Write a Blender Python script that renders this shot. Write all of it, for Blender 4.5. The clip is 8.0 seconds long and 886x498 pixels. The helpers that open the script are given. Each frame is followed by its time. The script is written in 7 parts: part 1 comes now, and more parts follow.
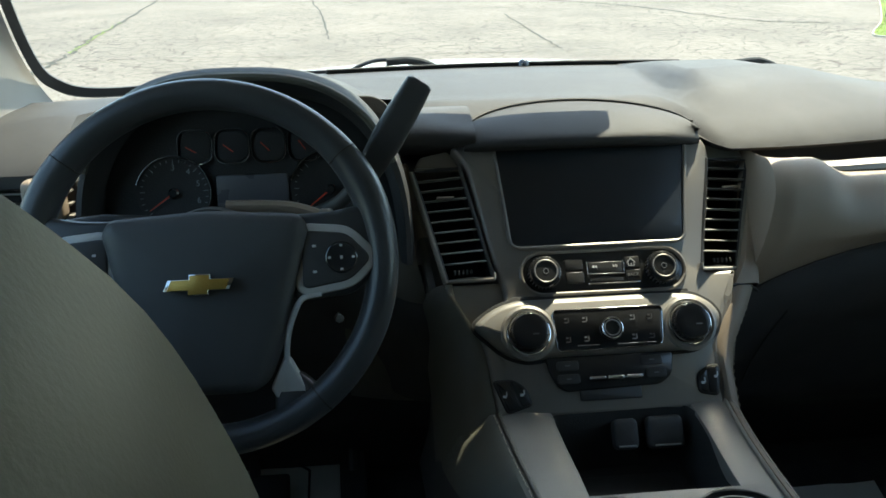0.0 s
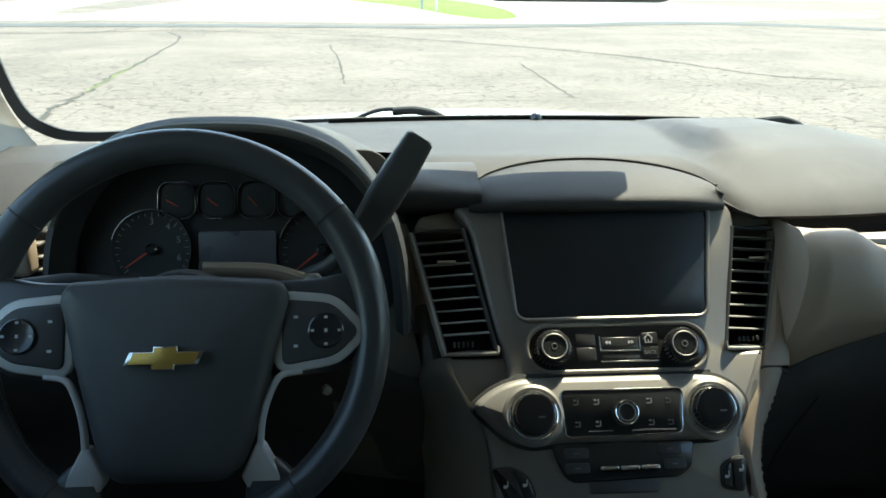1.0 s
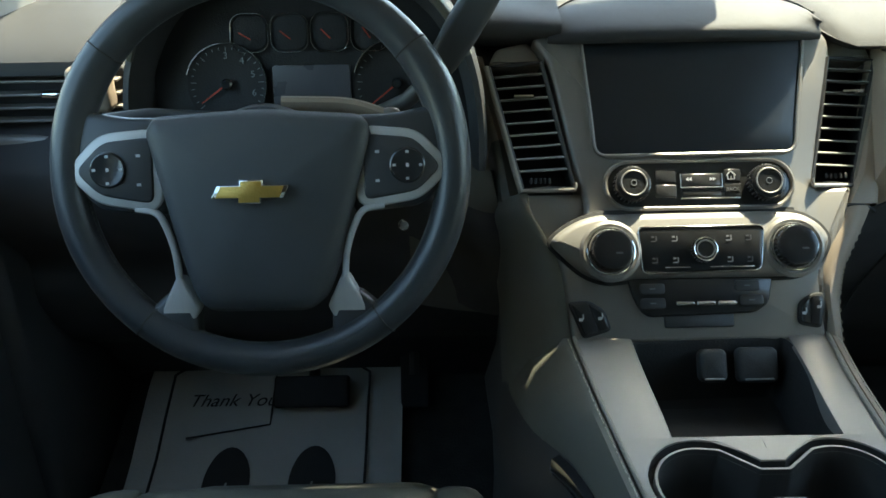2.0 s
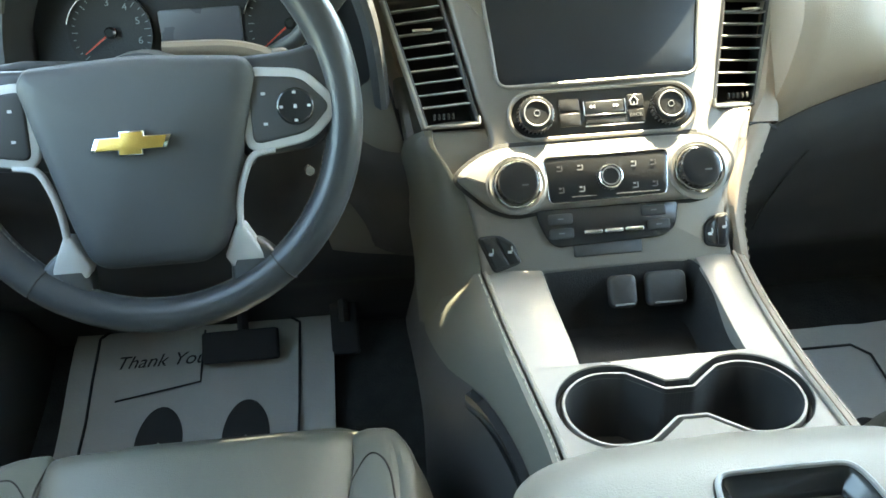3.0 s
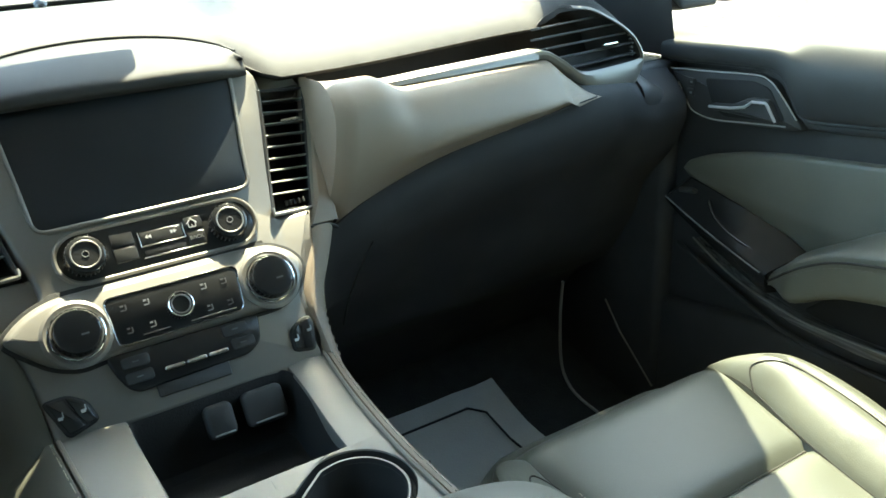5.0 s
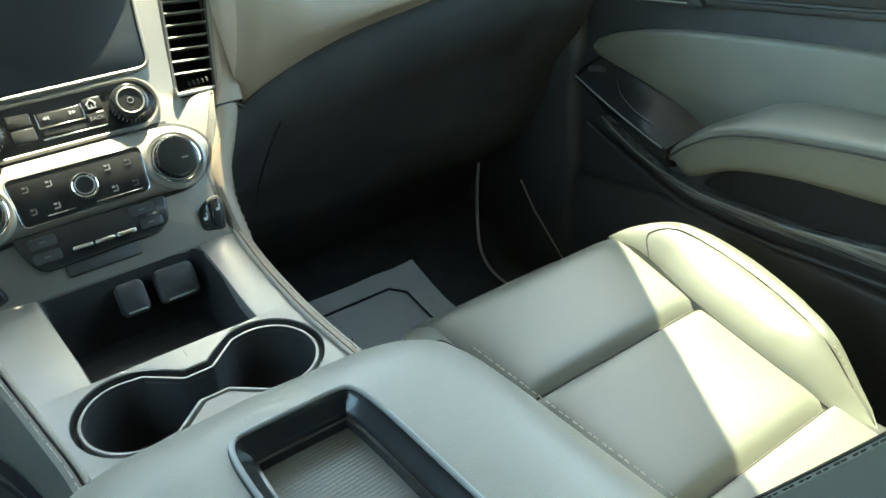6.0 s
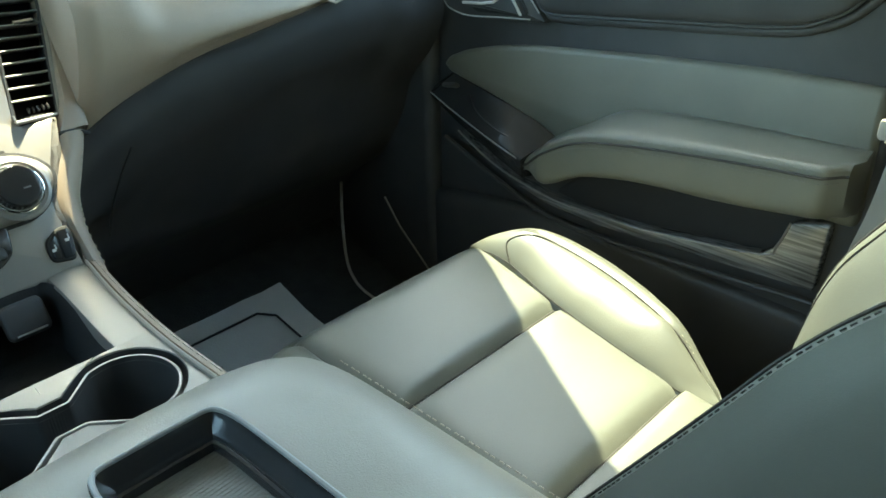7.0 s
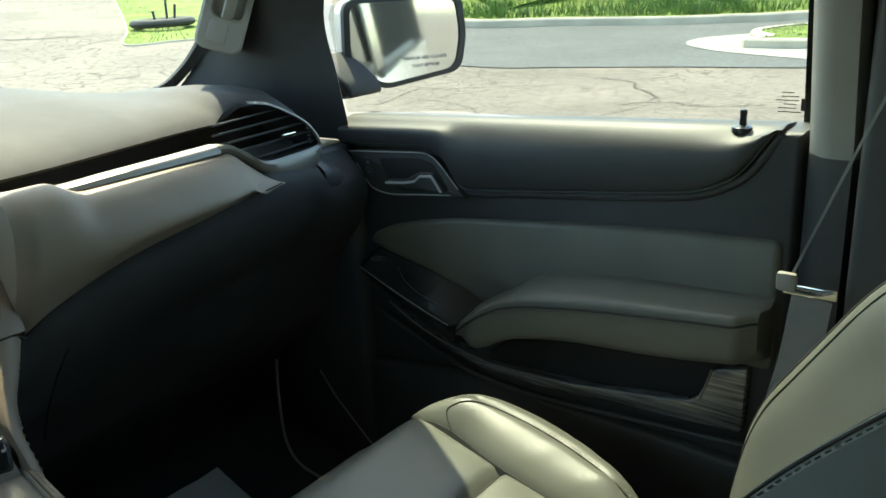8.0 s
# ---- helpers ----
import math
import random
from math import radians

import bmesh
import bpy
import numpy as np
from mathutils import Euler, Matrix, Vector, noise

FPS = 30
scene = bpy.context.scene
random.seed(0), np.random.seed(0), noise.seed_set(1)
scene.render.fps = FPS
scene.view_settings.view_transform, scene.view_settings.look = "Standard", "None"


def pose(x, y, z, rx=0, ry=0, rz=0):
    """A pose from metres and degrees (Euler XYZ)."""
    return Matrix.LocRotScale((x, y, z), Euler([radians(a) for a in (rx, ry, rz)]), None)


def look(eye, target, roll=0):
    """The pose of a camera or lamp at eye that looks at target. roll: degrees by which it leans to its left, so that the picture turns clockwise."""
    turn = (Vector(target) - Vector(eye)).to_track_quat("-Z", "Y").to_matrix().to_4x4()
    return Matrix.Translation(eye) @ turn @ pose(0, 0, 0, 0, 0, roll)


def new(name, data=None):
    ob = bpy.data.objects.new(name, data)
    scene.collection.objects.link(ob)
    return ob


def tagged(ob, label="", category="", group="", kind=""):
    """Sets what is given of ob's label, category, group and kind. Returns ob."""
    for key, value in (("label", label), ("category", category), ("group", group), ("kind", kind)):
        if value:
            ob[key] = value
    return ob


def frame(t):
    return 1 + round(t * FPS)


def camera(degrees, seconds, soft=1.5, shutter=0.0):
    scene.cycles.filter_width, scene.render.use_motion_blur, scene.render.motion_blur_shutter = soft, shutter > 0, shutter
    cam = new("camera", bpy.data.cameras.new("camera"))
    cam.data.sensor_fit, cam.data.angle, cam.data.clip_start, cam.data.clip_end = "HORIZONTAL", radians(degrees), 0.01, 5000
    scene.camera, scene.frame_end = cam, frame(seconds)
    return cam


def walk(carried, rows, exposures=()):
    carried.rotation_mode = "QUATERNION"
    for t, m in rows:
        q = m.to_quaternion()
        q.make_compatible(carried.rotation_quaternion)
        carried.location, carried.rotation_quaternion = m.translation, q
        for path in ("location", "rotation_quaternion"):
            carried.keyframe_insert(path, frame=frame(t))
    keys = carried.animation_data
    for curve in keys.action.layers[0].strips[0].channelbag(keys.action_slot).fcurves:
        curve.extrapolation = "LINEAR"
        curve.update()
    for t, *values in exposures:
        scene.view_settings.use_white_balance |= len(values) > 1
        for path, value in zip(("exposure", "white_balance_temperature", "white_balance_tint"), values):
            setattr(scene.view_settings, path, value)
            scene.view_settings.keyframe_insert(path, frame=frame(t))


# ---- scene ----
cam = camera(56.2, 8.0, soft=1.6)
PATH = [
    (0, (-0.268, 0.149, 1.473), (-0.096, 2.043, 0.854), -1.0),
    (0.5, (-0.27, 0.179, 1.473), (-0.108, 2.083, 0.881), 1.3),
    (1, (-0.249, 0.234, 1.473), (-0.099, 2.16, 0.957), 0.4),
    (1.5, (-0.273, 0.244, 1.468), (-0.219, 2.146, 0.853), 0.0),
    (1.7, (-0.273, 0.241, 1.468), (-0.27, 2.099, 0.726), -1.1),
    (2.8, (-0.24, 0.238, 1.455), (-0.15, 1.982, 0.48), -1.4),
    (3, (-0.225, 0.244, 1.454), (-0.107, 1.977, 0.463), -2.8),
    (3.5, (-0.192, 0.242, 1.452), (0.12, 1.967, 0.488), -4.1),
    (4, (-0.168, 0.25, 1.448), (0.466, 1.976, 0.661), -3.1),
    (4.2, (-0.165, 0.251, 1.447), (0.57, 1.964, 0.72), -3.4),
    (5.3, (-0.149, 0.237, 1.438), (0.834, 1.766, 0.604), -3.1),
    (5.5, (-0.146, 0.228, 1.437), (0.825, 1.726, 0.536), -3.3),
    (6, (-0.147, 0.201, 1.431), (0.86, 1.604, 0.422), -2.6),
    (6.5, (-0.154, 0.186, 1.418), (1.007, 1.455, 0.397), 0.1),
    (7, (-0.148, 0.183, 1.43), (1.103, 1.402, 0.456), -1.1),
    (7.5, (-0.161, 0.188, 1.446), (1.266, 1.373, 0.699), -1.6),
    (8, (-0.173, 0.174, 1.468), (1.312, 1.348, 0.825), -3.1),
]
EXPOSURES = [(0.0, 2.4, 6750, -1), (1.7, 2.8, 6800, -3), (2.8, 5.2, 7700, -1), (3.2, 4.95, 7700, -1), (4.2, 3.75, 7200, -2), (5.3, 3.9, 7100, -8), (6.0, 4.35, 7200, -9), (6.7, 4.35, 7200, -8), (7.0, 4.1, 7200, -8), (7.4, 3.1, 7100, -7), (8.0, 2.55, 7100, -6)]
walk(cam, [(t, look(eye, target, roll)) for t, eye, target, roll in PATH], EXPOSURES)

# ---- world, sun ----
SUN = Vector((0.39, 0.49, 1.0)).normalized()
world = bpy.data.worlds.new("world")
scene.world = world
world.use_nodes = True
wn = world.node_tree
sky = wn.nodes.new("ShaderNodeTexSky")
sky.sky_type = 'NISHITA'
sky.sun_disc = False
sky.sun_elevation = math.asin(SUN.z)
sky.sun_rotation = math.atan2(SUN.x, SUN.y)
wn.nodes["Background"].inputs[1].default_value = 0.15
wn.links.new(sky.outputs[0], wn.nodes["Background"].inputs[0])
sun_data = bpy.data.lights.new("sun", 'SUN')
sun_data.energy, sun_data.angle, sun_data.color = 2.0, radians(0.53), (1.0, 0.92, 0.77)
sun = new("sun", sun_data)
sun.matrix_world = look((6, 9, 16), Vector((6, 9, 16)) - SUN)


# ---- materials ----
def material(name, colour, rough=0.5, metal=0.0, grain=0.0, grain_size=0.002, vary=0.12, vary_size=0.08,
             coat=0.0, spec=0.5, dust=0.0, cells=False, stretch=None):
    """A surface with colour variation at two scales and a fine bump; sizes in metres."""
    m = bpy.data.materials.new(name)
    m.use_nodes = True
    nt = m.node_tree
    b = nt.nodes["Principled BSDF"]
    tc = nt.nodes.new("ShaderNodeTexCoord")
    src = tc.outputs["Object"]
    if stretch:
        mp = nt.nodes.new("ShaderNodeMapping")
        mp.inputs["Scale"].default_value = stretch
        nt.links.new(src, mp.inputs["Vector"])
        src = mp.outputs[0]
    big = nt.nodes.new("ShaderNodeTexNoise")
    big.inputs["Scale"].default_value, big.inputs["Detail"].default_value = 1 / vary_size, 6
    nt.links.new(src, big.inputs["Vector"])
    ramp = nt.nodes.new("ShaderNodeMapRange")
    ramp.inputs["From Min"].default_value, ramp.inputs["From Max"].default_value = 0.3, 0.7
    ramp.inputs["To Min"].default_value, ramp.inputs["To Max"].default_value = 1 - vary, 1 + vary
    nt.links.new(big.outputs["Fac"], ramp.inputs["Value"])
    mul = nt.nodes.new("ShaderNodeVectorMath")
    mul.operation = 'SCALE'
    mul.inputs[0].default_value = colour[:3]
    nt.links.new(ramp.outputs[0], mul.inputs["Scale"])
    out = mul.outputs[0]
    if dust:
        d = nt.nodes.new("ShaderNodeTexNoise")
        d.inputs["Scale"].default_value, d.inputs["Detail"].default_value = 9, 10
        nt.links.new(tc.outputs["Object"], d.inputs["Vector"])
        dr = nt.nodes.new("ShaderNodeMapRange")
        dr.inputs["From Min"].default_value, dr.inputs["From Max"].default_value = 0.5, 0.75
        dr.inputs["To Max"].default_value = dust
        nt.links.new(d.outputs["Fac"], dr.inputs["Value"])
        mix = nt.nodes.new("ShaderNodeMix")
        mix.data_type = 'RGBA'
        mix.inputs[7].default_value = (0.42, 0.40, 0.36, 1)
        nt.links.new(dr.outputs[0], mix.inputs[0])
        nt.links.new(out, mix.inputs[6])
        out = mix.outputs[2]
    nt.links.new(out, b.inputs["Base Color"])
    rr = nt.nodes.new("ShaderNodeMapRange")
    rr.inputs["To Min"].default_value, rr.inputs["To Max"].default_value = max(rough - 0.07, 0.02), min(rough + 0.07, 1)
    nt.links.new(big.outputs["Fac"], rr.inputs["Value"])
    nt.links.new(rr.outputs[0], b.inputs["Roughness"])
    b.inputs["Metallic"].default_value = metal
    b.inputs["Specular IOR Level"].default_value = spec
    b.inputs["Coat Weight"].default_value = coat
    b.inputs["Coat Roughness"].default_value = 0.05
    if grain:
        if cells:
            fine = nt.nodes.new("ShaderNodeTexVoronoi")
            fine.feature = 'DISTANCE_TO_EDGE'
            fine.inputs["Scale"].default_value = 1 / grain_size
            val = fine.outputs["Distance"]
        else:
            fine = nt.nodes.new("ShaderNodeTexNoise")
            fine.inputs["Scale"].default_value, fine.inputs["Detail"].default_value = 1 / grain_size, 3
            val = fine.outputs["Fac"]
        nt.links.new(tc.outputs["Object"], fine.inputs["Vector"])
        bump = nt.nodes.new("ShaderNodeBump")
        bump.inputs["Strength"].default_value, bump.inputs["Distance"].default_value = grain, grain_size
        nt.links.new(val, bump.inputs["Height"])
        nt.links.new(bump.outputs[0], b.inputs["Normal"])
    return m


def glass(name, rough=0.0, tint=(1, 1, 1)):
    m = bpy.data.materials.new(name)
    m.use_nodes = True
    nt = m.node_tree
    nt.nodes.remove(nt.nodes["Principled BSDF"])
    out = nt.nodes["Material Output"]
    tr, gl, mx = (nt.nodes.new(n) for n in ("ShaderNodeBsdfTransparent", "ShaderNodeBsdfGlossy", "ShaderNodeMixShader"))
    tr.inputs[0].default_value = (*tint, 1)
    gl.inputs["Roughness"].default_value = rough
    mx.inputs[0].default_value = 0.045
    nt.links.new(tr.outputs[0], mx.inputs[1])
    nt.links.new(gl.outputs[0], mx.inputs[2])
    nt.links.new(mx.outputs[0], out.inputs[0])
    return m


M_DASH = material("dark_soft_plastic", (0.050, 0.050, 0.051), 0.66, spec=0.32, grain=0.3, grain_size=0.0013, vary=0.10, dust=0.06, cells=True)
M_DARK = material("black_plastic", (0.052, 0.052, 0.052), 0.5, grain=0.2, grain_size=0.0012, vary=0.15, dust=0.03)
M_GLOSS = material("gloss_black_plastic", (0.026, 0.027, 0.028), 0.2, vary=0.1, coat=0.3, dust=0.03)
M_SCREEN = material("screen_glass", (0.016, 0.021, 0.026), 0.34, vary=0.2, vary_size=0.12, coat=0.25)
M_SILVER = material("satin_silver_paint", (0.285, 0.268, 0.244), 0.44, metal=0.45, vary=0.06, vary_size=0.15, grain=0.05, grain_size=0.0008)
# Base raised and metal lowered so the tone holds the door handle's glint.
M_ARM = material("bright_satin_silver", (0.56, 0.55, 0.53), 0.36, metal=0.2, vary=0.05)
# Tone holds the sunlight on the vent slats; also used for pale trim.
M_LIT_SLAT_TRIM = material("lit_slat_and_pale_trim", (0.30, 0.30, 0.285), 0.30, vary=0.1)
M_CHROME = material("chrome", (0.75, 0.75, 0.74), 0.12, metal=1.0, vary=0.05)
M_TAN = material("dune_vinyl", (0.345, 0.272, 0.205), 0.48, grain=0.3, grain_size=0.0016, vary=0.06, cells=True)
M_SEAT = material("dune_leather", (0.140, 0.143, 0.119), 0.38, grain=0.22, grain_size=0.0013, vary=0.07, vary_size=0.12)
# Seat back leather; on the driver-side console flank it stands for shaded vinyl.
M_BACK = material("olive_leather_shaded_vinyl", (0.128, 0.127, 0.103), 0.48, grain=0.08, grain_size=0.0010, vary=0.06)
M_INSERT = material("olive_grey_vinyl", (0.190, 0.184, 0.148), 0.40, grain=0.22, grain_size=0.0014, vary=0.06)
M_LID = material("grey_brown_vinyl", (0.280, 0.255, 0.212), 0.42, grain=0.22, grain_size=0.0014, vary=0.06)
M_BLEATHER = material("black_leather", (0.056, 0.059, 0.062), 0.32, grain=0.12, grain_size=0.0014, vary=0.12, cells=True)
M_AIRBAG = material("black_grained_vinyl", (0.064, 0.066, 0.068), 0.46, grain=0.3, grain_size=0.0011, vary=0.08, cells=True)
M_CARPET = material("dark_carpet", (0.036, 0.036, 0.034), 0.95, grain=0.9, grain_size=0.003, vary=0.25, vary_size=0.03)
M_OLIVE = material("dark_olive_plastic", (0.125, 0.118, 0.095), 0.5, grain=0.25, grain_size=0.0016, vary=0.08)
M_PAPER = material("grey_paper", (0.55, 0.54, 0.50), 0.8, grain=0.15, grain_size=0.004, vary=0.05)
M_INK = material("black_print", (0.03, 0.03, 0.03), 0.7)
M_THREAD = material("light_thread", (0.42, 0.38, 0.30), 0.8, vary=0.2, vary_size=0.004)
M_SEAM = material("dark_seam", (0.05, 0.045, 0.04), 0.8)
M_GREYTXT = material("grey_print", (0.20, 0.21, 0.215), 0.6)
M_WHITETXT = material("white_print", (0.6, 0.6, 0.6), 0.6)
M_RED = material("red_needle", (0.55, 0.05, 0.02), 0.5)
M_GOLD = material("gold_emblem", (0.62, 0.40, 0.10), 0.35, metal=0.6, grain=0.3, grain_size=0.002)
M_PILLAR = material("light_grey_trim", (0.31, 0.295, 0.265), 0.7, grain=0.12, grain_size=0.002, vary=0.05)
# Streaked base, raised so the colour holds the trim's silvery reflection.
M_WOOD = material("dark_streaked_trim", (0.26, 0.255, 0.245), 0.24, metal=0.5, vary=0.75, vary_size=0.05, coat=0.6, stretch=(14, 0.5, 14))
M_HEADLINER = material("pale_headliner_cloth", (0.56, 0.54, 0.49), 0.9, grain=0.3, grain_size=0.002, vary=0.04)
M_PAINT = material("white_car_paint", (0.80, 0.80, 0.79), 0.25, vary=0.02, coat=0.8)
M_PRIVACY = material("privacy_glass", (0.012, 0.013, 0.013), 0.8, vary=0.1, spec=0.04)
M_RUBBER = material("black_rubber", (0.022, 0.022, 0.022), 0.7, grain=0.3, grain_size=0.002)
M_WEB = material("grey_webbing", (0.22, 0.21, 0.19), 0.8, grain=0.6, grain_size=0.0015)
M_TINT = glass("tinted_glass", tint=(0.42, 0.45, 0.43))
M_GLASS = glass("window_glass", tint=(0.82, 0.86, 0.83))
M_SIDE_GLASS = glass("green_side_glass", tint=(0.66, 0.69, 0.66))
M_MIRROR = material("mirror_glass", (0.8, 0.82, 0.82), 0.0, metal=1.0, vary=0.01)
M_GREEN_SCREEN = material("grey_display", (0.10, 0.10, 0.112), 0.3, vary=0.05)


# ---- mesh helpers ----
def part(name, bm, mat, parent=None, label="", smooth=40):
    """Links a bmesh, built in world coordinates, as one mesh object."""
    bmesh.ops.recalc_face_normals(bm, faces=bm.faces)
    me = bpy.data.meshes.new(name)
    bm.to_mesh(me)
    bm.free()
    me.materials.append(mat)
    me.polygons.foreach_set("use_smooth", [True] * len(me.polygons))
    me.set_sharp_from_angle(angle=radians(smooth))
    ob = new(name, me)
    if parent is not None:
        ob.parent = parent
        if parent.parent is None:
            ob.matrix_parent_inverse = parent.matrix_basis.inverted()
    if label:
        ob["label"] = label
    return ob


def thing(name, base, label, category, group="", kind=""):
    ob = new(name)
    ob.empty_display_size = 0.05
    ob.matrix_basis = Matrix.Translation(base)
    return tagged(ob, label, category, group, kind)


def smoothstep(a, b, x):
    t = min(max((x - a) / (b - a), 0), 1)
    return t * t * (3 - 2 * t)


def lerp(a, b, t):
    return a + (b - a) * t


def spline(pts, n=8, closed=False):
    """Catmull-Rom through the points, n steps a span."""
    P = [Vector(p) for p in pts]
    k, out = len(P), []
    for i in range(k if closed else k - 1):
        if closed:
            a, b, c, d = (P[(i + j - 1) % k] for j in range(4))
        else:
            a, b, c, d = P[max(i - 1, 0)], P[i], P[i + 1], P[min(i + 2, k - 1)]
        for j in range(n):
            t = j / n
            out.append(0.5 * (2 * b + (c - a) * t + (2 * a - 5 * b + 4 * c - d) * t * t + (3 * b - a - 3 * c + d) * t ** 3))
    return out if closed else out + [P[-1]]


def rows_mesh(rows, bm=None, ring=False, loop=False, caps=False, end=False):
    """A quad skin over rows of points. ring: each row closes; loop: the last row meets the first."""
    bm = bm or bmesh.new()
    V = [[bm.verts.new(p) for p in r] for r in rows]
    n, m = len(V), len(V[0])
    for i in range(n if loop else n - 1):
        for j in range(m if ring else m - 1):
            a, b, c, d = V[i][j], V[i][(j + 1) % m], V[(i + 1) % n][(j + 1) % m], V[(i + 1) % n][j]
            bm.faces.new((a, b, c, d))
    if caps:
        bm.faces.new(V[0])
    if caps or end:
        bm.faces.new(V[-1])
    return bm


def thick(rows, offset, ring=False):
    """A closed shell: rows of points and the same rows moved by offset."""
    off = Vector(offset)
    a = [[Vector(p) for p in r] for r in rows]
    full = [r + [p + off for p in reversed(r)] for r in a]
    return rows_mesh(full, ring=True, caps=True)


def rrect(w, h, r, n=5, cx=0.0, cy=0.0):
    out = []
    for sx, sy, a0 in ((1, 1, 0), (-1, 1, 90), (-1, -1, 180), (1, -1, 270)):
        for i in range(n + 1):
            a = radians(a0 + 90 * i / n)
            out.append((cx + sx * (w / 2 - r) + r * math.cos(a), cy + sy * (h / 2 - r) + r * math.sin(a)))
    return out


def round_poly(pts, r, n=4):
    """A polygon with its corners rounded."""
    out, k = [], len(pts)
    for i in range(k):
        a, b, c = Vector(pts[i - 1]), Vector(pts[i]), Vector(pts[(i + 1) % k])
        ra = min(r, (a - b).length * 0.45, (c - b).length * 0.45)
        p, q = b + (a - b).normalized() * ra, b + (c - b).normalized() * ra
        for j in range(n + 1):
            t = j / n
            out.append(tuple((1 - t) ** 2 * p + 2 * t * (1 - t) * b + t * t * q))
    return out


def inset(poly, d):
    k, out = len(poly), []
    area = sum(poly[i - 1][0] * poly[i][1] - poly[i][0] * poly[i - 1][1] for i in range(k))
    s = 1 if area > 0 else -1
    for i in range(k):
        a, b, c = Vector(poly[i - 1]), Vector(poly[i]), Vector(poly[(i + 1) % k])
        t = (b - a).normalized() + (c - b).normalized()
        t = t.normalized() if t.length > 1e-9 else (c - b).normalized()
        out.append((b.x - s * t.y * d, b.y + s * t.x * d))
    return out


def plate(poly, z0, z1, bevel=0.0015, bm=None, dome=0.0):
    """A solid over a polygon of the local x-y plane from z0 to z1, with a rounded upper edge."""
    i1 = inset(poly, bevel * 0.35)
    i2 = inset(poly, bevel)
    rows = [[(x, y, z0) for x, y in poly], [(x, y, z1 - bevel) for x, y in poly],
            [(x, y, z1 - bevel * 0.3) for x, y in i1], [(x, y, z1) for x, y in i2]]
    if dome:
        cx, cy = sum(p[0] for p in i2) / len(i2), sum(p[1] for p in i2) / len(i2)
        for f in (0.9, 0.75, 0.55, 0.35, 0.18, 0.05):
            rows.append([(cx + (x - cx) * f, cy + (y - cy) * f, z1 + dome * (1 - f * f)) for x, y in i2])
    return rows_mesh(rows, bm=bm, ring=True, caps=True)


def frame_plate(outer, inner, z0, z1, bevel=0.001, bm=None):
    """A rim between two polygons of as many points."""
    o2, n2 = inset(outer, bevel), inset(inner, -bevel)
    rows = [[(x, y, z0) for x, y in outer], [(x, y, z1 - bevel) for x, y in outer], [(x, y, z1) for x, y in o2],
            [(x, y, z1) for x, y in n2], [(x, y, z1 - bevel) for x, y in inner], [(x, y, z0) for x, y in inner]]
    return rows_mesh(rows, bm=bm, ring=True, loop=True)


def lathe(profile, seg=36, bm=None):
    rows = [[(r * math.cos(2 * math.pi * i / seg), r * math.sin(2 * math.pi * i / seg), z) for i in range(seg)] for r, z in profile]
    return rows_mesh(rows, bm=bm, ring=True, caps=True)


def tube(pts, r, seg=8, closed=False, bm=None, flat=1.0):
    P = [Vector(p) for p in pts]
    k, rows, up = len(P), [], None
    for i in range(k):
        t = (P[(i + 1) % k] - P[i - 1]) if closed else (P[min(i + 1, k - 1)] - P[max(i - 1, 0)])
        t.normalize()
        if up is None:
            up = t.orthogonal().normalized()
        up = (up - t * up.dot(t)).normalized()
        side = t.cross(up)
        rr = r[i] if isinstance(r, (list, tuple)) else r
        rows.append([P[i] + (up * math.cos(2 * math.pi * j / seg) * flat + side * math.sin(2 * math.pi * j / seg)) * rr for j in range(seg)])
    return rows_mesh(rows, bm=bm, ring=True, loop=closed, caps=not closed)


def rbox(c, size, r=0.005, n=3, m=None, bm=None):
    """A box with rounded edges."""
    tmp = bmesh.new()
    bmesh.ops.create_cube(tmp, size=1)
    bmesh.ops.scale(tmp, vec=size, verts=tmp.verts)
    if r:
        bmesh.ops.bevel(tmp, geom=tmp.edges[:], offset=min(r, min(size) * 0.49), segments=n, profile=0.5, affect='EDGES')
    tmp.transform((m or Matrix.Identity(4)) @ Matrix.Translation(c) if m is None else m @ Matrix.Translation(c))
    if bm is None:
        return tmp
    me = bpy.data.meshes.new("tmp")
    tmp.to_mesh(me)
    tmp.free()
    bm.from_mesh(me)
    bpy.data.meshes.remove(me)
    return bm


def moved(bm, m):
    bm.transform(m)
    return bm


def stitches(pts, parent, name="stitching", step=0.006, length=0.004, r=0.0006, mat=None, lift=(0, 0, 0.0008)):
    """Short threads along a line, as one part."""
    P = [Vector(p) + Vector(lift) for p in pts]
    bm, left = bmesh.new(), 0.0
    for a, b in zip(P, P[1:]):
        d = (b - a).length
        while left + length < d:
            p, q = a.lerp(b, left / d), a.lerp(b, (left + length) / d)
            tube([p, p.lerp(q, 0.5) + Vector(lift) * 0.5, q], r, seg=5, bm=bm)
            left += step
        left = max(0.0, left - d)
    return part(name, bm, mat or M_THREAD, parent, "fine contrast stitching")


def text(body, size, m, mat, parent, name="lettering", align='CENTER', slant=0.0):
    """Letters of the built-in font as a mesh part."""
    cu = bpy.data.curves.new("tmp_text", 'FONT')
    cu.body, cu.size, cu.align_x, cu.align_y, cu.extrude = body, size, align, 'CENTER', 0.0002
    cu.shear = slant
    tmp = bpy.data.objects.new("tmp_text", cu)
    me = tmp.to_mesh()
    bm = bmesh.new()
    bm.from_mesh(me)
    tmp.to_mesh_clear()
    bpy.data.objects.remove(tmp)
    bpy.data.curves.remove(cu)
    bm.transform(m)
    return part(name, bm, mat, parent)


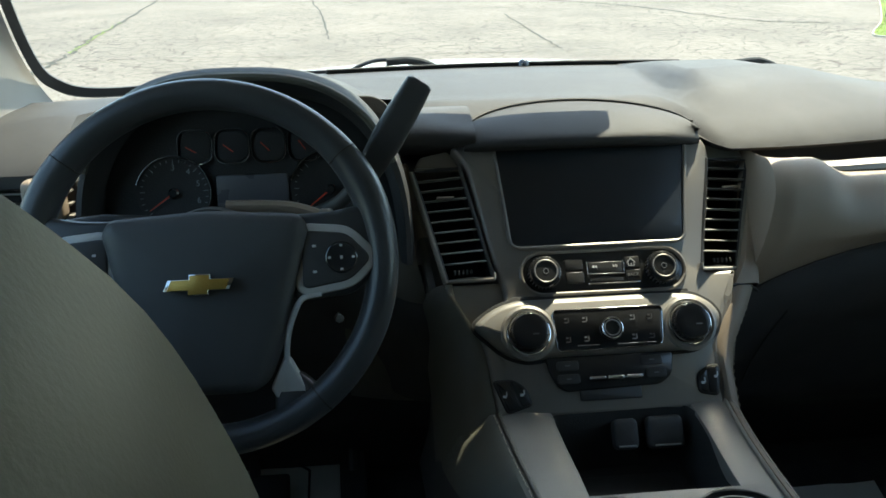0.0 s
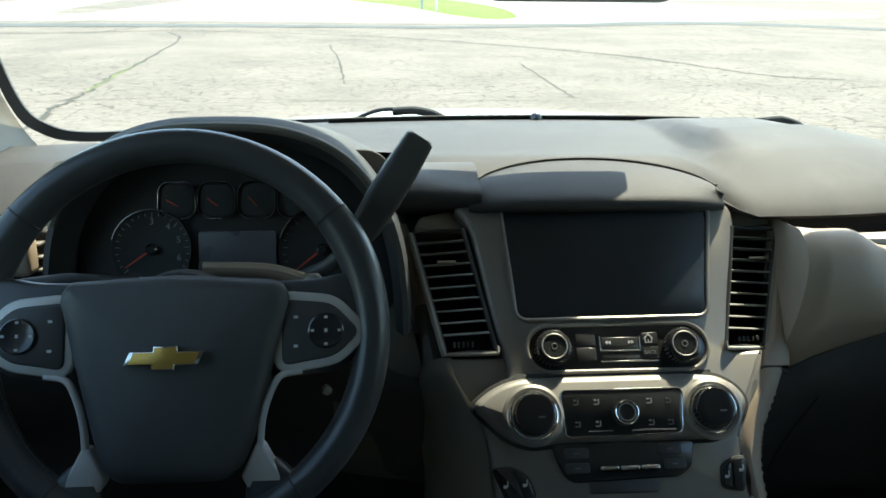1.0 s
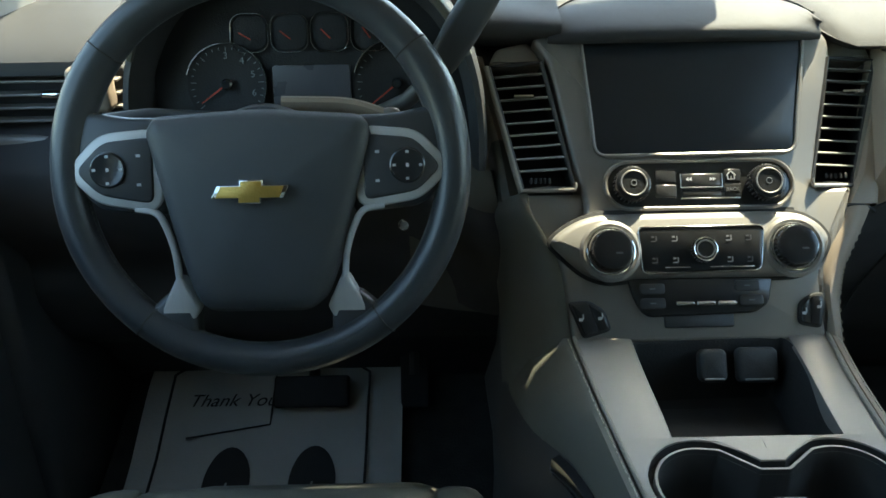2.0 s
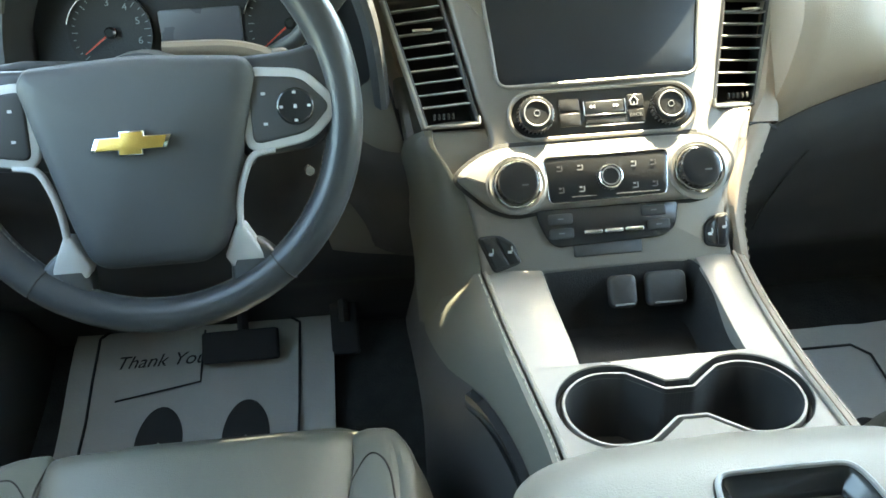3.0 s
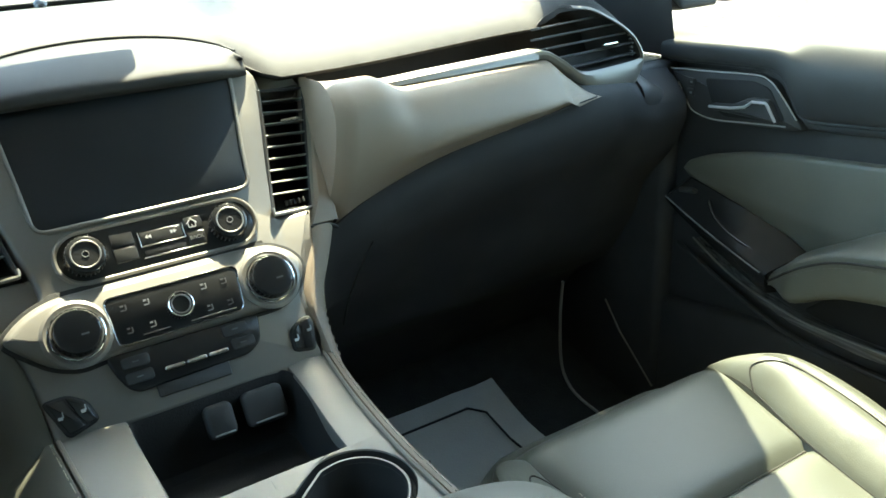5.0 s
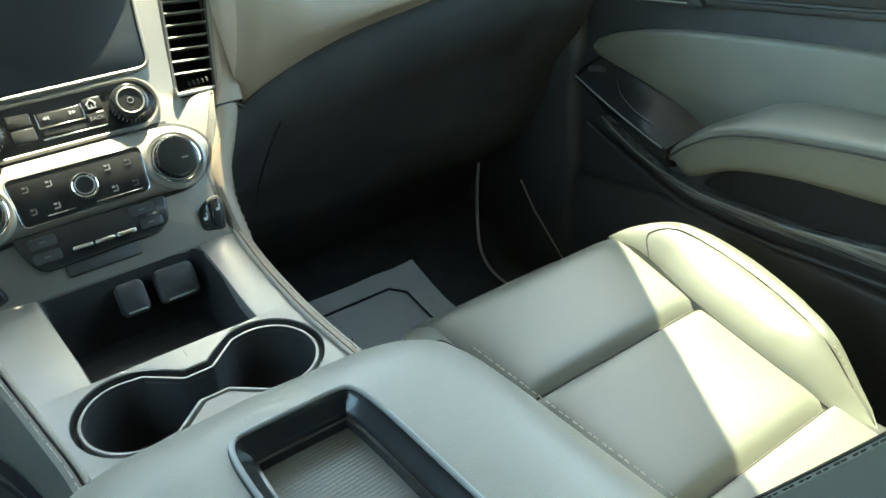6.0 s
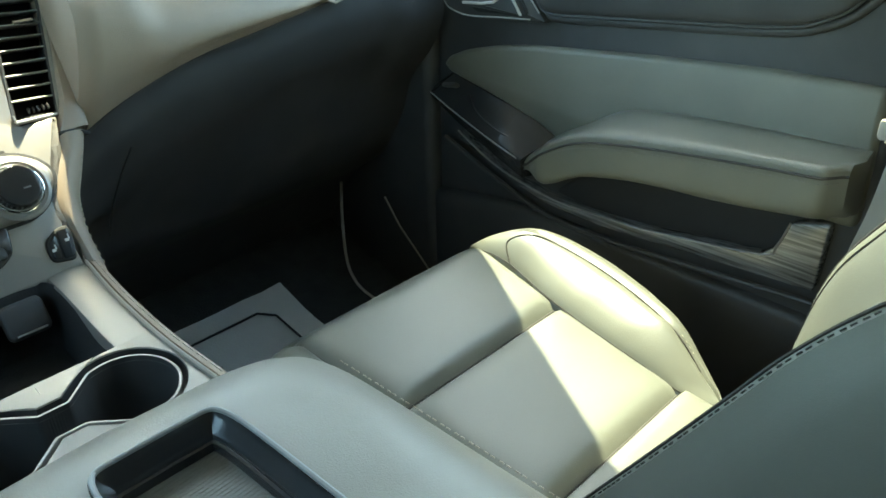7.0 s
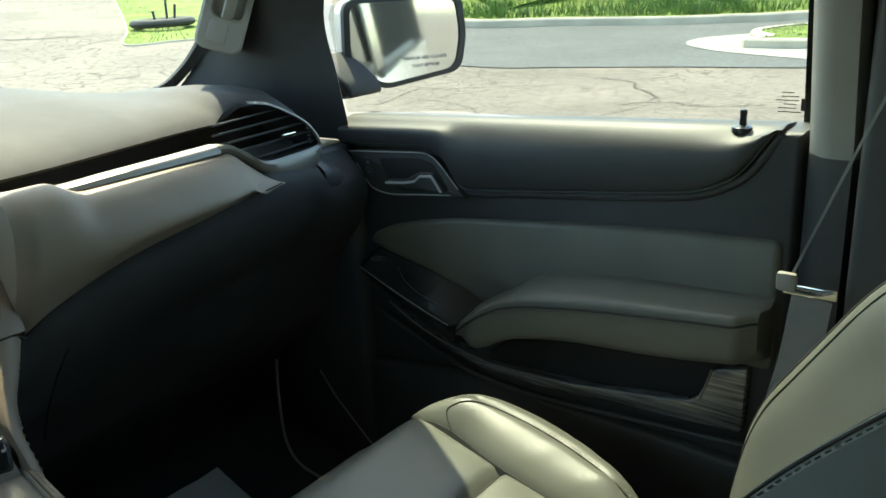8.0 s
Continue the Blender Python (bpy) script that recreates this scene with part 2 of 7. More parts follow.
# ---- the car: structure ----
def ground_height(x, y):
    r = 0.065 * 4.0 * math.log1p(math.exp(min((y - 6.0) / 4.0, 40)))
    return r * (1 - smoothstep(8, 40, abs(x)) * 0.3)


STACK = Matrix(((1, 0, 0, 0), (0, 0.5795, -0.815, 1.080), (0, 0.815, 0.5795, 1.172), (0, 0, 0, 1)))
WHEEL = Matrix(((1, 0, 0, -0.426), (0, math.sin(radians(22)), -math.cos(radians(22)), 0.93),
                (0, math.cos(radians(22)), math.sin(radians(22)), 1.212), (0, 0, 0, 1)))


def along(table, t):
    """Smooth value from a table of (t, value)."""
    n = len(table)
    t = min(max(t, table[0][0]), table[-1][0])

    def slope(k):
        a, b = table[max(k - 1, 0)], table[min(k + 1, n - 1)]
        return (b[1] - a[1]) / (b[0] - a[0])
    for k in range(n - 1):
        (a, va), (b, vb) = table[k], table[k + 1]
        if t <= b:
            h = b - a
            u = (t - a) / h
            return (2 * u ** 3 - 3 * u * u + 1) * va + (u ** 3 - 2 * u * u + u) * h * slope(k) + (3 * u * u - 2 * u ** 3) * vb + (u ** 3 - u * u) * h * slope(k + 1)
    return table[-1][1]


def back_edge(x):
    return 1.69 - 0.27 * (x / 0.75) ** 2


def rise(x):
    """How far the dashboard's rear edge stands up at the windscreen."""
    return 0.045 * (1 - smoothstep(0.32, 0.58, x)) * (1 - 0.3 * smoothstep(-0.35, -0.65, x))


SEAM = [(0.17, 1.082), (0.191, 1.096), (0.239, 1.121), (0.336, 1.150), (0.447, 1.167), (0.588, 1.186), (0.61, 1.188)]


def dash_top():
    d = thing("dashboard", (0, 1.2, 0.62), "dark soft plastic dashboard with tan lower panel and silver trim", "dashboard")
    # upper pad, from the windscreen to its lip
    rows = []
    xs = [-0.80 + 1.60 * i / 96 for i in range(97)]
    for x in xs:
        p, mid, aft = smoothstep(0.125, 0.180, x), smoothstep(0.150, 0.190, x), smoothstep(0.180, 0.215, x)
        yb, up, fade = back_edge(x), rise(x), 1 - smoothstep(0.33, 0.50, x)
        zt = lerp(1.312, 1.334, p)
        lip = lerp(1.20, 1.132 + 0.055 * smoothstep(0.22, 0.60, x), p)
        if x < -0.19:
            lip = lerp(lip, 1.30, smoothstep(-0.19, -0.24, x))
        if x < -0.60:
            lip = lerp(1.30, 1.135, smoothstep(-0.60, -0.64, x))
            zt -= 0.02 * smoothstep(-0.66, -0.80, x)
        low = 0.030 * smoothstep(0.36, 0.62, x)
        zt -= low
        zl = lerp(1.300, 1.268, p)
        zt2 = lerp(zt, 1.299, p)
        if x < -0.60:
            zl = lerp(zl, 1.252, smoothstep(-0.60, -0.66, x))
            zt2 = lerp(zt2, 1.296, smoothstep(-0.60, -0.66, x))
        if x > 0.54:
            q = smoothstep(0.575, 0.63, x)
            drop = along([(0.54, 1.270), (0.575, 1.276), (0.598, 1.303), (0.622, 1.299), (0.660, 1.289), (0.690, 1.274), (0.710, 1.254), (0.725, 1.225), (0.745, 1.20), (0.80, 1.17)], x)
            lip = lerp(lip, 1.134, smoothstep(0.595, 0.655, x)) + 0.09 * smoothstep(0.712, 0.76, x)
            zl = lerp(zl, drop, q)
            zt2 = lerp(zt2, zl + 0.026, q)
            zt = lerp(zt, min(zt, zl + 0.030), q)
        far = lerp(1.33, 1.36 + 0.05 * smoothstep(0.2, 0.4, x), p)
        far = min(far, yb - 0.09)
        prof = [(yb + 0.03, 1.23), (yb, 1.268 + up), (yb - 0.03, 1.277 + up), (lerp(far, yb, 0.5), 1.296 - 0.4 * low + 0.62 * up + 0.014 * aft * fade), (far + 0.03, 1.313 - 0.8 * low + 0.010 * aft + 0.014 * aft * fade), (far, lerp(1.312, 1.331, aft) + 0.010 * aft * fade - low), (lerp(far, lip, 0.45), lerp(1.312, 1.334, mid) - low + 0.003 - 0.013 * p * (1 - smoothstep(0.54, 0.61, x)) if x < 0.54 and x > 0.1 else zt + 0.003 - 0.013 * p * (1 - smoothstep(0.54, 0.61, x))),
                (lip + 0.055, min(zt2 - 0.004, zt + 0.002)), (lip + 0.012, zt2 - 0.022), (lip, zt2 - 0.033), (lip + 0.002, zl - 0.004), (lip + 0.012, zl - 0.008), (lip + 0.06, zl - 0.010), (lip + 0.09, zl - 0.02), (lip + 0.10, 1.14)]
        e = 0.92 * smoothstep(0.70, 0.755, x)
        rows.append([(x, a, b - e * max(b - 1.165, 0) * (1 - smoothstep(1.30, 1.42, a))) for a, b in prof])
    part("top_pad", rows_mesh(rows), M_DASH, d, "dark grained soft top pad")
    # defroster slot and sensor dome
    pts = [(x, back_edge(x) - 0.045, 1.2825 + 0.97 * rise(x)) for x in [-0.33 + 0.62 * i / 30 for i in range(31)]]
    part("defroster_slot", tube(pts, 0.006, seg=6, flat=0.35), M_RUBBER, d)
    part("light_sensor", moved(lathe([(0.011, 0), (0.0105, 0.005), (0.007, 0.010), (0.001, 0.012)], 20), Matrix.Translation((0.018, 1.642, 1.323))), M_GLOSS, d, "small black sensor dome")
    # lower dark body
    rows = []
    for x in xs:
        c = smoothstep(0.17, 0.60, x)
        zs = lerp(1.085, along(SEAM, x) - 0.004, smoothstep(0.10, 0.19, x)) if x > 0 else lerp(1.085, 1.14, smoothstep(-0.2, -0.35, x))
        zs -= 0.035 * smoothstep(0.665, 0.74, x)
        y0 = 1.074 if x > 0 else lerp(1.06, 1.10, smoothstep(-0.2, -0.35, x))
        e = smoothstep(0.60, 0.78, abs(x))
        y0 = y0 + 0.02 * e
        prof = [(y0 + 0.06, zs + 0.05), (y0 + 0.012, zs + 0.01), (y0 + 0.002, zs - 0.010), (y0 + 0.004, zs - 0.04), (y0 + 0.03, zs - 0.09), (y0 + 0.08, zs - 0.15),
                (1.20, 0.93), (1.26, 0.84), (1.34, 0.78), (1.40, 0.70), (1.46, 0.60)]
        rows.append([(x, q.x, q.y) for q in spline([(a, b) for a, b in prof], 3)])
    part("lower_panel", rows_mesh(rows), M_DASH, d, "black lower dashboard and glovebox")
    # tan panel over the glovebox
    rows = []
    for i in range(49):
        f = i / 48
        xm = lerp(0.19, 0.60, f)
        c = smoothstep(0.17, 0.60, xm)
        zs = along(SEAM, xm)
        top_y = 1.100 + 0.008 * smoothstep(0.3, 0.6, xm)
        top_z = lerp(1.259, 1.2395, smoothstep(0.245, 0.30, xm))
        end = min(max((xm - 0.533) / 0.070, 0), 1)
        tz = top_z - 0.054 * end
        k = min(1, max(tz - zs, 0) / 0.040)
        w = lerp(1.0, 0.75, smoothstep(0.47, 0.60, xm))
        prof = [(top_y + 0.03, tz - 0.02), (top_y, tz), (top_y - 0.030 * w, tz - 0.010 * k), (top_y - 0.054 * w, tz - 0.038 * k),
                (top_y - 0.058 * w, lerp(tz - 0.038 * k, zs, 0.45)), (lerp(top_y, 1.058, w), zs + 0.014 * k), (lerp(top_y, 1.070, w), zs), (1.090, zs - 0.002)]
        row = []
        for q in spline(prof, 4):
            left = 0.186 + 0.19 * (q.y - 1.10)
            row.append((lerp(left, 0.60, f), q.x + 0.010 * smoothstep(0.04, 0.0, f), q.y))
        if i == 0:
            rows.append([(x - 0.004, y + 0.07, z) for x, y, z in row])
        rows.append(row)
    tan = part("tan_panel", rows_mesh(rows), M_TAN, d, "tan grained vinyl panel")
    # silver line on the tan panel's upper edge, running into the outer vent's bezel
    rows = []
    for i in range(25):
        x = 0.258 + 0.264 * i / 24
        zt = along([(0.258, 1.258), (0.280, 1.2490), (0.36, 1.2500), (0.522, 1.2535)], x)
        zb = along([(0.258, 1.254), (0.280, 1.2420), (0.305, 1.2395), (0.522, 1.2405)], x)
        rows.append([(x, 1.09 + 0.25 * (z - 1.20) + d, z) for z, d in ((zt, 0.02), (zt, 0.001), (lerp(zt, zb, 0.2), -0.002), (lerp(zt, zb, 0.8), -0.0025), (zb, 0.0), (zb - 0.001, 0.012))])
    part("silver_strip", rows_mesh(rows), M_SILVER, d, "satin silver trim strip")
    line = [(0.19 + 0.40 * i / 40, 1.062, along(SEAM, 0.19 + 0.40 * i / 40) + 0.003) for i in range(41)]
    part("seam", tube(line, 0.0012, seg=5), M_SEAM, d)
    gap = spline([(0.205, 1.085, 0.965), (0.212, 1.078, 1.000), (0.226, 1.068, 1.040), (0.246, 1.066, 1.072)], 8)
    part("glovebox_gap", tube(gap, 0.0016, seg=5), M_RUBBER, d)
    return d


dash = dash_top()


def binnacle():
    """The hood over the instruments."""
    rows = []
    n = 40

    def arch(y, w, top, zb, cx=-0.410, p=2.7):
        out = []
        for i in range(n + 1):
            a = math.pi * i / n
            c, s = math.cos(a), math.sin(a)
            out.append((cx + w * math.copysign(abs(c) ** (2 / p), c), y, zb + (top - zb) * abs(s) ** (2 / p)))
        return out
    rows = [arch(1.42, 0.200, 1.310, 1.26), arch(1.33, 0.196, 1.345, 1.22), arch(1.24, 0.191, 1.366, 1.20), arch(1.16, 0.187, 1.378, 1.17), arch(1.10, 0.194, 1.384, 1.15),
            arch(1.082, 0.190, 1.380, 1.15), arch(1.080, 0.184, 1.371, 1.15), arch(1.092, 0.178, 1.364, 1.15), arch(1.14, 0.172, 1.352, 1.15), arch(1.19, 0.167, 1.335, 1.15)]
    part("instrument_hood", rows_mesh(rows), M_DASH, dash, "dark arched instrument hood")
    a = arch(1.080, 0.187, 1.376, 1.15)
    part("hood_band", tube(a[6:-6], 0.005, seg=8, flat=1.0), M_OLIVE, dash, "olive stitched band")


binnacle()


def screen_hood():
    rows = []
    n = 36
    for i in range(n + 1):
        u = -1 + 2 * i / n
        x = 0.149 * u
        e = 1 - abs(u) ** 4
        k = max(1 - u * u, 0) ** 0.5
        back_y, back_z = 1.152 + 0.086 * k, 1.288 + 0.028 * k
        lip_y, lip_z = 1.150 - 0.018 * e, 1.280 + 0.006 * e
        prof = [(back_y + 0.02, back_z - 0.012), (back_y, back_z), (lerp(back_y, lip_y, 0.5), lerp(back_z, lip_z, 0.42) + 0.004), (lip_y + 0.006, lip_z + 0.005), (lip_y - 0.002, lip_z - 0.004), (lip_y + 0.004, lip_z - 0.012), (lip_y + 0.03, lip_z - 0.02)]
        rows.append([(x, p.x, p.y) for p in spline(prof, 3)])
    part("screen_hood", rows_mesh(rows), M_DASH, dash, "arched hood over the screen")
    pts = [(0.149 * u, 1.1535 + 0.086 * (1 - u * u) ** 0.5, 1.2895 + 0.028 * (1 - u * u) ** 0.5) for u in [-0.98 + 1.96 * i / 30 for i in range(31)]]
    part("hood_groove", tube(pts, 0.0022, seg=6), M_RUBBER, dash)
    # shoulder between the instruments and the screen
    rows = []
    for i in range(13):
        x = -0.255 + 0.12 * i / 12
        t = i / 12
        prof = [(1.25, 1.312), (1.21, 1.314), (1.175, lerp(1.316, 1.303, t)), (1.150, lerp(1.306, 1.296, t)), (1.142, lerp(1.294, 1.288, t)), (1.152, lerp(1.278, 1.276, t)), (1.18, 1.262)]
        rows.append([(x, p.x, p.y) for p in spline(prof, 3)])
    part("shoulder", rows_mesh(rows), M_DASH, dash)


screen_hood()


def knee_panel():
    prof = [(1.19, 1.29, 0.246), (1.170, 1.26, 0.245), (1.135, 1.21, 0.230), (1.098, 1.15, 0.214), (1.076, 1.09, 0.200), (1.085, 1.03, 0.180), (1.12, 0.97, 0.172), (1.17, 0.92, 0.172)]
    P = spline(prof, 4)
    rows = [[(lerp(-0.305, -p.z, i / 14), p.x + 0.030 * (1 - i / 14) ** 2, p.y) for p in P] for i in range(15)]
    part("knee_panel", rows_mesh(rows), M_OLIVE, dash, "dark olive panel beside the column")


knee_panel()


def stack_body():
    """The tan cheeks beside the vents and the silver face between them."""
    # The driver's cheek is tan above and dark olive below.
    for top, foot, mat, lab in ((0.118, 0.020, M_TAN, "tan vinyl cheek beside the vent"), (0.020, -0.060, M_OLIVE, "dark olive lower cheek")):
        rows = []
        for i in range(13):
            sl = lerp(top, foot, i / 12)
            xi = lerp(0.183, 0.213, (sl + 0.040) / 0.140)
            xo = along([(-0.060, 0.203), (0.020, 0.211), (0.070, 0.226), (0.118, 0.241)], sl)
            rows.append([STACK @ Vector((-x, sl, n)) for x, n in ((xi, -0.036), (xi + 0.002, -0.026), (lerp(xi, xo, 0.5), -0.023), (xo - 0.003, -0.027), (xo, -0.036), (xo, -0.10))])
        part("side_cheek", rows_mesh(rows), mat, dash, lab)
    # tan cheek between the other vent and the tan panel
    rows = []
    for i in range(17):
        sl = lerp(0.112, -0.0635, i / 16)
        xi = along([(-0.0635, 0.1610), (-0.046, 0.1715), (-0.030, 0.1800), (0.112, 0.2165)], sl)
        xo = 0.186 + 0.19 * (0.072 + 0.815 * sl) + 0.006
        n0 = lerp(-0.001, -0.010, smoothstep(-0.05, 0.05, sl))
        rows.append([STACK @ Vector((x, sl, n)) for x, n in ((xi - 0.003, n0 - 0.020), (xi, n0 - 0.003), (xi + 0.003, n0 + 0.002), (lerp(xi, xo, 0.5), n0 + 0.002), (xo - 0.004, n0), (xo, n0 - 0.004), (xo + 0.003, -0.04))])
    part("side_cheek", rows_mesh(rows), M_TAN, dash, "tan vinyl cheek beside the vent")
    for s in (-1, 1):
        o = [(s * 0.152, 0.101), (s * 0.213, 0.103), (s * 0.204, 0.122), (s * 0.168, 0.130)]
        part("vent_cap", moved(plate(round_poly(o if s > 0 else list(reversed(o)), 0.006, 3), -0.05, -0.014, 0.004), STACK), M_LID, dash, "grey cap over the vent")
    # stitched strips that run down from the vents onto the console
    right = [(0.161, 0.192, -0.066), (0.159, 0.189, -0.072), (0.152, 0.182, -0.086), (0.138, 0.170, -0.108), (0.127, 0.156, -0.134), (0.1275, 0.148, -0.165), (0.129, 0.147, -0.190), (0.130, 0.147, -0.214)]
    left = [(-0.176, -0.208, -0.046), (-0.1736, -0.214, -0.064), (-0.162, -0.210, -0.086), (-0.151, -0.204, -0.108), (-0.144, -0.201, -0.134), (-0.140, -0.199, -0.165), (-0.138, -0.199, -0.190), (-0.137, -0.199, -0.214), (-0.138, -0.199, -0.245), (-0.140, -0.199, -0.275)]
    for side, s in ((right, 1), (left, -1)):
        rows, thread = [], []
        for q in spline(side, 6):
            xi, xo, sl = q
            depth = (0.003, 0.002, -0.004, -0.016) if s > 0 else (-0.002, -0.013, -0.034, -0.056)
            rows.append([STACK @ Vector((x, sl, n)) for x, n in ((xi - s * 0.002, -0.012), (xi, -0.001), (lerp(xi, xo, 0.25), depth[0]), (lerp(xi, xo, 0.55), depth[1]), (lerp(xi, xo, 0.85), depth[2]), (xo, depth[3]), (xo + s * 0.004, -0.09))])
            thread.append(STACK @ Vector((lerp(xi, xo, 0.86), sl, -0.0045)))
        # Driver's strip gets a darker vinyl than tan: its shade is painted in.
        strip = part("edge_strip", rows_mesh(rows), M_TAN if s > 0 else M_BACK, dash, "tan stitched edge strip" if s > 0 else "vinyl knee flank, shade painted in")
        if s > 0:
            stitches(thread, strip, step=0.0055, lift=(s * 0.0003, -0.0006, 0.0006))
            a, b = side[0][0], side[0][1]
            notch = [STACK @ Vector((lerp(a, b + 0.003, k / 6), -0.0648 - 0.005 * k / 6 + 0.002 * math.sin(math.pi * k / 6), -0.0005 - 0.012 * (k / 6) ** 3)) for k in range(7)]
            part("strip_gap", tube(notch, 0.0022, seg=6), M_RUBBER, strip)
    # backing so nothing shows through
    part("backing", moved(plate([(-0.21, 0.11), (-0.165, -0.19), (0.15, -0.19), (0.19, 0.11), (0.15, 0.15), (-0.15, 0.15)], -0.12, -0.055, 0.003), STACK), M_DARK, dash)
    right = [(0.118, 0.150), (0.143, 0.139), (0.158, 0.124), (0.1602, 0.109), (0.1562, 0.082), (0.148, 0.0487), (0.137, 0.0035), (0.130, -0.036), (0.1295, -0.0455), (0.170, -0.0445), (0.164, -0.056), (0.160, -0.067), (0.139, -0.106), (0.128, -0.135), (0.1285, -0.165), (0.130, -0.19), (0.131, -0.2065)]
    left = [(-0.137, -0.2065), (-0.139, -0.18), (-0.142, -0.15), (-0.1475, -0.12), (-0.153, -0.101), (-0.13, -0.085), (-0.1146, -0.0685), (-0.1195, -0.0408), (-0.1255, -0.025), (-0.133, 0.012), (-0.140, 0.051), (-0.149, 0.0976), (-0.157, 0.112), (-0.1675, 0.1245), (-0.148, 0.139), (-0.118, 0.150)]
    face = part("silver_face", moved(plate(round_poly(right + left, 0.010, 5), -0.05, 0.0, 0.006), STACK), M_SILVER, dash, "satin silver centre face")
    wing = round_poly([(-0.186, -0.046), (-0.112, -0.046), (-0.108, -0.0685), (-0.118, -0.082), (-0.1418, -0.096), (-0.158, -0.106), (-0.178, -0.070)], 0.004, 3)
    part("vent_foot_panel", moved(plate(wing, -0.05, -0.010, 0.002), STACK), M_SILVER, dash, "satin silver panel under the vent")
    # shallow shadow gap between the upper and lower silver faces
    part("face_gap", moved(plate(round_poly([(-0.118, -0.0725), (0.074, -0.0695), (0.104, -0.0705), (0.104, -0.0660), (-0.108, -0.0665)], 0.002, 2), -0.01, 0.0012, 0.0004), STACK), M_RUBBER, dash)
    return face


stack_body()


def screen():
    t = thing("touch_screen", STACK @ Vector((0, 0, 0)), "dark glossy touch screen, switched off, in a silver surround", "screen")
    o = [(-0.1125, 0.140), (-0.1105, 0.112), (-0.1045, 0.040), (-0.1015, -0.006), (0.1085, -0.005), (0.1145, 0.040), (0.1265, 0.112), (0.128, 0.140)]
    o = round_poly(o, 0.011, 6)
    part("glass", moved(plate(o, -0.02, 0.002, 0.0010), STACK), M_SCREEN, t, "black glass")
    low = [STACK @ Vector((x, s, 0.0025)) for x, s in inset(o, -0.0016) if s < 0.122]
    low.sort(key=lambda p: math.atan2((STACK.inverted() @ p).x, 0.122 - (STACK.inverted() @ p).y))
    part("rim", tube(low, 0.0021, seg=8), M_SILVER, t, "thin satin rim")
    # the lower rim is wider and turned up to the light
    lip = spline([STACK @ Vector(p) for p in ((-0.092, -0.0085, 0.001), (0.0, -0.0078, 0.0025), (0.098, -0.0070, 0.001))], 10)
    part("lower_rim", tube(lip, 0.0026, seg=8, flat=0.8), M_SILVER, t, "satin lower rim")


screen()


def knob(parent, x, s, r, h, ring, name="knob", n0=0.0, detail=True):
    k = part(name, moved(lathe([(r, 0), (r * 0.98, h * 0.7), (r * 0.93, h * 0.93), (r * 0.82, h), (r * 0.5, h * 0.96), (0.001, h * 0.95)], 40), STACK @ Matrix.Translation((x, s, n0))), M_GLOSS, parent, "black rotary knob")
    part("ring", moved(lathe_ring(r * (0.70 if ring == "in" else 1.06), 0.0008, h * 0.985 if ring == "in" else 0.002), STACK @ Matrix.Translation((x, s, n0))), M_SILVER, k, "thin satin ring")
    bm = bmesh.new()
    for i in range(28):
        a = 2 * math.pi * i / 28
        rbox((r * 0.985 * math.cos(a), r * 0.985 * math.sin(a), h * 0.42), (0.0014, 0.0014, h * 0.5), 0.0004, 1, bm=bm)
    part("grip", moved(bm, STACK @ Matrix.Translation((x, s, n0))), M_DARK, k)
    return k


def lathe_ring(r, w, z, seg=40):
    rows = []
    for i in range(seg):
        a = 2 * math.pi * i / seg
        c, s = math.cos(a), math.sin(a)
        rows.append([((r + dr) * c, (r + dr) * s, z + dz) for dr, dz in ((-w, -0.002), (-w, w * 0.5), (0, w), (w, w * 0.5), (w, -0.002))])
    return rows_mesh(rows, ring=True, loop=True)


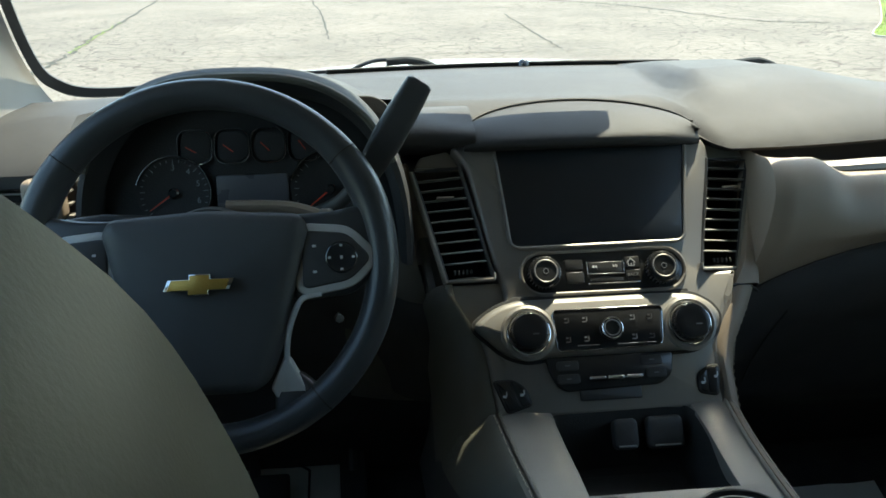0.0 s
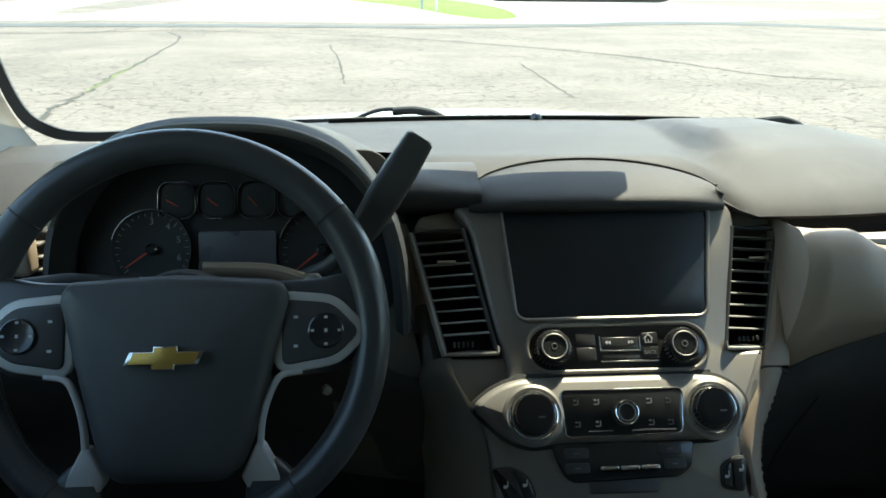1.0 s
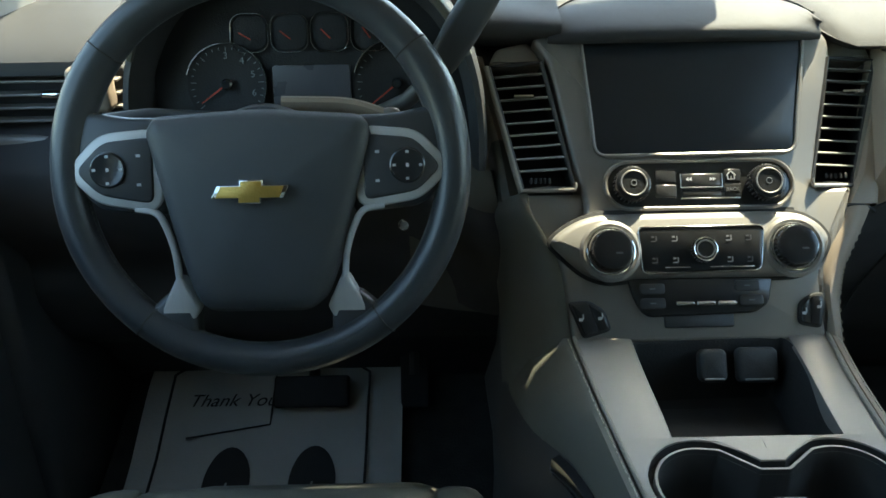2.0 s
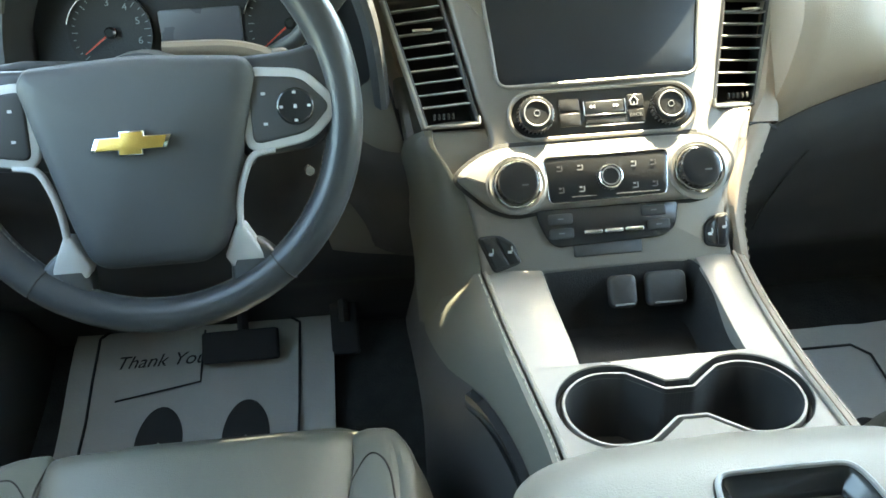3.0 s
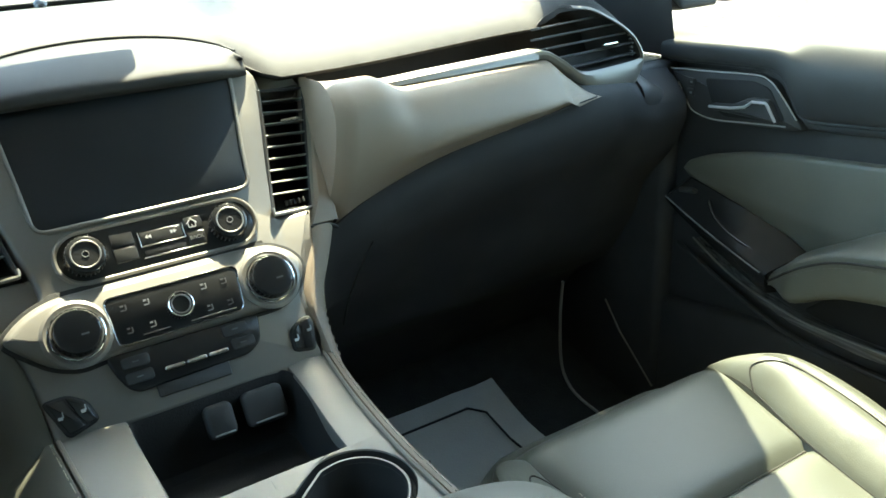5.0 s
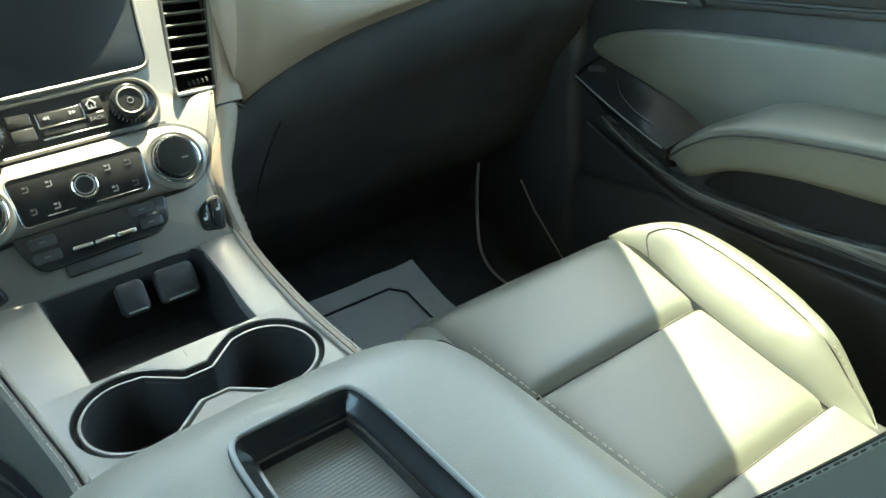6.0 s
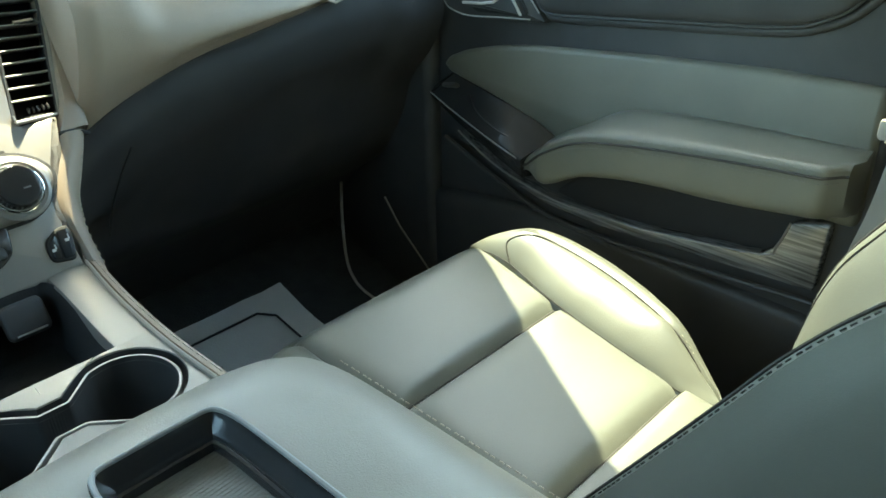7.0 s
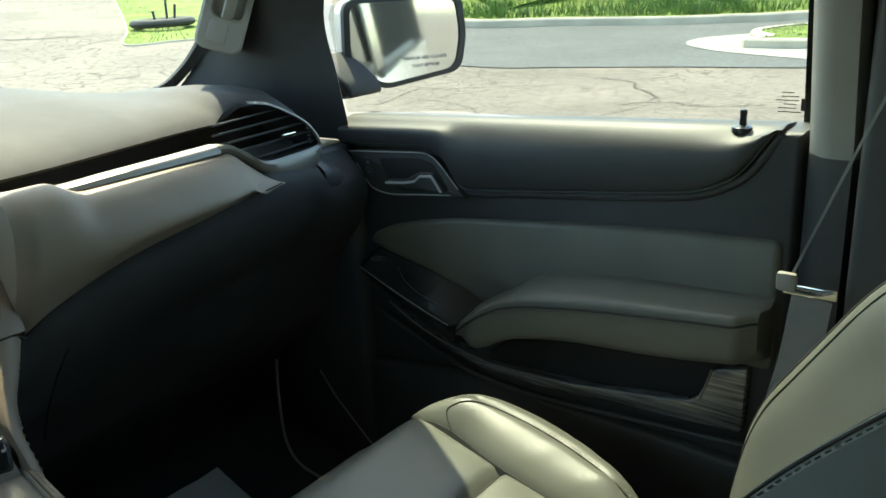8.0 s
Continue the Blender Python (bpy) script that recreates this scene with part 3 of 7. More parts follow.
def radio():
    t = thing("radio_panel", STACK @ Vector((0, -0.04, 0)), "glossy black radio panel with two knobs and a row of buttons", "radio panel")
    mx, ms = 0.0055, -0.0395
    cap = rrect(0.194, 0.0475, 0.0235, 10, mx, ms)
    part("bezel", moved(frame_plate(inset(cap, -0.0045), cap, -0.01, 0.0035, 0.0018), STACK), M_SILVER, t, "satin silver surround")
    part("panel", moved(plate(cap, -0.03, 0.0005, 0.001), STACK), M_GLOSS, t)
    for x in (-0.0668, 0.0745):
        k = knob(t, x, -0.0405, 0.0190, 0.016, "in")
        part("knob_mark", moved(lathe_ring(0.0030, 0.0003, 0.0156, 16), STACK @ Matrix.Translation((x, -0.0405, 0))), M_GREYTXT, k)
    # centre keys
    for x, s, w, h in ((-0.030, -0.031, 0.022, 0.014), (-0.030, -0.047, 0.022, 0.014), (0.0077, -0.0355, 0.041, 0.0135), (0.0410, -0.031, 0.018, 0.014), (0.0410, -0.047, 0.018, 0.014), (0.0077, -0.0500, 0.041, 0.0075)):
        part("key", moved(plate(rrect(w, h, 0.0015, 2, x, s), 0, 0.0020, 0.0006), STACK), M_GLOSS, t)
    part("key_line", moved(plate(rrect(0.063, 0.0016, 0.0006, 1, 0.0168, -0.0552), 0, 0.0024, 0.0004), STACK), M_CHROME, t, "thin chrome line")
    part("key_rail", moved(plate(rrect(0.0445, 0.0015, 0.0005, 1, 0.0077, -0.0436), 0, 0.0028, 0.0004), STACK), M_CHROME, t, "thin chrome line")
    for x in (-0.0143, 0.0297):
        part("key_post", moved(plate(rrect(0.0012, 0.0155, 0.0004, 1, x, -0.0360), 0, 0.0028, 0.0003), STACK), M_CHROME, t)
    for x, mir in ((-0.004, -1), (0.0185, 1)):
        bm = bmesh.new()
        for k in (0, 1):
            a = x + mir * k * 0.0032
            vs = [bm.verts.new((a - mir * 0.0016, -0.0345 + 0.0022, 0.0024)), bm.verts.new((a - mir * 0.0016, -0.0345 - 0.0022, 0.0024)), bm.verts.new((a + mir * 0.0016, -0.0345, 0.0024))]
            bm.faces.new(vs)
        part("skip_mark", moved(bm, STACK), M_WHITETXT, t)
    bm = bmesh.new()
    for a, b in (((-0.005, 0.0), (0.0, 0.005)), ((0.0, 0.005), (0.005, 0.0)), ((-0.0035, 0.0), (-0.0035, -0.004)), ((0.0035, 0.0), (0.0035, -0.004)), ((-0.0035, -0.004), (0.0035, -0.004)), ((0.0, -0.0035), (0.0, -0.001))):
        tube([(0.0395 + a[0], -0.0312 + a[1], 0.0024), (0.0395 + b[0], -0.0312 + b[1], 0.0024)], 0.0006, seg=4, bm=bm)
    part("home_mark", moved(bm, STACK), M_WHITETXT, t)
    text("BACK", 0.0055, STACK @ Matrix.Translation((0.0405, -0.0463, 0.0024)), M_GREYTXT, t)


radio()


def climate():
    t = thing("climate_panel", STACK @ Vector((0, -0.11, 0)), "silver climate control panel with two large black dials", "climate control")
    o = [(-0.1575, -0.1000), (-0.1418, -0.0865), (-0.1235, -0.0765), (-0.1030, -0.0715), (0.0735, -0.0705), (0.109, -0.0733), (0.1282, -0.0851), (0.1374, -0.0995), (0.1328, -0.1145), (0.1184, -0.1308), (0.0996, -0.1395), (0.0705, -0.1400), (-0.0694, -0.1405), (-0.0987, -0.1435), (-0.1212, -0.1350), (-0.1380, -0.1200)]
    o = round_poly(list(reversed(o)), 0.010, 4)
    part("gap", moved(plate(inset(o, -0.0038), -0.02, 0.0014, 0.0005), STACK), M_RUBBER, t, "dark gap round the bezel")
    part("bezel", moved(plate(o, -0.02, 0.011, 0.0085), STACK), M_SILVER, t, "raised satin silver bezel")
    inner = round_poly([(-0.0620, -0.1350), (0.0600, -0.1330), (0.0650, -0.0880), (-0.0645, -0.0880)], 0.0065, 5)
    part("key_panel", moved(plate(inner, 0, 0.0125, 0.001), STACK), M_GLOSS, t)
    part("key_rim", moved(frame_plate(inset(inner, -0.0014), inner, 0, 0.0132, 0.0005), STACK), M_CHROME, t, "thin chrome rim")
    for x, s in ((-0.0940, -0.1118), (0.0953, -0.1102)):
        part("dial_collar", moved(lathe_ring(0.0285, 0.0035, 0.0105), STACK @ Matrix.Translation((x, s, 0))), M_SILVER, t, "rounded satin collar")
        part("dial_ring", moved(lathe_ring(0.0243, 0.0010, 0.0135), STACK @ Matrix.Translation((x, s, 0))), M_CHROME, t, "thin chrome ring")
        part("dial_well", moved(lathe([(0.0238, 0.0), (0.0238, 0.0118), (0.001, 0.0118)], 40), STACK @ Matrix.Translation((x, s, 0))), M_RUBBER, t)
        k = knob(t, x, s, 0.0212, 0.015, "out", "dial", 0.0115)
        part("dial_mark", moved(rbox((x + 0.006, s - 0.004, 0.0262), (0.007, 0.0016, 0.0004), 0), STACK), M_GREYTXT, k)
    knob(t, 0.0012, -0.1125, 0.0128, 0.010, "in", "knob", 0.0115)
    part("knob_ring", moved(lathe_ring(0.0118, 0.0008, 0.0212, 32), STACK @ Matrix.Translation((0.0012, -0.1125, 0))), M_CHROME, t, "thin chrome ring")
    for x in (-0.049, -0.0275, 0.0285, 0.049):
        for s in (-0.1000, -0.1225):
            bm = bmesh.new()
            faint = abs(x) > 0.04
            rbox((x - 0.0012, s + 0.002, 0.01305), (0.0030, 0.0018, 0.0003), 0, bm=bm)
            rbox((x + 0.0022, s + 0.0004, 0.01305), (0.0012, 0.0052, 0.0003), 0, bm=bm)
            rbox((x - 0.0006, s - 0.0024, 0.01305), (0.0050, 0.0012, 0.0003), 0, bm=bm)
            part("key_mark", moved(bm, STACK), M_GREYTXT if not faint else M_AIRBAG, t)
    for x, w in ((-0.026, 0.026), (0.030, 0.046)):
        part("key_line", moved(plate(rrect(w, 0.0012, 0.0004, 1, x, -0.1300), 0.0115, 0.0136, 0.0003), STACK), M_CHROME, t, "thin chrome line")
    # the switch row below
    o = round_poly([(-0.0556, -0.1800), (0.0540, -0.1768), (0.0680, -0.1672), (0.0740, -0.1400), (-0.0770, -0.1400), (-0.0715, -0.1600), (-0.0640, -0.1745)], 0.006, 4)
    low = part("switch_panel", moved(plate(o, -0.02, 0.005, 0.002), STACK), M_GLOSS, t, "glossy black switch row")
    for x, s, w in ((-0.052, -0.166, 0.026), (0.050, -0.164, 0.024), (-0.052, -0.151, 0.026), (0.046, -0.149, 0.026)):
        part("switch", moved(plate(rrect(w, 0.011, 0.003, 3, x, s), 0.003, 0.0066, 0.001), STACK), M_DARK, low)
        part("switch_mark", moved(rbox((x, s, 0.0068), (0.006, 0.0012, 0.0003), 0), STACK), M_GREYTXT, low)
    for x in (-0.0195, 0.0020, 0.0235):
        part("toggle", moved(plate(rrect(0.0200, 0.0048, 0.0018, 3, x, -0.1668), 0.002, 0.010, 0.0016), STACK), M_CHROME, low, "chrome toggle")
    part("slot_lip", moved(plate(rrect(0.0715, 0.0150, 0.002, 2, -0.0045, -0.1835), -0.02, 0.0025, 0.001), STACK), M_DARK, low, "dark slot below the switches")


climate()


def air_vent(s, label):
    """An upright vent beside the screen; s is -1 or 1."""
    t = thing("air_vent", STACK @ Vector((s * 0.17, 0.03, 0)), label, "air vent", "centre vents")

    def at(u, v, n):
        """u across from the inner edge, v up from the foot."""
        xi = lerp(0.1265, 0.156, v)
        xo = lerp(0.180 if s < 0 else 0.174, 0.213, v)
        return STACK @ Vector((s * lerp(xi, xo, u), lerp(-0.040, 0.100, v), lerp(-0.003, -0.013, u) + n))
    cav = rows_mesh([[at(u, v, n) for u, v, n in ((0, v, 0), (0.02, v, -0.03), (0.98, v, -0.03), (1, v, 0))] for v in [i / 8 for i in range(9)]])
    part("cavity", cav, M_RUBBER, t)
    rim = [at(u, v, 0.001) for u, v in ((0, 0), (0.5, 0), (1, 0), (1, 0.5), (1, 1), (0.5, 1), (0, 1), (0, 0.5))]
    part("rim", tube(rim, 0.0028, seg=6, closed=True), M_DARK, t)
    part("foot_line", tube(spline([at(-0.03, 0.03, 0.005), at(0.0, -0.015, 0.005), at(0.10, -0.025, 0.005), at(1.0, -0.012, 0.004)], 5), 0.0022, seg=8), M_SILVER, t, "thin satin foot line")
    part("outer_trim", tube(spline([at(1.05, v, 0.002) for v in (-0.02, 0.25, 0.5, 0.75, 1.0)], 4), 0.0035, seg=8), M_LID, t, "grey outer edge trim")
    # Slats are pale throughout: the sun on their lips is painted in.
    for i in range(9):
        v = 0.155 + 0.096 * i
        a, b = at(0.02, v, -0.004), at(0.98, v, -0.004)
        deep = Vector((s * 0.05, 0.95, -0.30)).normalized()
        up = Vector((0, 0.30, 0.95))
        rows = [[p + deep * d + up * h for d, h in ((-0.0030, 0.0014), (-0.0056, 0.0011), (-0.0068, 0.0), (-0.0056, -0.0010), (-0.0030, -0.0012), (0.018, -0.0010), (0.018, 0.0006))] for p in (a, b)]
        part("slat", rows_mesh(rows, ring=True, caps=True), M_LIT_SLAT_TRIM, t)
    c = at(0.5 if s < 0 else 0.62, 0.73, 0.003)
    part("slider", rbox((0, 0, 0), (0.022, 0.004, 0.006), 0.0015, 2, m=Matrix.Translation(c) @ STACK.to_3x3().to_4x4()), M_CHROME, t, "chrome slider")
    w = at(0.60, 0.07, -0.002)
    bm = bmesh.new()
    for k in range(5):
        rbox((-0.010 + 0.005 * k, 0, 0), (0.0026, 0.006, 0.004), 0.0008, 1, bm=bm)
    part("thumbwheel", moved(bm, Matrix.Translation(w) @ STACK.to_3x3().to_4x4()), M_DARK, t, "ribbed thumbwheel")


air_vent(-1, "black slatted air vent with chrome slider, driver's half")
air_vent(1, "black slatted air vent with chrome slider, passenger's half")


def end_face(x, z, d=0.0):
    """A point of the dashboard's slanted end face; d leads into the dashboard."""
    return Vector((x, 1.09 + 0.25 * (z - 1.20) + d, z))


def outer_vent():
    t = thing("air_vent", (0.64, 1.10, 1.22), "black slatted outer air vent in a broad satin silver bezel", "air vent")
    inner = [(0.520, 1.2535), (0.540, 1.2505), (0.565, 1.2354), (0.593, 1.2173), (0.644, 1.2168), (0.693, 1.2198), (0.7008, 1.2264), (0.6917, 1.2479), (0.6738, 1.264), (0.650, 1.2786), (0.6214, 1.2923), (0.5886, 1.2986)]
    outer = [(0.520, 1.2420), (0.5403, 1.2383), (0.576, 1.2120), (0.6028, 1.1837), (0.6354, 1.1633), (0.690, 1.180), (0.7085, 1.221), (0.6965, 1.2500), (0.678, 1.267), (0.653, 1.282), (0.623, 1.296), (0.589, 1.3022)]
    band = []
    for a, b in zip(spline([(x, z, 0) for x, z in inner], 5), spline([(x, z, 0) for x, z in outer], 5)):
        m = a.lerp(b, 0.45)
        fall = min(0.4 * (a - b).length, 0.018)
        band.append([end_face(a.x, a.y, 0.016), end_face(a.x, a.y, 0.0), end_face(*a.lerp(b, 0.12).xy, -0.003), end_face(m.x, m.y, -0.003 + 0.2 * fall), end_face(*a.lerp(b, 0.8).xy, 0.6 * fall), end_face(b.x, b.y, fall), end_face(b.x, b.y - 0.002, 0.03)])
    part("bezel", rows_mesh(band), M_SILVER, t, "satin silver bezel")
    hole = round_poly(inner[1:] + [(0.560, 1.296), (0.530, 1.276)], 0.005, 3)
    c = sum((Vector(q) for q in hole), Vector((0, 0))) / len(hole)
    part("cavity", rows_mesh([[end_face(p.x, p.y, 0.002) for p in spline([(x, z, 0) for x, z in inner[1:-1]], 3)], [end_face(lerp(p.x, c.x, 0.10), lerp(p.y, c.y, 0.10), 0.045) for p in spline([(x, z, 0) for x, z in inner[1:-1]], 3)]]), M_RUBBER, t)
    for z in (1.2255, 1.2395, 1.2535, 1.2675, 1.2805):
        cut = []
        for i in range(len(hole)):
            (x0, z0), (x1, z1) = hole[i - 1], hole[i]
            if (z0 - z) * (z1 - z) < 0:
                cut.append(lerp(x0, x1, (z - z0) / (z1 - z0)))
        if len(cut) < 2:
            continue
        a, b = min(cut) + 0.002, max(cut) - 0.002
        rows = [[end_face(x, z + 0.004 * (f - 0.5) + h, d) for d, h in ((0.006, 0.0014), (0.004, 0.0), (0.006, -0.0014), (0.028, -0.006), (0.028, -0.003))] for f, x in ((0, a), (0.5, lerp(a, b, 0.5)), (1, b))]
        part("slat", rows_mesh(rows, ring=True, caps=True), M_DARK, t)
    part("slider", rbox(end_face(0.648, 1.2455, 0.002), (0.026, 0.007, 0.005), 0.0015, 2), M_CHROME, t, "chrome slider")
    wheel = bmesh.new()
    for k in range(7):
        rbox(end_face(0.690 - 0.004 * abs(k - 3) * 0.3, 1.226 + 0.0052 * k, 0.004), (0.005, 0.005, 0.0026), 0.0008, 1, bm=wheel)
    part("thumbwheel", wheel, M_DARK, t, "ribbed thumbwheel")
    # body that carries it, blending into the dash end
    rows = []
    for i in range(13):
        x = 0.704 + 0.096 * i / 12
        k = smoothstep(0.704, 0.80, x)
        prof = [(1.36, 1.22 - 0.03 * k), (1.24, 1.210 - 0.03 * k), (1.150 + 0.05 * k, 1.200 - 0.025 * k), (1.112 + 0.06 * k, 1.190 - 0.02 * k), (1.088 + 0.03 * k, 1.168 - 0.01 * k), (1.10, 1.12)]
        rows.append([(x, q.x, q.y) for q in spline(prof, 3)])
    part("pod", rows_mesh(rows), M_DARK, t)
    part("end_block", rbox((0.770, 1.26, 1.155), (0.13, 0.24, 0.085), 0.012), M_DARK, t)


outer_vent()


def left_vent():
    t = thing("air_vent", (-0.70, 1.12, 1.2), "black slatted side vent with chrome slider", "air vent")
    part("cavity", rbox((-0.70, 1.20, 1.215), (0.16, 0.06, 0.07), 0.006), M_RUBBER, t)
    for i in range(4):
        part("slat", rbox((-0.70, 1.165, 1.192 + 0.015 * i), (0.15, 0.02, 0.003), 0.001, 2), M_SILVER, t)
    part("slider", rbox((-0.70, 1.155, 1.222), (0.024, 0.008, 0.006), 0.002, 2), M_CHROME, t)
    part("lower_bezel", rbox((-0.70, 1.165, 1.150), (0.17, 0.03, 0.05), 0.008), M_SILVER, t)


left_vent()


def cluster():
    t = thing("instrument_cluster", (-0.42, 1.13, 1.2), "dark instrument cluster with round gauges and an unlit display", "instrument cluster")
    lean = radians(14)
    F = Matrix.Translation((-0.405, 1.13, 1.245)) @ Matrix(((1, 0, 0, 0), (0, math.sin(lean), -math.cos(lean), 0), (0, math.cos(lean), math.sin(lean), 0), (0, 0, 0, 1)))
    part("face", moved(plate(rrect(0.34, 0.20, 0.03, 6), -0.02, 0, 0.002), F), M_RUBBER, t)
    for x, y, r, a0 in ((-0.091, -0.008, 0.043, 215), (0.092, -0.010, 0.047, 218)):
        g = part("gauge", moved(lathe([(r, 0), (r, 0.004), (r * 0.9, 0.002), (0.001, 0.0015)], 40), F @ Matrix.Translation((x, y, 0))), M_RUBBER, t, "round black gauge")
        rows = []
        for i in range(31):
            a = radians(-35 + 200 * i / 30)
            rows.append([(x + (r + d) * math.cos(a), y + (r + d) * math.sin(a), h) for d, h in ((-0.001, 0.002), (-0.0004, 0.008), (0.0008, 0.008), (0.0016, 0.002))])
        part("rim", moved(rows_mesh(rows), F), M_CHROME, g, "thin bright rim")
        bm = bmesh.new()
        for i in range(25):
            a = radians(-40 + 260 * i / 24)
            l = 0.006 if i % 4 == 0 else 0.003
            m = Matrix.Translation((x, y, 0.003)) @ Matrix.Rotation(a, 4, 'Z') @ Matrix.Translation((r * 0.92 - l / 2, 0, 0))
            rbox((0, 0, 0), (l, 0.0008, 0.0004), 0, m=m, bm=bm)
        part("tick_marks", moved(bm, F), M_GREYTXT, g)
        m = F @ Matrix.Translation((x, y, 0.006)) @ Matrix.Rotation(radians(a0), 4, 'Z')
        part("needle", rows_mesh([[m @ Vector(p) for p in ((-0.006, -0.0012, 0), (-0.006, 0.0012, 0), (r * 0.8, 0.0004, 0), (r * 0.8, -0.0004, 0))], [m @ Vector((p[0], p[1], 0.0012)) for p in ((-0.006, -0.0012, 0), (-0.006, 0.0012, 0), (r * 0.8, 0.0004, 0), (r * 0.8, -0.0004, 0))]], ring=True, caps=True), M_RED, g, "red needle")
        part("hub", moved(lathe([(0.006, 0), (0.006, 0.006), (0.004, 0.008), (0.001, 0.008)], 16), F @ Matrix.Translation((x, y, 0.002))), M_GLOSS, g)
    for i in range(4):
        x, y = -0.064 + 0.0427 * i, 0.045
        g = part("small_gauge", moved(plate(rrect(0.036, 0.036, 0.012, 5, x, y), 0, 0.002, 0.001), F), M_RUBBER, t)
        o = rrect(0.041, 0.041, 0.013, 5, x, y)
        part("rim", moved(frame_plate(o, inset(o, 0.0009), 0, 0.006, 0.0003), F), M_CHROME, g, "thin bright rim")
        m = F @ Matrix.Translation((x, y - 0.006, 0.004)) @ Matrix.Rotation(radians(150 - 8 * i), 4, 'Z')
        part("needle", moved(rbox((0.006, 0, 0), (0.014, 0.0012, 0.001), 0), m), M_RED, g)
    d = part("display", moved(plate(rrect(0.084, 0.050, 0.003, 3, 0.0, -0.014), 0, 0.003, 0.001), F), M_GREEN_SCREEN, t, "unlit grey display")
    bm = bmesh.new()
    for k in range(6):
        rbox((-0.008 + 0.0042 * k, -0.038, 0.0034), (0.0032, 0.0045, 0.0003), 0, bm=bm)
    part("odometer_bars", moved(bm, F), M_WHITETXT, d)
    for v, a in (("5", 20), ("6", -18), ("4", 55), ("3", 90)):
        p = (-0.091 + 0.030 * math.cos(radians(a)), -0.008 + 0.030 * math.sin(radians(a)))
        text(v, 0.010, F @ Matrix.Translation((*p, 0.004)), M_GREYTXT, t)


cluster()


# ---- steering wheel and column ----
def steering_wheel():
    t = thing("steering_wheel", (-0.426, 0.95, 1.20), "black leather steering wheel with silver spokes and gold badge", "steering wheel")
    W = WHEEL
    seg, R = 96, 0.1690
    rows = []
    for i in range(seg):
        a = 2 * math.pi * i / seg
        c, s = math.cos(a), math.sin(a)
        g = 1 + 0.10 * math.exp(-((abs(math.degrees(math.atan2(s, c)) % 360 - 25) / 14) ** 2)) + 0.10 * math.exp(-((abs(math.degrees(math.atan2(s, c)) % 360 - 155) / 14) ** 2))
        rows.append([((R + 0.0155 * g * math.cos(b)) * c, (R + 0.0155 * g * math.cos(b)) * s, 0.018 * math.sin(b)) for b in [2 * math.pi * j / 14 for j in range(14)]])
    rim = part("rim", moved(rows_mesh(rows, ring=True, loop=True), W), M_BLEATHER, t, "black leather rim")
    for a in (38, 142, 232, 308):
        c, s = math.cos(radians(a)), math.sin(radians(a))
        ring = [((R + 0.0162 * math.cos(b)) * c, (R + 0.0162 * math.cos(b)) * s, 0.0187 * math.sin(b)) for b in [2 * math.pi * j / 16 for j in range(16)]]
        part("rim_joint", moved(tube(ring, 0.0007, seg=5, closed=True), W), M_SEAM, rim)
    # inner stitching along the grips
    for a0, a1 in ((-48, 30), (150, 228), (236, 304)):
        pts = [((R - 0.0157) * math.cos(radians(a)), (R - 0.0157) * math.sin(radians(a)), 0.004) for a in [a0 + (a1 - a0) * i / 40 for i in range(41)]]
        stitches([W @ Vector(p) for p in pts], rim, step=0.005, length=0.003, r=0.0004, mat=M_WEB, lift=(0, 0, 0))
    # airbag cover
    o = round_poly([(-0.052, -0.124), (0.050, -0.124), (0.065, -0.088), (0.081, -0.035), (0.100, 0.030), (0.090, 0.046), (0.0, 0.052), (-0.090, 0.046), (-0.098, 0.032), (-0.080, -0.035), (-0.066, -0.088)], 0.022, 6)
    part("airbag_cover", moved(plate(o, -0.02, 0.024, 0.012, dome=0.005), W), M_AIRBAG, t, "black grained airbag cover")
    part("hub", moved(lathe([(0.055, -0.06), (0.060, -0.02), (0.055, 0.0), (0.001, 0.0)], 32), W), M_DARK, t)
    # spokes with the button pods
    for s in (-1, 1):
        sp = [(s * x, y) for x, y in ((0.080, 0.046), (0.118, 0.047), (0.160, 0.055), (0.168, 0.030), (0.164, -0.012), (0.140, -0.034), (0.080, -0.040))]
        part("spoke", moved(plate(round_poly(sp if s > 0 else list(reversed(sp)), 0.010, 4), -0.012, 0.010, 0.006), W), M_BLEATHER, t, "black leather spoke")
        pod = [(s * x, y) for x, y in ((0.090, 0.030), (0.135, 0.026), (0.160, 0.000), (0.138, -0.022), (0.090, -0.030))]
        pod = round_poly(pod if s > 0 else list(reversed(pod)), 0.010, 5)
        part("pod_trim", moved(plate(inset(pod, -0.0065), 0, 0.0135, 0.002), W), M_ARM, t, "silver pod surround")
        p = part("button_pod", moved(plate(inset(pod, 0.001), 0, 0.0155, 0.002), W), M_DARK, t, "black button pod")
        part("cross_button", moved(lathe([(0.0155, 0.014), (0.0155, 0.0175), (0.014, 0.0185), (0.008, 0.0175), (0.001, 0.0175)], 28), W @ Matrix.Translation((s * 0.129, 0.001, 0))), M_GLOSS, p)
        bm = bmesh.new()
        for k, (dx, dy) in enumerate(((0, 0.0115), (0, -0.0115), (0.0115, 0), (-0.0115, 0))):
            rbox((s * 0.129 + dx, 0.001 + dy, 0.0188), (0.0028, 0.0022, 0.0004), 0, bm=bm)
        rbox((s * 0.129, 0.001, 0.0182), (0.0026, 0.0032, 0.0004), 0.001, 1, bm=bm)
        for dy in (0.013, -0.012):
            rbox((s * 0.103, dy, 0.0157), (0.0036, 0.0024, 0.0004), 0, bm=bm)
        part("button_mark", moved(bm, W), M_WHITETXT, p)
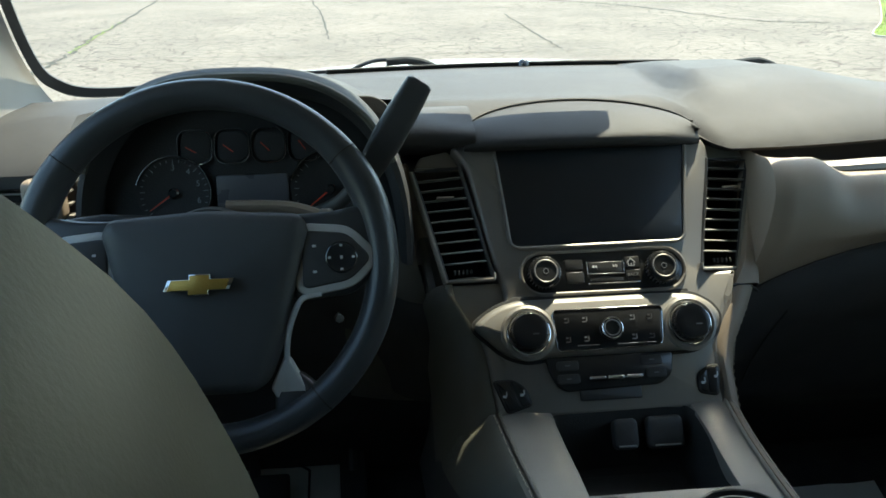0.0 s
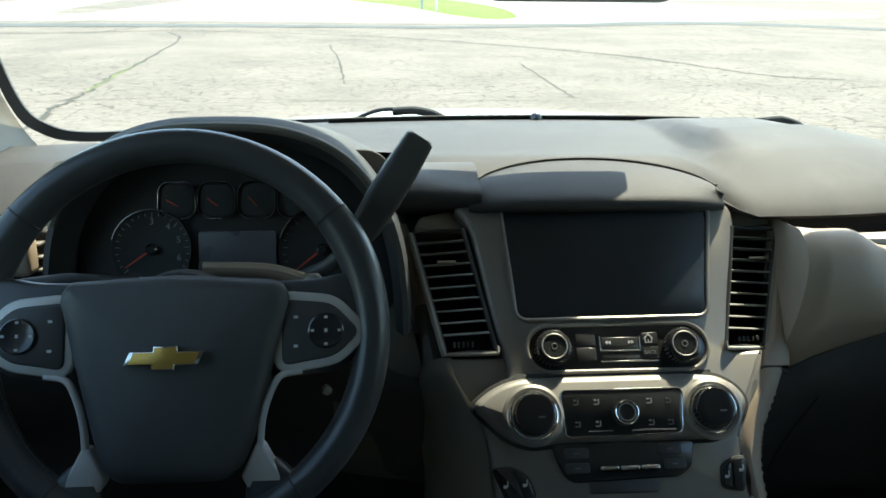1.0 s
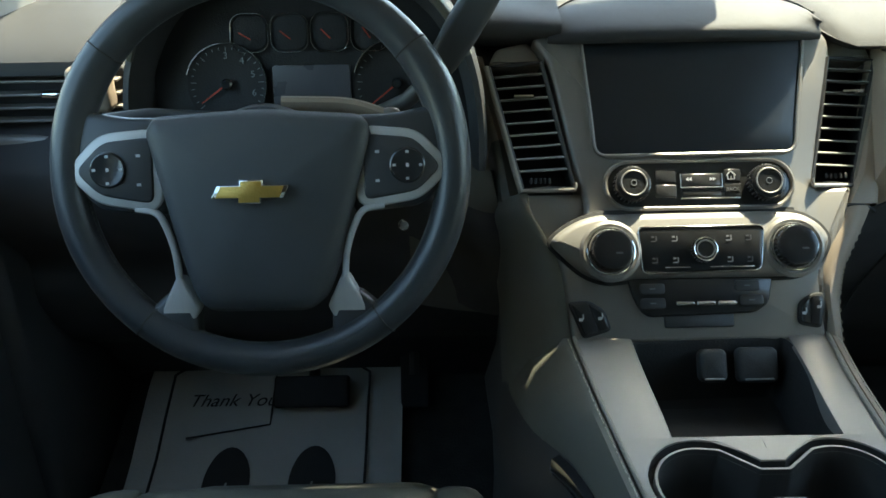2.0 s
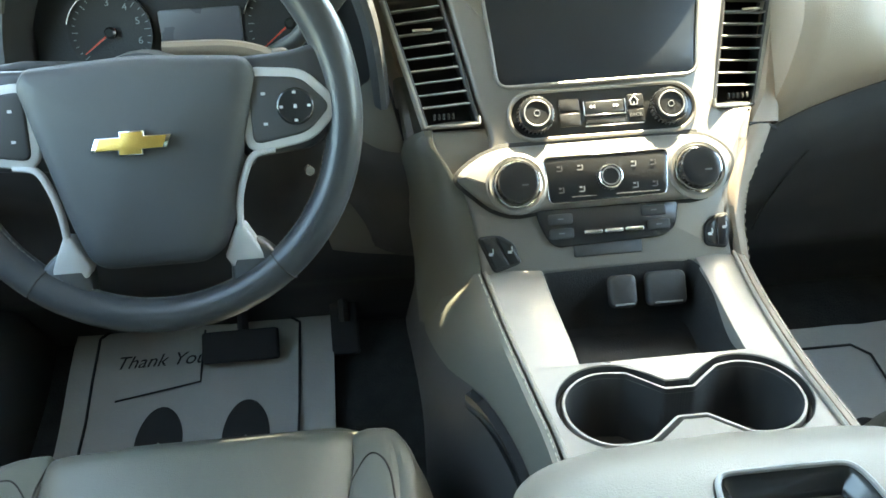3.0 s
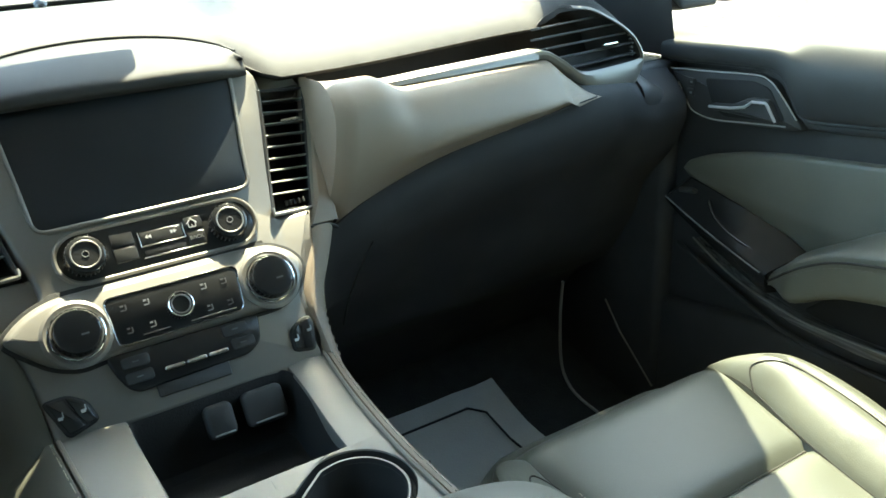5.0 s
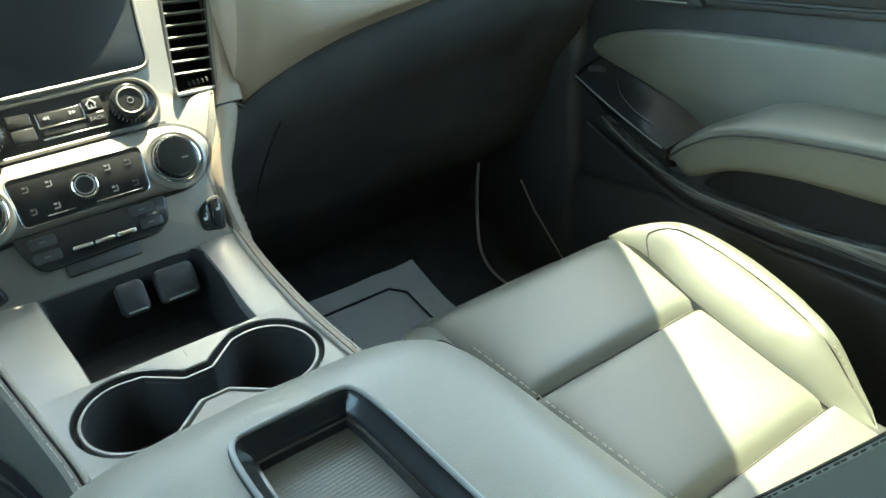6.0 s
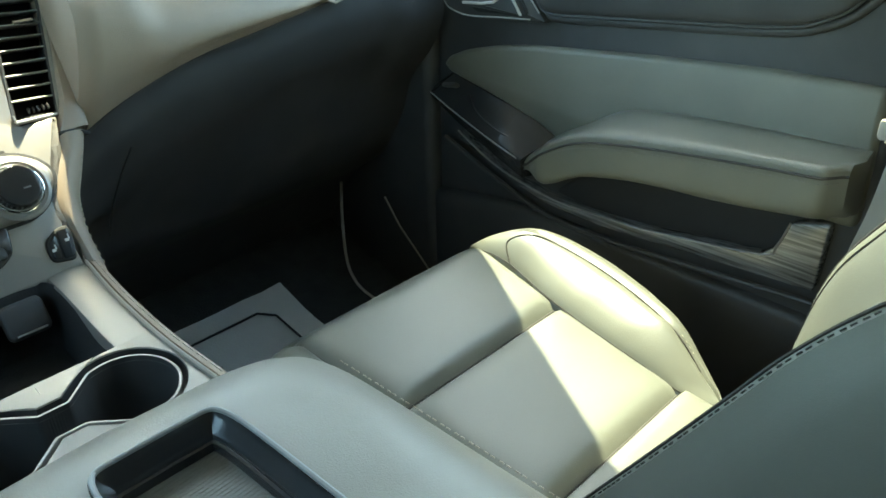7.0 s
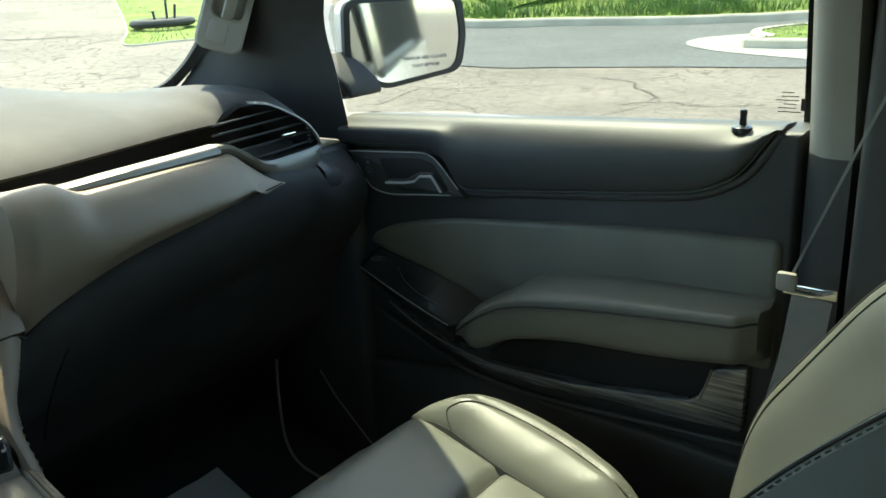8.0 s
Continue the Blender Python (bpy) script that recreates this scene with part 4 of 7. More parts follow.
        # silver lower arm
        arm = spline([(s * 0.108, -0.033, 0.011), (s * 0.090, -0.037, 0.012), (s * 0.081, -0.052, 0.012), (s * 0.0745, -0.074, 0.012), (s * 0.0725, -0.098, 0.010)], 6)
        part("lower_arm", moved(tube(arm, 0.0034, seg=10, flat=0.8), W), M_ARM, t, "satin silver lower spoke")
        blade = [(s * x, y) for x, y in ((0.0690, -0.094), (0.0755, -0.094), (0.0930, -0.128), (0.0690, -0.146), (0.0560, -0.122))]
        tilt = Matrix.Translation((0, -0.094, 0.012)) @ Matrix.Rotation(radians(10), 4, 'X') @ Matrix.Translation((0, 0.094, -0.012))
        part("blade", moved(plate(round_poly(blade if s < 0 else list(reversed(blade)), 0.003, 3), 0.0, 0.0135, 0.0025), W @ tilt), M_ARM, t, "flat satin silver blade")
        leg = [(s * x, y) for x, y in ((0.060, -0.118), (0.082, -0.105), (0.098, -0.118), (0.112, -0.136), (0.085, -0.160), (0.058, -0.163))]
        part("lower_spoke", moved(plate(round_poly(leg if s < 0 else list(reversed(leg)), 0.008, 4), -0.012, 0.008, 0.006), W), M_BLEATHER, t, "black leather lower spoke")
    # badge: a plain cross-bar shape
    def badge(k):
        return [(x * k - 0.003, y * k - 0.020) for x, y in ((-0.031, -0.0052), (-0.0105, -0.0052), (-0.0105, -0.0095), (0.0085, -0.0095), (0.0085, -0.0052), (0.0265, -0.0052), (0.031, 0.0052), (0.0105, 0.0052), (0.0105, 0.0095), (-0.0085, 0.0095), (-0.0085, 0.0052), (-0.0265, 0.0052))]
    part("badge_rim", moved(plate(badge(1.06), 0.03, 0.0365, 0.0008), W), M_CHROME, t, "chrome badge rim")
    part("badge", moved(plate(badge(0.93), 0.03, 0.0375, 0.0006), W), M_GOLD, t, "gold badge plate")
    return t


steering_wheel()


def column():
    t = thing("steering_column", (-0.426, 1.05, 1.14), "tan and black steering column shroud with stalks", "steering column")
    W = WHEEL
    rows = []
    for d, w, h in ((-0.035, 0.060, 0.038), (-0.06, 0.064, 0.042), (-0.12, 0.066, 0.044), (-0.22, 0.064, 0.044)):
        rows.append([W @ Vector((x, y - 0.012, d)) for x, y in rrect(2 * w, 2 * h, 0.03, 6)])
    part("shroud", rows_mesh(rows, ring=True, caps=True), M_DARK, t, "black column shroud")
    pts = spline([W @ Vector(p) for p in ((0.01, 0.062, -0.05), (0.07, 0.060, -0.055), (0.105, 0.050, -0.06))], 8)
    part("shift_stalk", tube(pts, 0.009, seg=10, flat=0.8), M_TAN, t, "tan stalk")
    part("stalk_cap", rbox((0, 0, 0), (0.018, 0.022, 0.020), 0.006, 3, m=W @ Matrix.Translation((0.112, 0.047, -0.06))), M_SILVER, t)
    part("wiper_stalk", tube([W @ Vector(p) for p in ((-0.05, 0.05, -0.07), (-0.12, 0.055, -0.07), (-0.16, 0.050, -0.065))], 0.008, seg=10), M_DARK, t)
    part("light_switch", rbox((-0.645, 1.13, 1.235), (0.045, 0.03, 0.05), 0.008, 3), M_TAN, t, "tan switch panel")
    part("switch_key", rbox((-0.640, 1.112, 1.200), (0.030, 0.008, 0.020), 0.003, 2), M_DARK, t)
    part("ignition_lock", moved(lathe([(0.007, 0), (0.007, 0.006), (0.005, 0.008), (0.001, 0.008)], 24), Matrix.Translation((-0.310, 1.105, 1.08)) @ Matrix.Rotation(radians(90), 4, 'X')), M_CHROME, t, "chrome ignition lock")


column()


def gear_lever():
    t = thing("gear_lever", (-0.265, 1.03, 1.26), "black column gear lever leaning over the dashboard", "gear lever")
    a, b = Vector((-0.262, 1.01, 1.290)), Vector((-0.208, 1.02, 1.375))
    ax = (b - a).normalized()
    side = Vector((ax.z, 0, -ax.x)).normalized()
    dep = side.cross(ax)
    rows = []
    for k, w, d in ((-0.02, 0.011, 0.008), (0.0, 0.0145, 0.011), (0.03, 0.0165, 0.013), (0.06, 0.016, 0.012), (0.088, 0.0145, 0.0105), (0.096, 0.0138, 0.0095), (0.0985, 0.011, 0.007)):
        rows.append([a + ax * k + side * x + dep * y for x, y in rrect(2 * w, 2 * d, min(w, d) * 0.55, 4)])
    part("grip", rows_mesh(rows, ring=True, caps=True), M_DARK, t, "black textured grip")
    part("stem", tube([a + ax * -0.015, a + ax * -0.05 + Vector((-0.01, 0.01, 0)), Vector((-0.33, 1.05, 1.225))], 0.008, seg=10), M_DARK, t)
    f = a + ax * 0.075 - dep * 0.0125
    part("button", rbox((0, 0, 0), (0.008, 0.014, 0.003), 0.0014, 2, m=Matrix.Translation(f) @ Matrix((side, ax, -dep)).transposed().to_4x4()), M_GLOSS, t)
    g = a + ax * 0.006 - dep * 0.0125
    for k, txt in ((0.010, "+"), (-0.006, "-")):
        m = Matrix.Translation(a + ax * k - dep * 0.0128) @ Matrix((side, ax, -dep)).transposed().to_4x4()
        text(txt, 0.011, m, M_GREYTXT, t)


gear_lever()


# ---- centre console ----

def deck(y):
    """Height of the console's silver deck at y."""
    return 0.998 + 0.07 * (y - 0.83)


def deck_edge(side, y):
    """Across, where the stitched piping runs; side is -1 or 1."""
    if side > 0:
        return along([(0.60, 0.130), (0.72, 0.1230), (0.79, 0.1190), (0.85, 0.1195), (0.905, 0.1225), (0.965, 0.129)], y)
    return -along([(0.60, 0.104), (0.72, 0.1075), (0.79, 0.1160), (0.872, 0.1265), (0.965, 0.1355)], y)


def flank(side, y):
    """Width of the vinyl flank beside the piping."""
    return along([(0.60, 0.018), (0.76, 0.021), (0.83, 0.030), (0.90, 0.052), (0.965, 0.062)], y) if side < 0 else 0.018


def tray_edge(side, y):
    return lerp(0.0800, 0.0855, smoothstep(0.818, 0.95, y)) if side > 0 else -lerp(0.0690, 0.0738, smoothstep(0.818, 0.95, y))


def console():
    t = thing("centre_console", (0, 0.6, 0.58), "satin silver and black centre console with cup holders", "console")
    for s in (-1, 1):
        # vinyl flank beside the piping, then the dark side wall
        rows, wall = [], []
        for i in range(40):
            y = 0.10 + 0.87 * i / 39
            x, z = deck_edge(s, max(y, 0.60)), deck(max(y, 0.60))
            w = flank(s, y)
            k = (w - 0.02) / 0.04
            rows.append([(x - s * 0.001, y, z - 0.004), (x + s * 0.003, y, z + 0.0015), (x + s * 0.010, y, z + 0.001), (x + s * w * 0.7, y, z - 0.008 - 0.018 * k), (x + s * w, y, z - 0.022 - 0.035 * k), (x + s * (w + 0.003), y, z - 0.036 - 0.06 * k)])
        # Driver's flank is darker than the tan one, deep shade put into its colour.
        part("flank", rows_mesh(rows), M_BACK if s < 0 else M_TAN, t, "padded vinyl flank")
        for i in range(40):
            y = 0.10 + 1.00 * i / 39
            yy = min(max(y, 0.60), 0.965)
            x, z = deck_edge(s, yy) + s * flank(s, yy), deck(yy) - 0.9 * (flank(s, yy) - 0.02)
            f = smoothstep(0.97, 1.09, y)
            wall.append([(x + s * 0.001, y, z - 0.030 + 0.05 * f), (x + s * 0.006, y, z - 0.05), (x + s * (0.010 + 0.01 * f), y, z - 0.10), (x + s * 0.009, y, z - 0.18), (x + s * 0.006, y, 0.72), (x + s * 0.008, y, 0.57)])
        part("side_wall", rows_mesh(wall), M_DARK, t, "black console side")
        pts = [(deck_edge(s, y) - s * 0.0015, y, deck(y) + 0.0015) for y in [0.62 + 0.345 * i / 34 for i in range(35)]]
        part("edge_piping", tube(pts, 0.0024, seg=8), M_LID, t)
        stitches([(x + s * 0.0075, y, z + 0.0016) for x, y, z in pts], t, step=0.0055)
        strip = []
        for i in range(20):
            y = 0.60 + 0.25 * i / 19
            x, z = deck_edge(s, y) + s * (flank(s, y) + 0.006), deck(y) - 0.9 * (flank(s, y) - 0.02)
            strip.append([(x, y, z - 0.060), (x + s * 0.005, y, z - 0.050), (x + s * 0.004, y, z - 0.036), (x - s * 0.003, y, z - 0.031)])
        part("side_strip", rows_mesh(strip), M_GLOSS, t, "glossy dark side strip")
        # silver rail beside the tray
        rows = []
        for i in range(24):
            y = 0.8170 + 0.1505 * i / 23
            xi, xo, z = tray_edge(s, y), deck_edge(s, y), deck(y)
            up = 0.0018 * smoothstep(0.817, 0.86, y)
            rows.append([(xi - s * 0.0005, y, z - 0.016), (xi, y, z - 0.003), (xi + s * 0.0015, y, z - 0.0004), (xi + s * 0.005, y, z + 0.0004), (lerp(xi, xo, 0.5), y, z + 0.0004 + up), (xo - s * 0.002, y, z), (xo + s * 0.001, y, z - 0.004)])
        part("rail", rows_mesh(rows), M_SILVER, t, "satin silver rail")
    # open tray
    mouth = [(tray_edge(-1, 0.9585), 0.9585), (tray_edge(-1, 0.9), 0.9), (tray_edge(-1, 0.8175), 0.8175), (0.0, 0.8185), (tray_edge(1, 0.8175), 0.8195), (tray_edge(1, 0.9), 0.9), (tray_edge(1, 0.945), 0.950), (0.0795, 0.9625)]
    mouth = round_poly(mouth, 0.006, 4)
    c = Vector((0.006, 0.888))
    rows = []
    for k, d in ((1.02, 0.0), (1.0, -0.003), (0.965, -0.03), (0.93, -0.060), (0.90, -0.068)):
        rows.append([(c.x + (x - c.x) * k, c.y + (y - c.y) * k, deck(y) - 0.001 + d) for x, y in mouth])
    part("tray", rows_mesh(rows, ring=True, end=True), M_RUBBER, t, "deep black tray")
    part("tray_mat", moved(plate(rrect(0.128, 0.100, 0.012, 4, 0.006, 0.888), 0, 0.003, 0.001), Matrix.Translation((0, 0, 0.9345))), M_RUBBER, t, "ribbed black mat")
    for x, w, h in ((0.006, 0.028, 0.034), (0.0515, 0.041, 0.036)):
        m = Matrix.Translation((x, 0.9490, 0.9830)) @ Matrix.Rotation(radians(58), 4, 'X')
        cap = part("socket_cap", moved(plate(rrect(w, h, 0.007, 5), -0.004, 0.009, 0.0035, dome=0.0015), m), M_DARK, t, "black rounded socket cap")
        part("cap_lip", moved(plate(rrect(w * 0.72, 0.0022, 0.001, 2, 0, -h * 0.40), 0.006, 0.0105, 0.0006), m), M_LIT_SLAT_TRIM, cap)
    # cup holders: one sheet with a figure-of-eight opening
    c1, c2, r, yc, cx = (-0.0530, 0.765), (0.0655, 0.765), 0.0405, 0.765, 0.0080
    n = 160
    hole, outer = [], []
    for i in range(n):
        a = 2 * math.pi * i / n
        dx, dy = math.cos(a), math.sin(a)
        best, d = 0.0, 0.001
        while d < 0.2:
            x, y = cx + dx * d, yc + dy * d
            if math.hypot(x - c1[0], y - c1[1]) < r or math.hypot(x - c2[0], y - c2[1]) < r or (abs(x - cx) < 0.045 and abs(y - yc) < 0.0150 + 0.84 * max(abs(x - cx) - 0.0135, 0)):
                best = d
            d += 0.0004
        hole.append((cx + dx * best, yc + dy * best))
        k = 0.0
        while k < 0.25:
            x, y = cx + dx * k, yc + dy * k
            if y > 0.8182 or y < 0.640 or x < deck_edge(-1, y) or x > deck_edge(1, y):
                break
            k += 0.0005
        outer.append((cx + dx * k, yc + dy * k))
    hole = [tuple((Vector(hole[i - 1]) + 6 * Vector(hole[i]) + Vector(hole[(i + 1) % n])) / 8) for i in range(n)]

    def ring(d, dz):
        return [(x, y, deck(y) + dz) for x, y in (inset(hole, -d) if d else hole)]
    part("cup_plate", rows_mesh([[(x, y, deck(y)) for x, y in outer], ring(0.0098, 0.0004), ring(0.0090, 0.0006), ring(0.0085, -0.0002), ring(0.0084, -0.0009)], ring=True), M_SILVER, t, "satin silver deck round the cup holders")
    part("cup_groove", rows_mesh([ring(0.0086, -0.0006), ring(0.0084, -0.0012), ring(0.0076, -0.0095), ring(0.0036, -0.0105), ring(0.0026, -0.012)], ring=True), M_RUBBER, t)
    part("cup_rim", rows_mesh([ring(0.0036, -0.011), ring(0.0034, -0.0032), ring(0.0027, -0.0022), ring(0.0008, -0.0022), ring(0.0002, -0.0030), ring(0.0, -0.007)], ring=True), M_SILVER, t, "silver rim round the cup holders")
    part("cup_well", rows_mesh([ring(0.0002, -0.002), ring(-0.0015, -0.045), ring(-0.004, -0.070), ring(-0.010, -0.074)], ring=True, end=True), M_DARK, t, "black cup wells")
    return t


console()


def console_lid():
    t = thing("console_lid", (0, 0.4, 0.9), "grey-brown padded console lid with a moulded tray", "console lid")
    cx, half, y0, y1 = 0.018, 0.185, 0.02, 0.725

    def z_at(x, y):
        u = abs(x - cx) / half
        e = 0.022 * u ** 6 + 0.006 * u * u
        f = smoothstep(y1 - 0.11, y1 + 0.01, y)
        return 1.034 - e - 0.034 * f ** 2
    # padded border round the moulded tray
    tx, bx, by0, by1 = 0.026, 0.057, 0.20, 0.641
    ring_n = 60
    rows = []
    for k in range(9):
        f = k / 8
        row = []
        for i in range(ring_n):
            a = 2 * math.pi * i / ring_n
            c, s = math.cos(a), math.sin(a)
            p = 8
            ox, oy = half * math.copysign(abs(c) ** (2 / p), c), (y0 + y1) / 2 + (y1 - y0) / 2 * math.copysign(abs(s) ** (2 / p), s)
            oy -= 0.020 * (ox / half) ** 2 * (1 if s > 0 else 0)
            ix, iy = tx - cx + bx * math.copysign(abs(c) ** (2 / 10), c), (by0 + by1) / 2 + (by1 - by0) / 2 * math.copysign(abs(s) ** (2 / 10), s)
            x, y = cx + lerp(ox, ix, f), lerp(oy, iy, f)
            row.append((x, y, z_at(x, y) - (0.012 * (1 - f) ** 6)))
        rows.append(row)
    side = [[(x, y, z - d) for x, y, z in rows[0]] for d in (0.05, 0.02, 0.006)]
    part("pad", rows_mesh(side + rows, ring=True), M_LID, t, "padded grained lid")
    inner = [(x, y) for x, y, z in rows[-1]]
    def lift(p, z):
        return [(x, y, z) for x, y in p]
    rim = [(-0.002, 1.026), (0.000, 1.034), (0.0025, 1.0365), (0.005, 1.036), (0.007, 1.031), (0.014, 1.025), (0.0155, 1.022), (0.016, 1.0195), (0.0185, 1.019), (0.0195, 1.016), (0.020, 1.008)]
    part("tray_rim", rows_mesh([lift(inset(inner, d), z) for d, z in rim], ring=True), M_GLOSS, t, "black moulded rim")
    mid = (by0 + by1) / 2
    floor = part("tray_floor", moved(plate(rrect(2 * bx - 0.026, by1 - by0 - 0.026, 0.010, 4, tx, mid), -0.006, 0.0, 0.001), Matrix.Translation((0, 0, 1.0125))), M_OLIVE, t, "finely ribbed dark tray floor")
    bm = bmesh.new()
    for k in range(110):
        y = by0 + 0.026 + (by1 - by0 - 0.052) * k / 109
        tube([(tx - bx + 0.022, y, 1.0125), (tx + bx - 0.022, y + 0.004, 1.0125)], 0.0003, seg=4, bm=bm)
    part("rib", bm, M_OLIVE, floor)
    pts = [(cx + half - 0.012, y, z_at(cx + half - 0.012, y) - 0.0005) for y in [0.06 + 0.58 * i / 40 for i in range(41)]]
    stitches(pts, t, step=0.006)
    part("lid_base", rbox((cx, 0.33, 0.93), (0.34, 0.66, 0.10), 0.015), M_DARK, t)
    part("rim_bead", tube([(x, y, 1.0365) for x, y in inset(inner, 0.0030)], 0.0022, seg=8, closed=True), M_LIT_SLAT_TRIM, t, "satin bead round the tray")


console_lid()


def seat_switch(outline, split, label):
    t = thing("seat_heater_switch", STACK @ Vector((*outline[0], 0)), label, "switch", "seat heater switches")
    o = round_poly(outline, 0.006, 4)
    part("surround", moved(plate(o, -0.02, 0.0030, 0.0018), STACK), M_RUBBER, t, "black rubber surround")
    body = inset(o, 0.0028)
    top, bot = Vector(split[0]), Vector(split[1])
    d = (top - bot).normalized()
    nrm = Vector((d.y, -d.x))
    for k in (-1, 1):
        # the part of the body on one side of the split line
        half = []
        for i in range(len(body)):
            a, b = Vector(body[i - 1]), Vector(body[i])
            da, db = (a - bot).dot(nrm) * k - 0.0006, (b - bot).dot(nrm) * k - 0.0006
            if da * db < 0:
                half.append(tuple(a.lerp(b, da / (da - db))))
            if db > 0:
                half.append(tuple(b))
        key = part("key", moved(plate(half, 0, 0.0048, 0.0012), STACK), M_GLOSS, t)
        cx, cy = sum(p[0] for p in half) / len(half), sum(p[1] for p in half) / len(half)
        bm = bmesh.new()
        rbox((cx - 0.001, cy - 0.002, 0.0050), (0.0040, 0.0030, 0.0003), 0, bm=bm)
        rbox((cx + 0.0016, cy + 0.0010, 0.0050), (0.0012, 0.0052, 0.0003), 0, bm=bm)
        part("key_mark", moved(bm, STACK), M_WHITETXT, key)


seat_switch([(-0.1248, -0.2013), (-0.0945, -0.1924), (-0.1011, -0.1717), (-0.1165, -0.1614), (-0.1396, -0.1622)], ((-0.120, -0.163), (-0.1075, -0.196)), "small black seat heater switch, driver's side of the console")
seat_switch([(0.097, -0.1897), (0.1211, -0.1945), (0.1275, -0.1649), (0.1250, -0.1568), (0.1132, -0.1578), (0.099, -0.1673)], ((0.1125, -0.158), (0.1085, -0.192)), "small black seat heater switch, passenger's side of the console")


# ---- seats ----
def pillow(fn, nu, nv, puff, drop, p=5):
    """A padded patch: fn(u, v) gives the place, with soft edges that sink to the seams."""
    rows = []
    for j in range(nv + 1):
        v = -1 + 2 * j / nv
        row = []
        for i in range(nu + 1):
            u = -1 + 2 * i / nu
            k = (1 - abs(u) ** p) * (1 - abs(v) ** p)
            pos, nrm = fn(u, v)
            row.append(pos + nrm * (puff * k - drop * (1 - min(1, k * 3)) ** 2))
        rows.append(row)
    return rows_mesh(rows)


def cushion_height(y, front):
    d = front - y
    return 0.892 - 0.20 * max(d - 0.06, 0) * 0.9 - 0.05 * smoothstep(0.05, -0.02, d)


def seat(cx, front, label, outer, recline, foot_y, widths, near, far, thickness, sewn=True):
    """cx: middle; front: y of the cushion's front edge; outer: the door's side, -1 or 1."""
    t = thing("front_seat", (cx, front - 0.3, 0.60), label, "seat", "front seats")
    up = Vector((0, 0, 1))
    o = outer

    def patch(half0, half1, y0, y1, name, puff=0.009):
        def fn(u, v):
            f = (v + 1) / 2
            y = lerp(y0, y1, f)
            return Vector((cx + lerp(half0, half1, f) * u, y, cushion_height(y, front))), up
        return part(name, pillow(fn, 26, 20, puff, 0.005, 9), M_SEAT, t)
    mid, rear = front - 0.186, front - 0.362
    patch(0.140, 0.156, mid, front - 0.012, "cushion_front")
    patch(0.132, 0.140, rear, mid, "cushion_middle")
    patch(0.145, 0.140, front - 0.47, rear, "cushion_rear")
    for y in (mid, rear):
        part("seam", tube([(cx - 0.135, y, cushion_height(y, front) - 0.004), (cx + 0.135, y, cushion_height(y, front) - 0.004)], 0.0016, seg=6), M_SEAM, t)
    # front roll
    rows = []
    for j in range(9):
        a = radians(80 * j / 8)
        rows.append([Vector((cx + x, front - 0.016 + 0.055 * math.sin(a) - 0.030 * smoothstep(0.09, 0.165, x * o) - 0.034 * smoothstep(0.12, 0.205, -x * o), cushion_height(front - 0.012, front) - 0.055 + 0.055 * math.cos(a) - 0.001)) for x in [(-0.165 if o < 0 else -0.190) + 0.355 * i / 24 for i in range(25)]])
    rows.append([p + Vector((0, -0.02, -0.16)) for p in rows[-1]])
    part("front_roll", rows_mesh(rows), M_SEAT, t)
    # side bolsters: swelling at the thigh, drawn in towards the backrest
    wide = [(0.0, 0.143), (0.06, 0.172), (0.26, 0.216), (0.50, 0.243), (0.72, 0.240), (0.88, 0.208), (0.97, 0.172), (1.0, 0.150)]
    slim = [(0.0, 0.141), (0.10, 0.126), (0.30, 0.124), (0.60, 0.131), (0.85, 0.148), (1.0, 0.146)]
    flare = [(0.0, 0.143), (0.06, 0.172), (0.26, 0.206), (0.50, 0.222), (0.72, 0.224), (0.88, 0.212), (0.97, 0.194), (1.0, 0.178)]
    wav = [(0.31, 0.9, 0.2), (0.22, 1.7, 1.1), (0.16, 2.9, 2.3)]
    for s in (-1, 1):
        rows = []
        n = 44
        for j in range(n + 1):
            f = j / n
            y = lerp(front - 0.410, front - 0.030, f)
            base = cushion_height(y, front)
            hgt = (0.036 if s == o else 0.022) * smoothstep(0.0, 0.28, f) * (1 - 0.75 * smoothstep(0.80, 1.0, f))
            xi, xo = along(slim, f), along(wide if s == o else flare, f)
            row = [Vector((cx + s * (xi - 0.010), y, base - 0.018))]
            for k in range(15):
                g = k / 14
                z = base - 0.004 + (hgt + 0.004) * math.sin(math.pi * (g * 0.80 + 0.03)) ** 0.6 - 0.030 * smoothstep(0.72, 1.0, g) ** 2
                crease = sum(a * math.sin((f * 40 + g * 9) * b + c) for a, b, c in wav) * 0.0020 * smoothstep(0.75, 0.25, f) * math.sin(math.pi * g)
                z -= 0.0035 * math.exp(-((g - 0.57) / 0.035) ** 2) * smoothstep(0.95, 0.85, f)
                row.append(Vector((cx + s * lerp(xi, xo, g ** 0.9), y, z + crease)))
            row += [row[-1] + Vector((s * 0.006, 0, -0.035)), row[-1] + Vector((s * 0.002, 0, -0.09)), row[-1] + Vector((-s * 0.012, 0, -0.20))]
            rows.append(row)
        nose = [p + Vector((0, 0.010, -0.02)) for p in rows[-1]]
        rows += [nose, [p + Vector((0, 0.006, -0.05)) for p in nose], [p + Vector((0, -0.01, -0.14)) for p in nose]]
        b = part("bolster", rows_mesh(rows), M_SEAT, t, "swelling side bolster, lightly creased")
        line = [rows[36][1], rows[38][3], rows[38][5], rows[36][7], rows[33][8], rows[26][9], rows[18][9], rows[10][9], rows[5][9]]
        seam = spline([p + Vector((0, 0, 0.0004)) for p in line], 8)
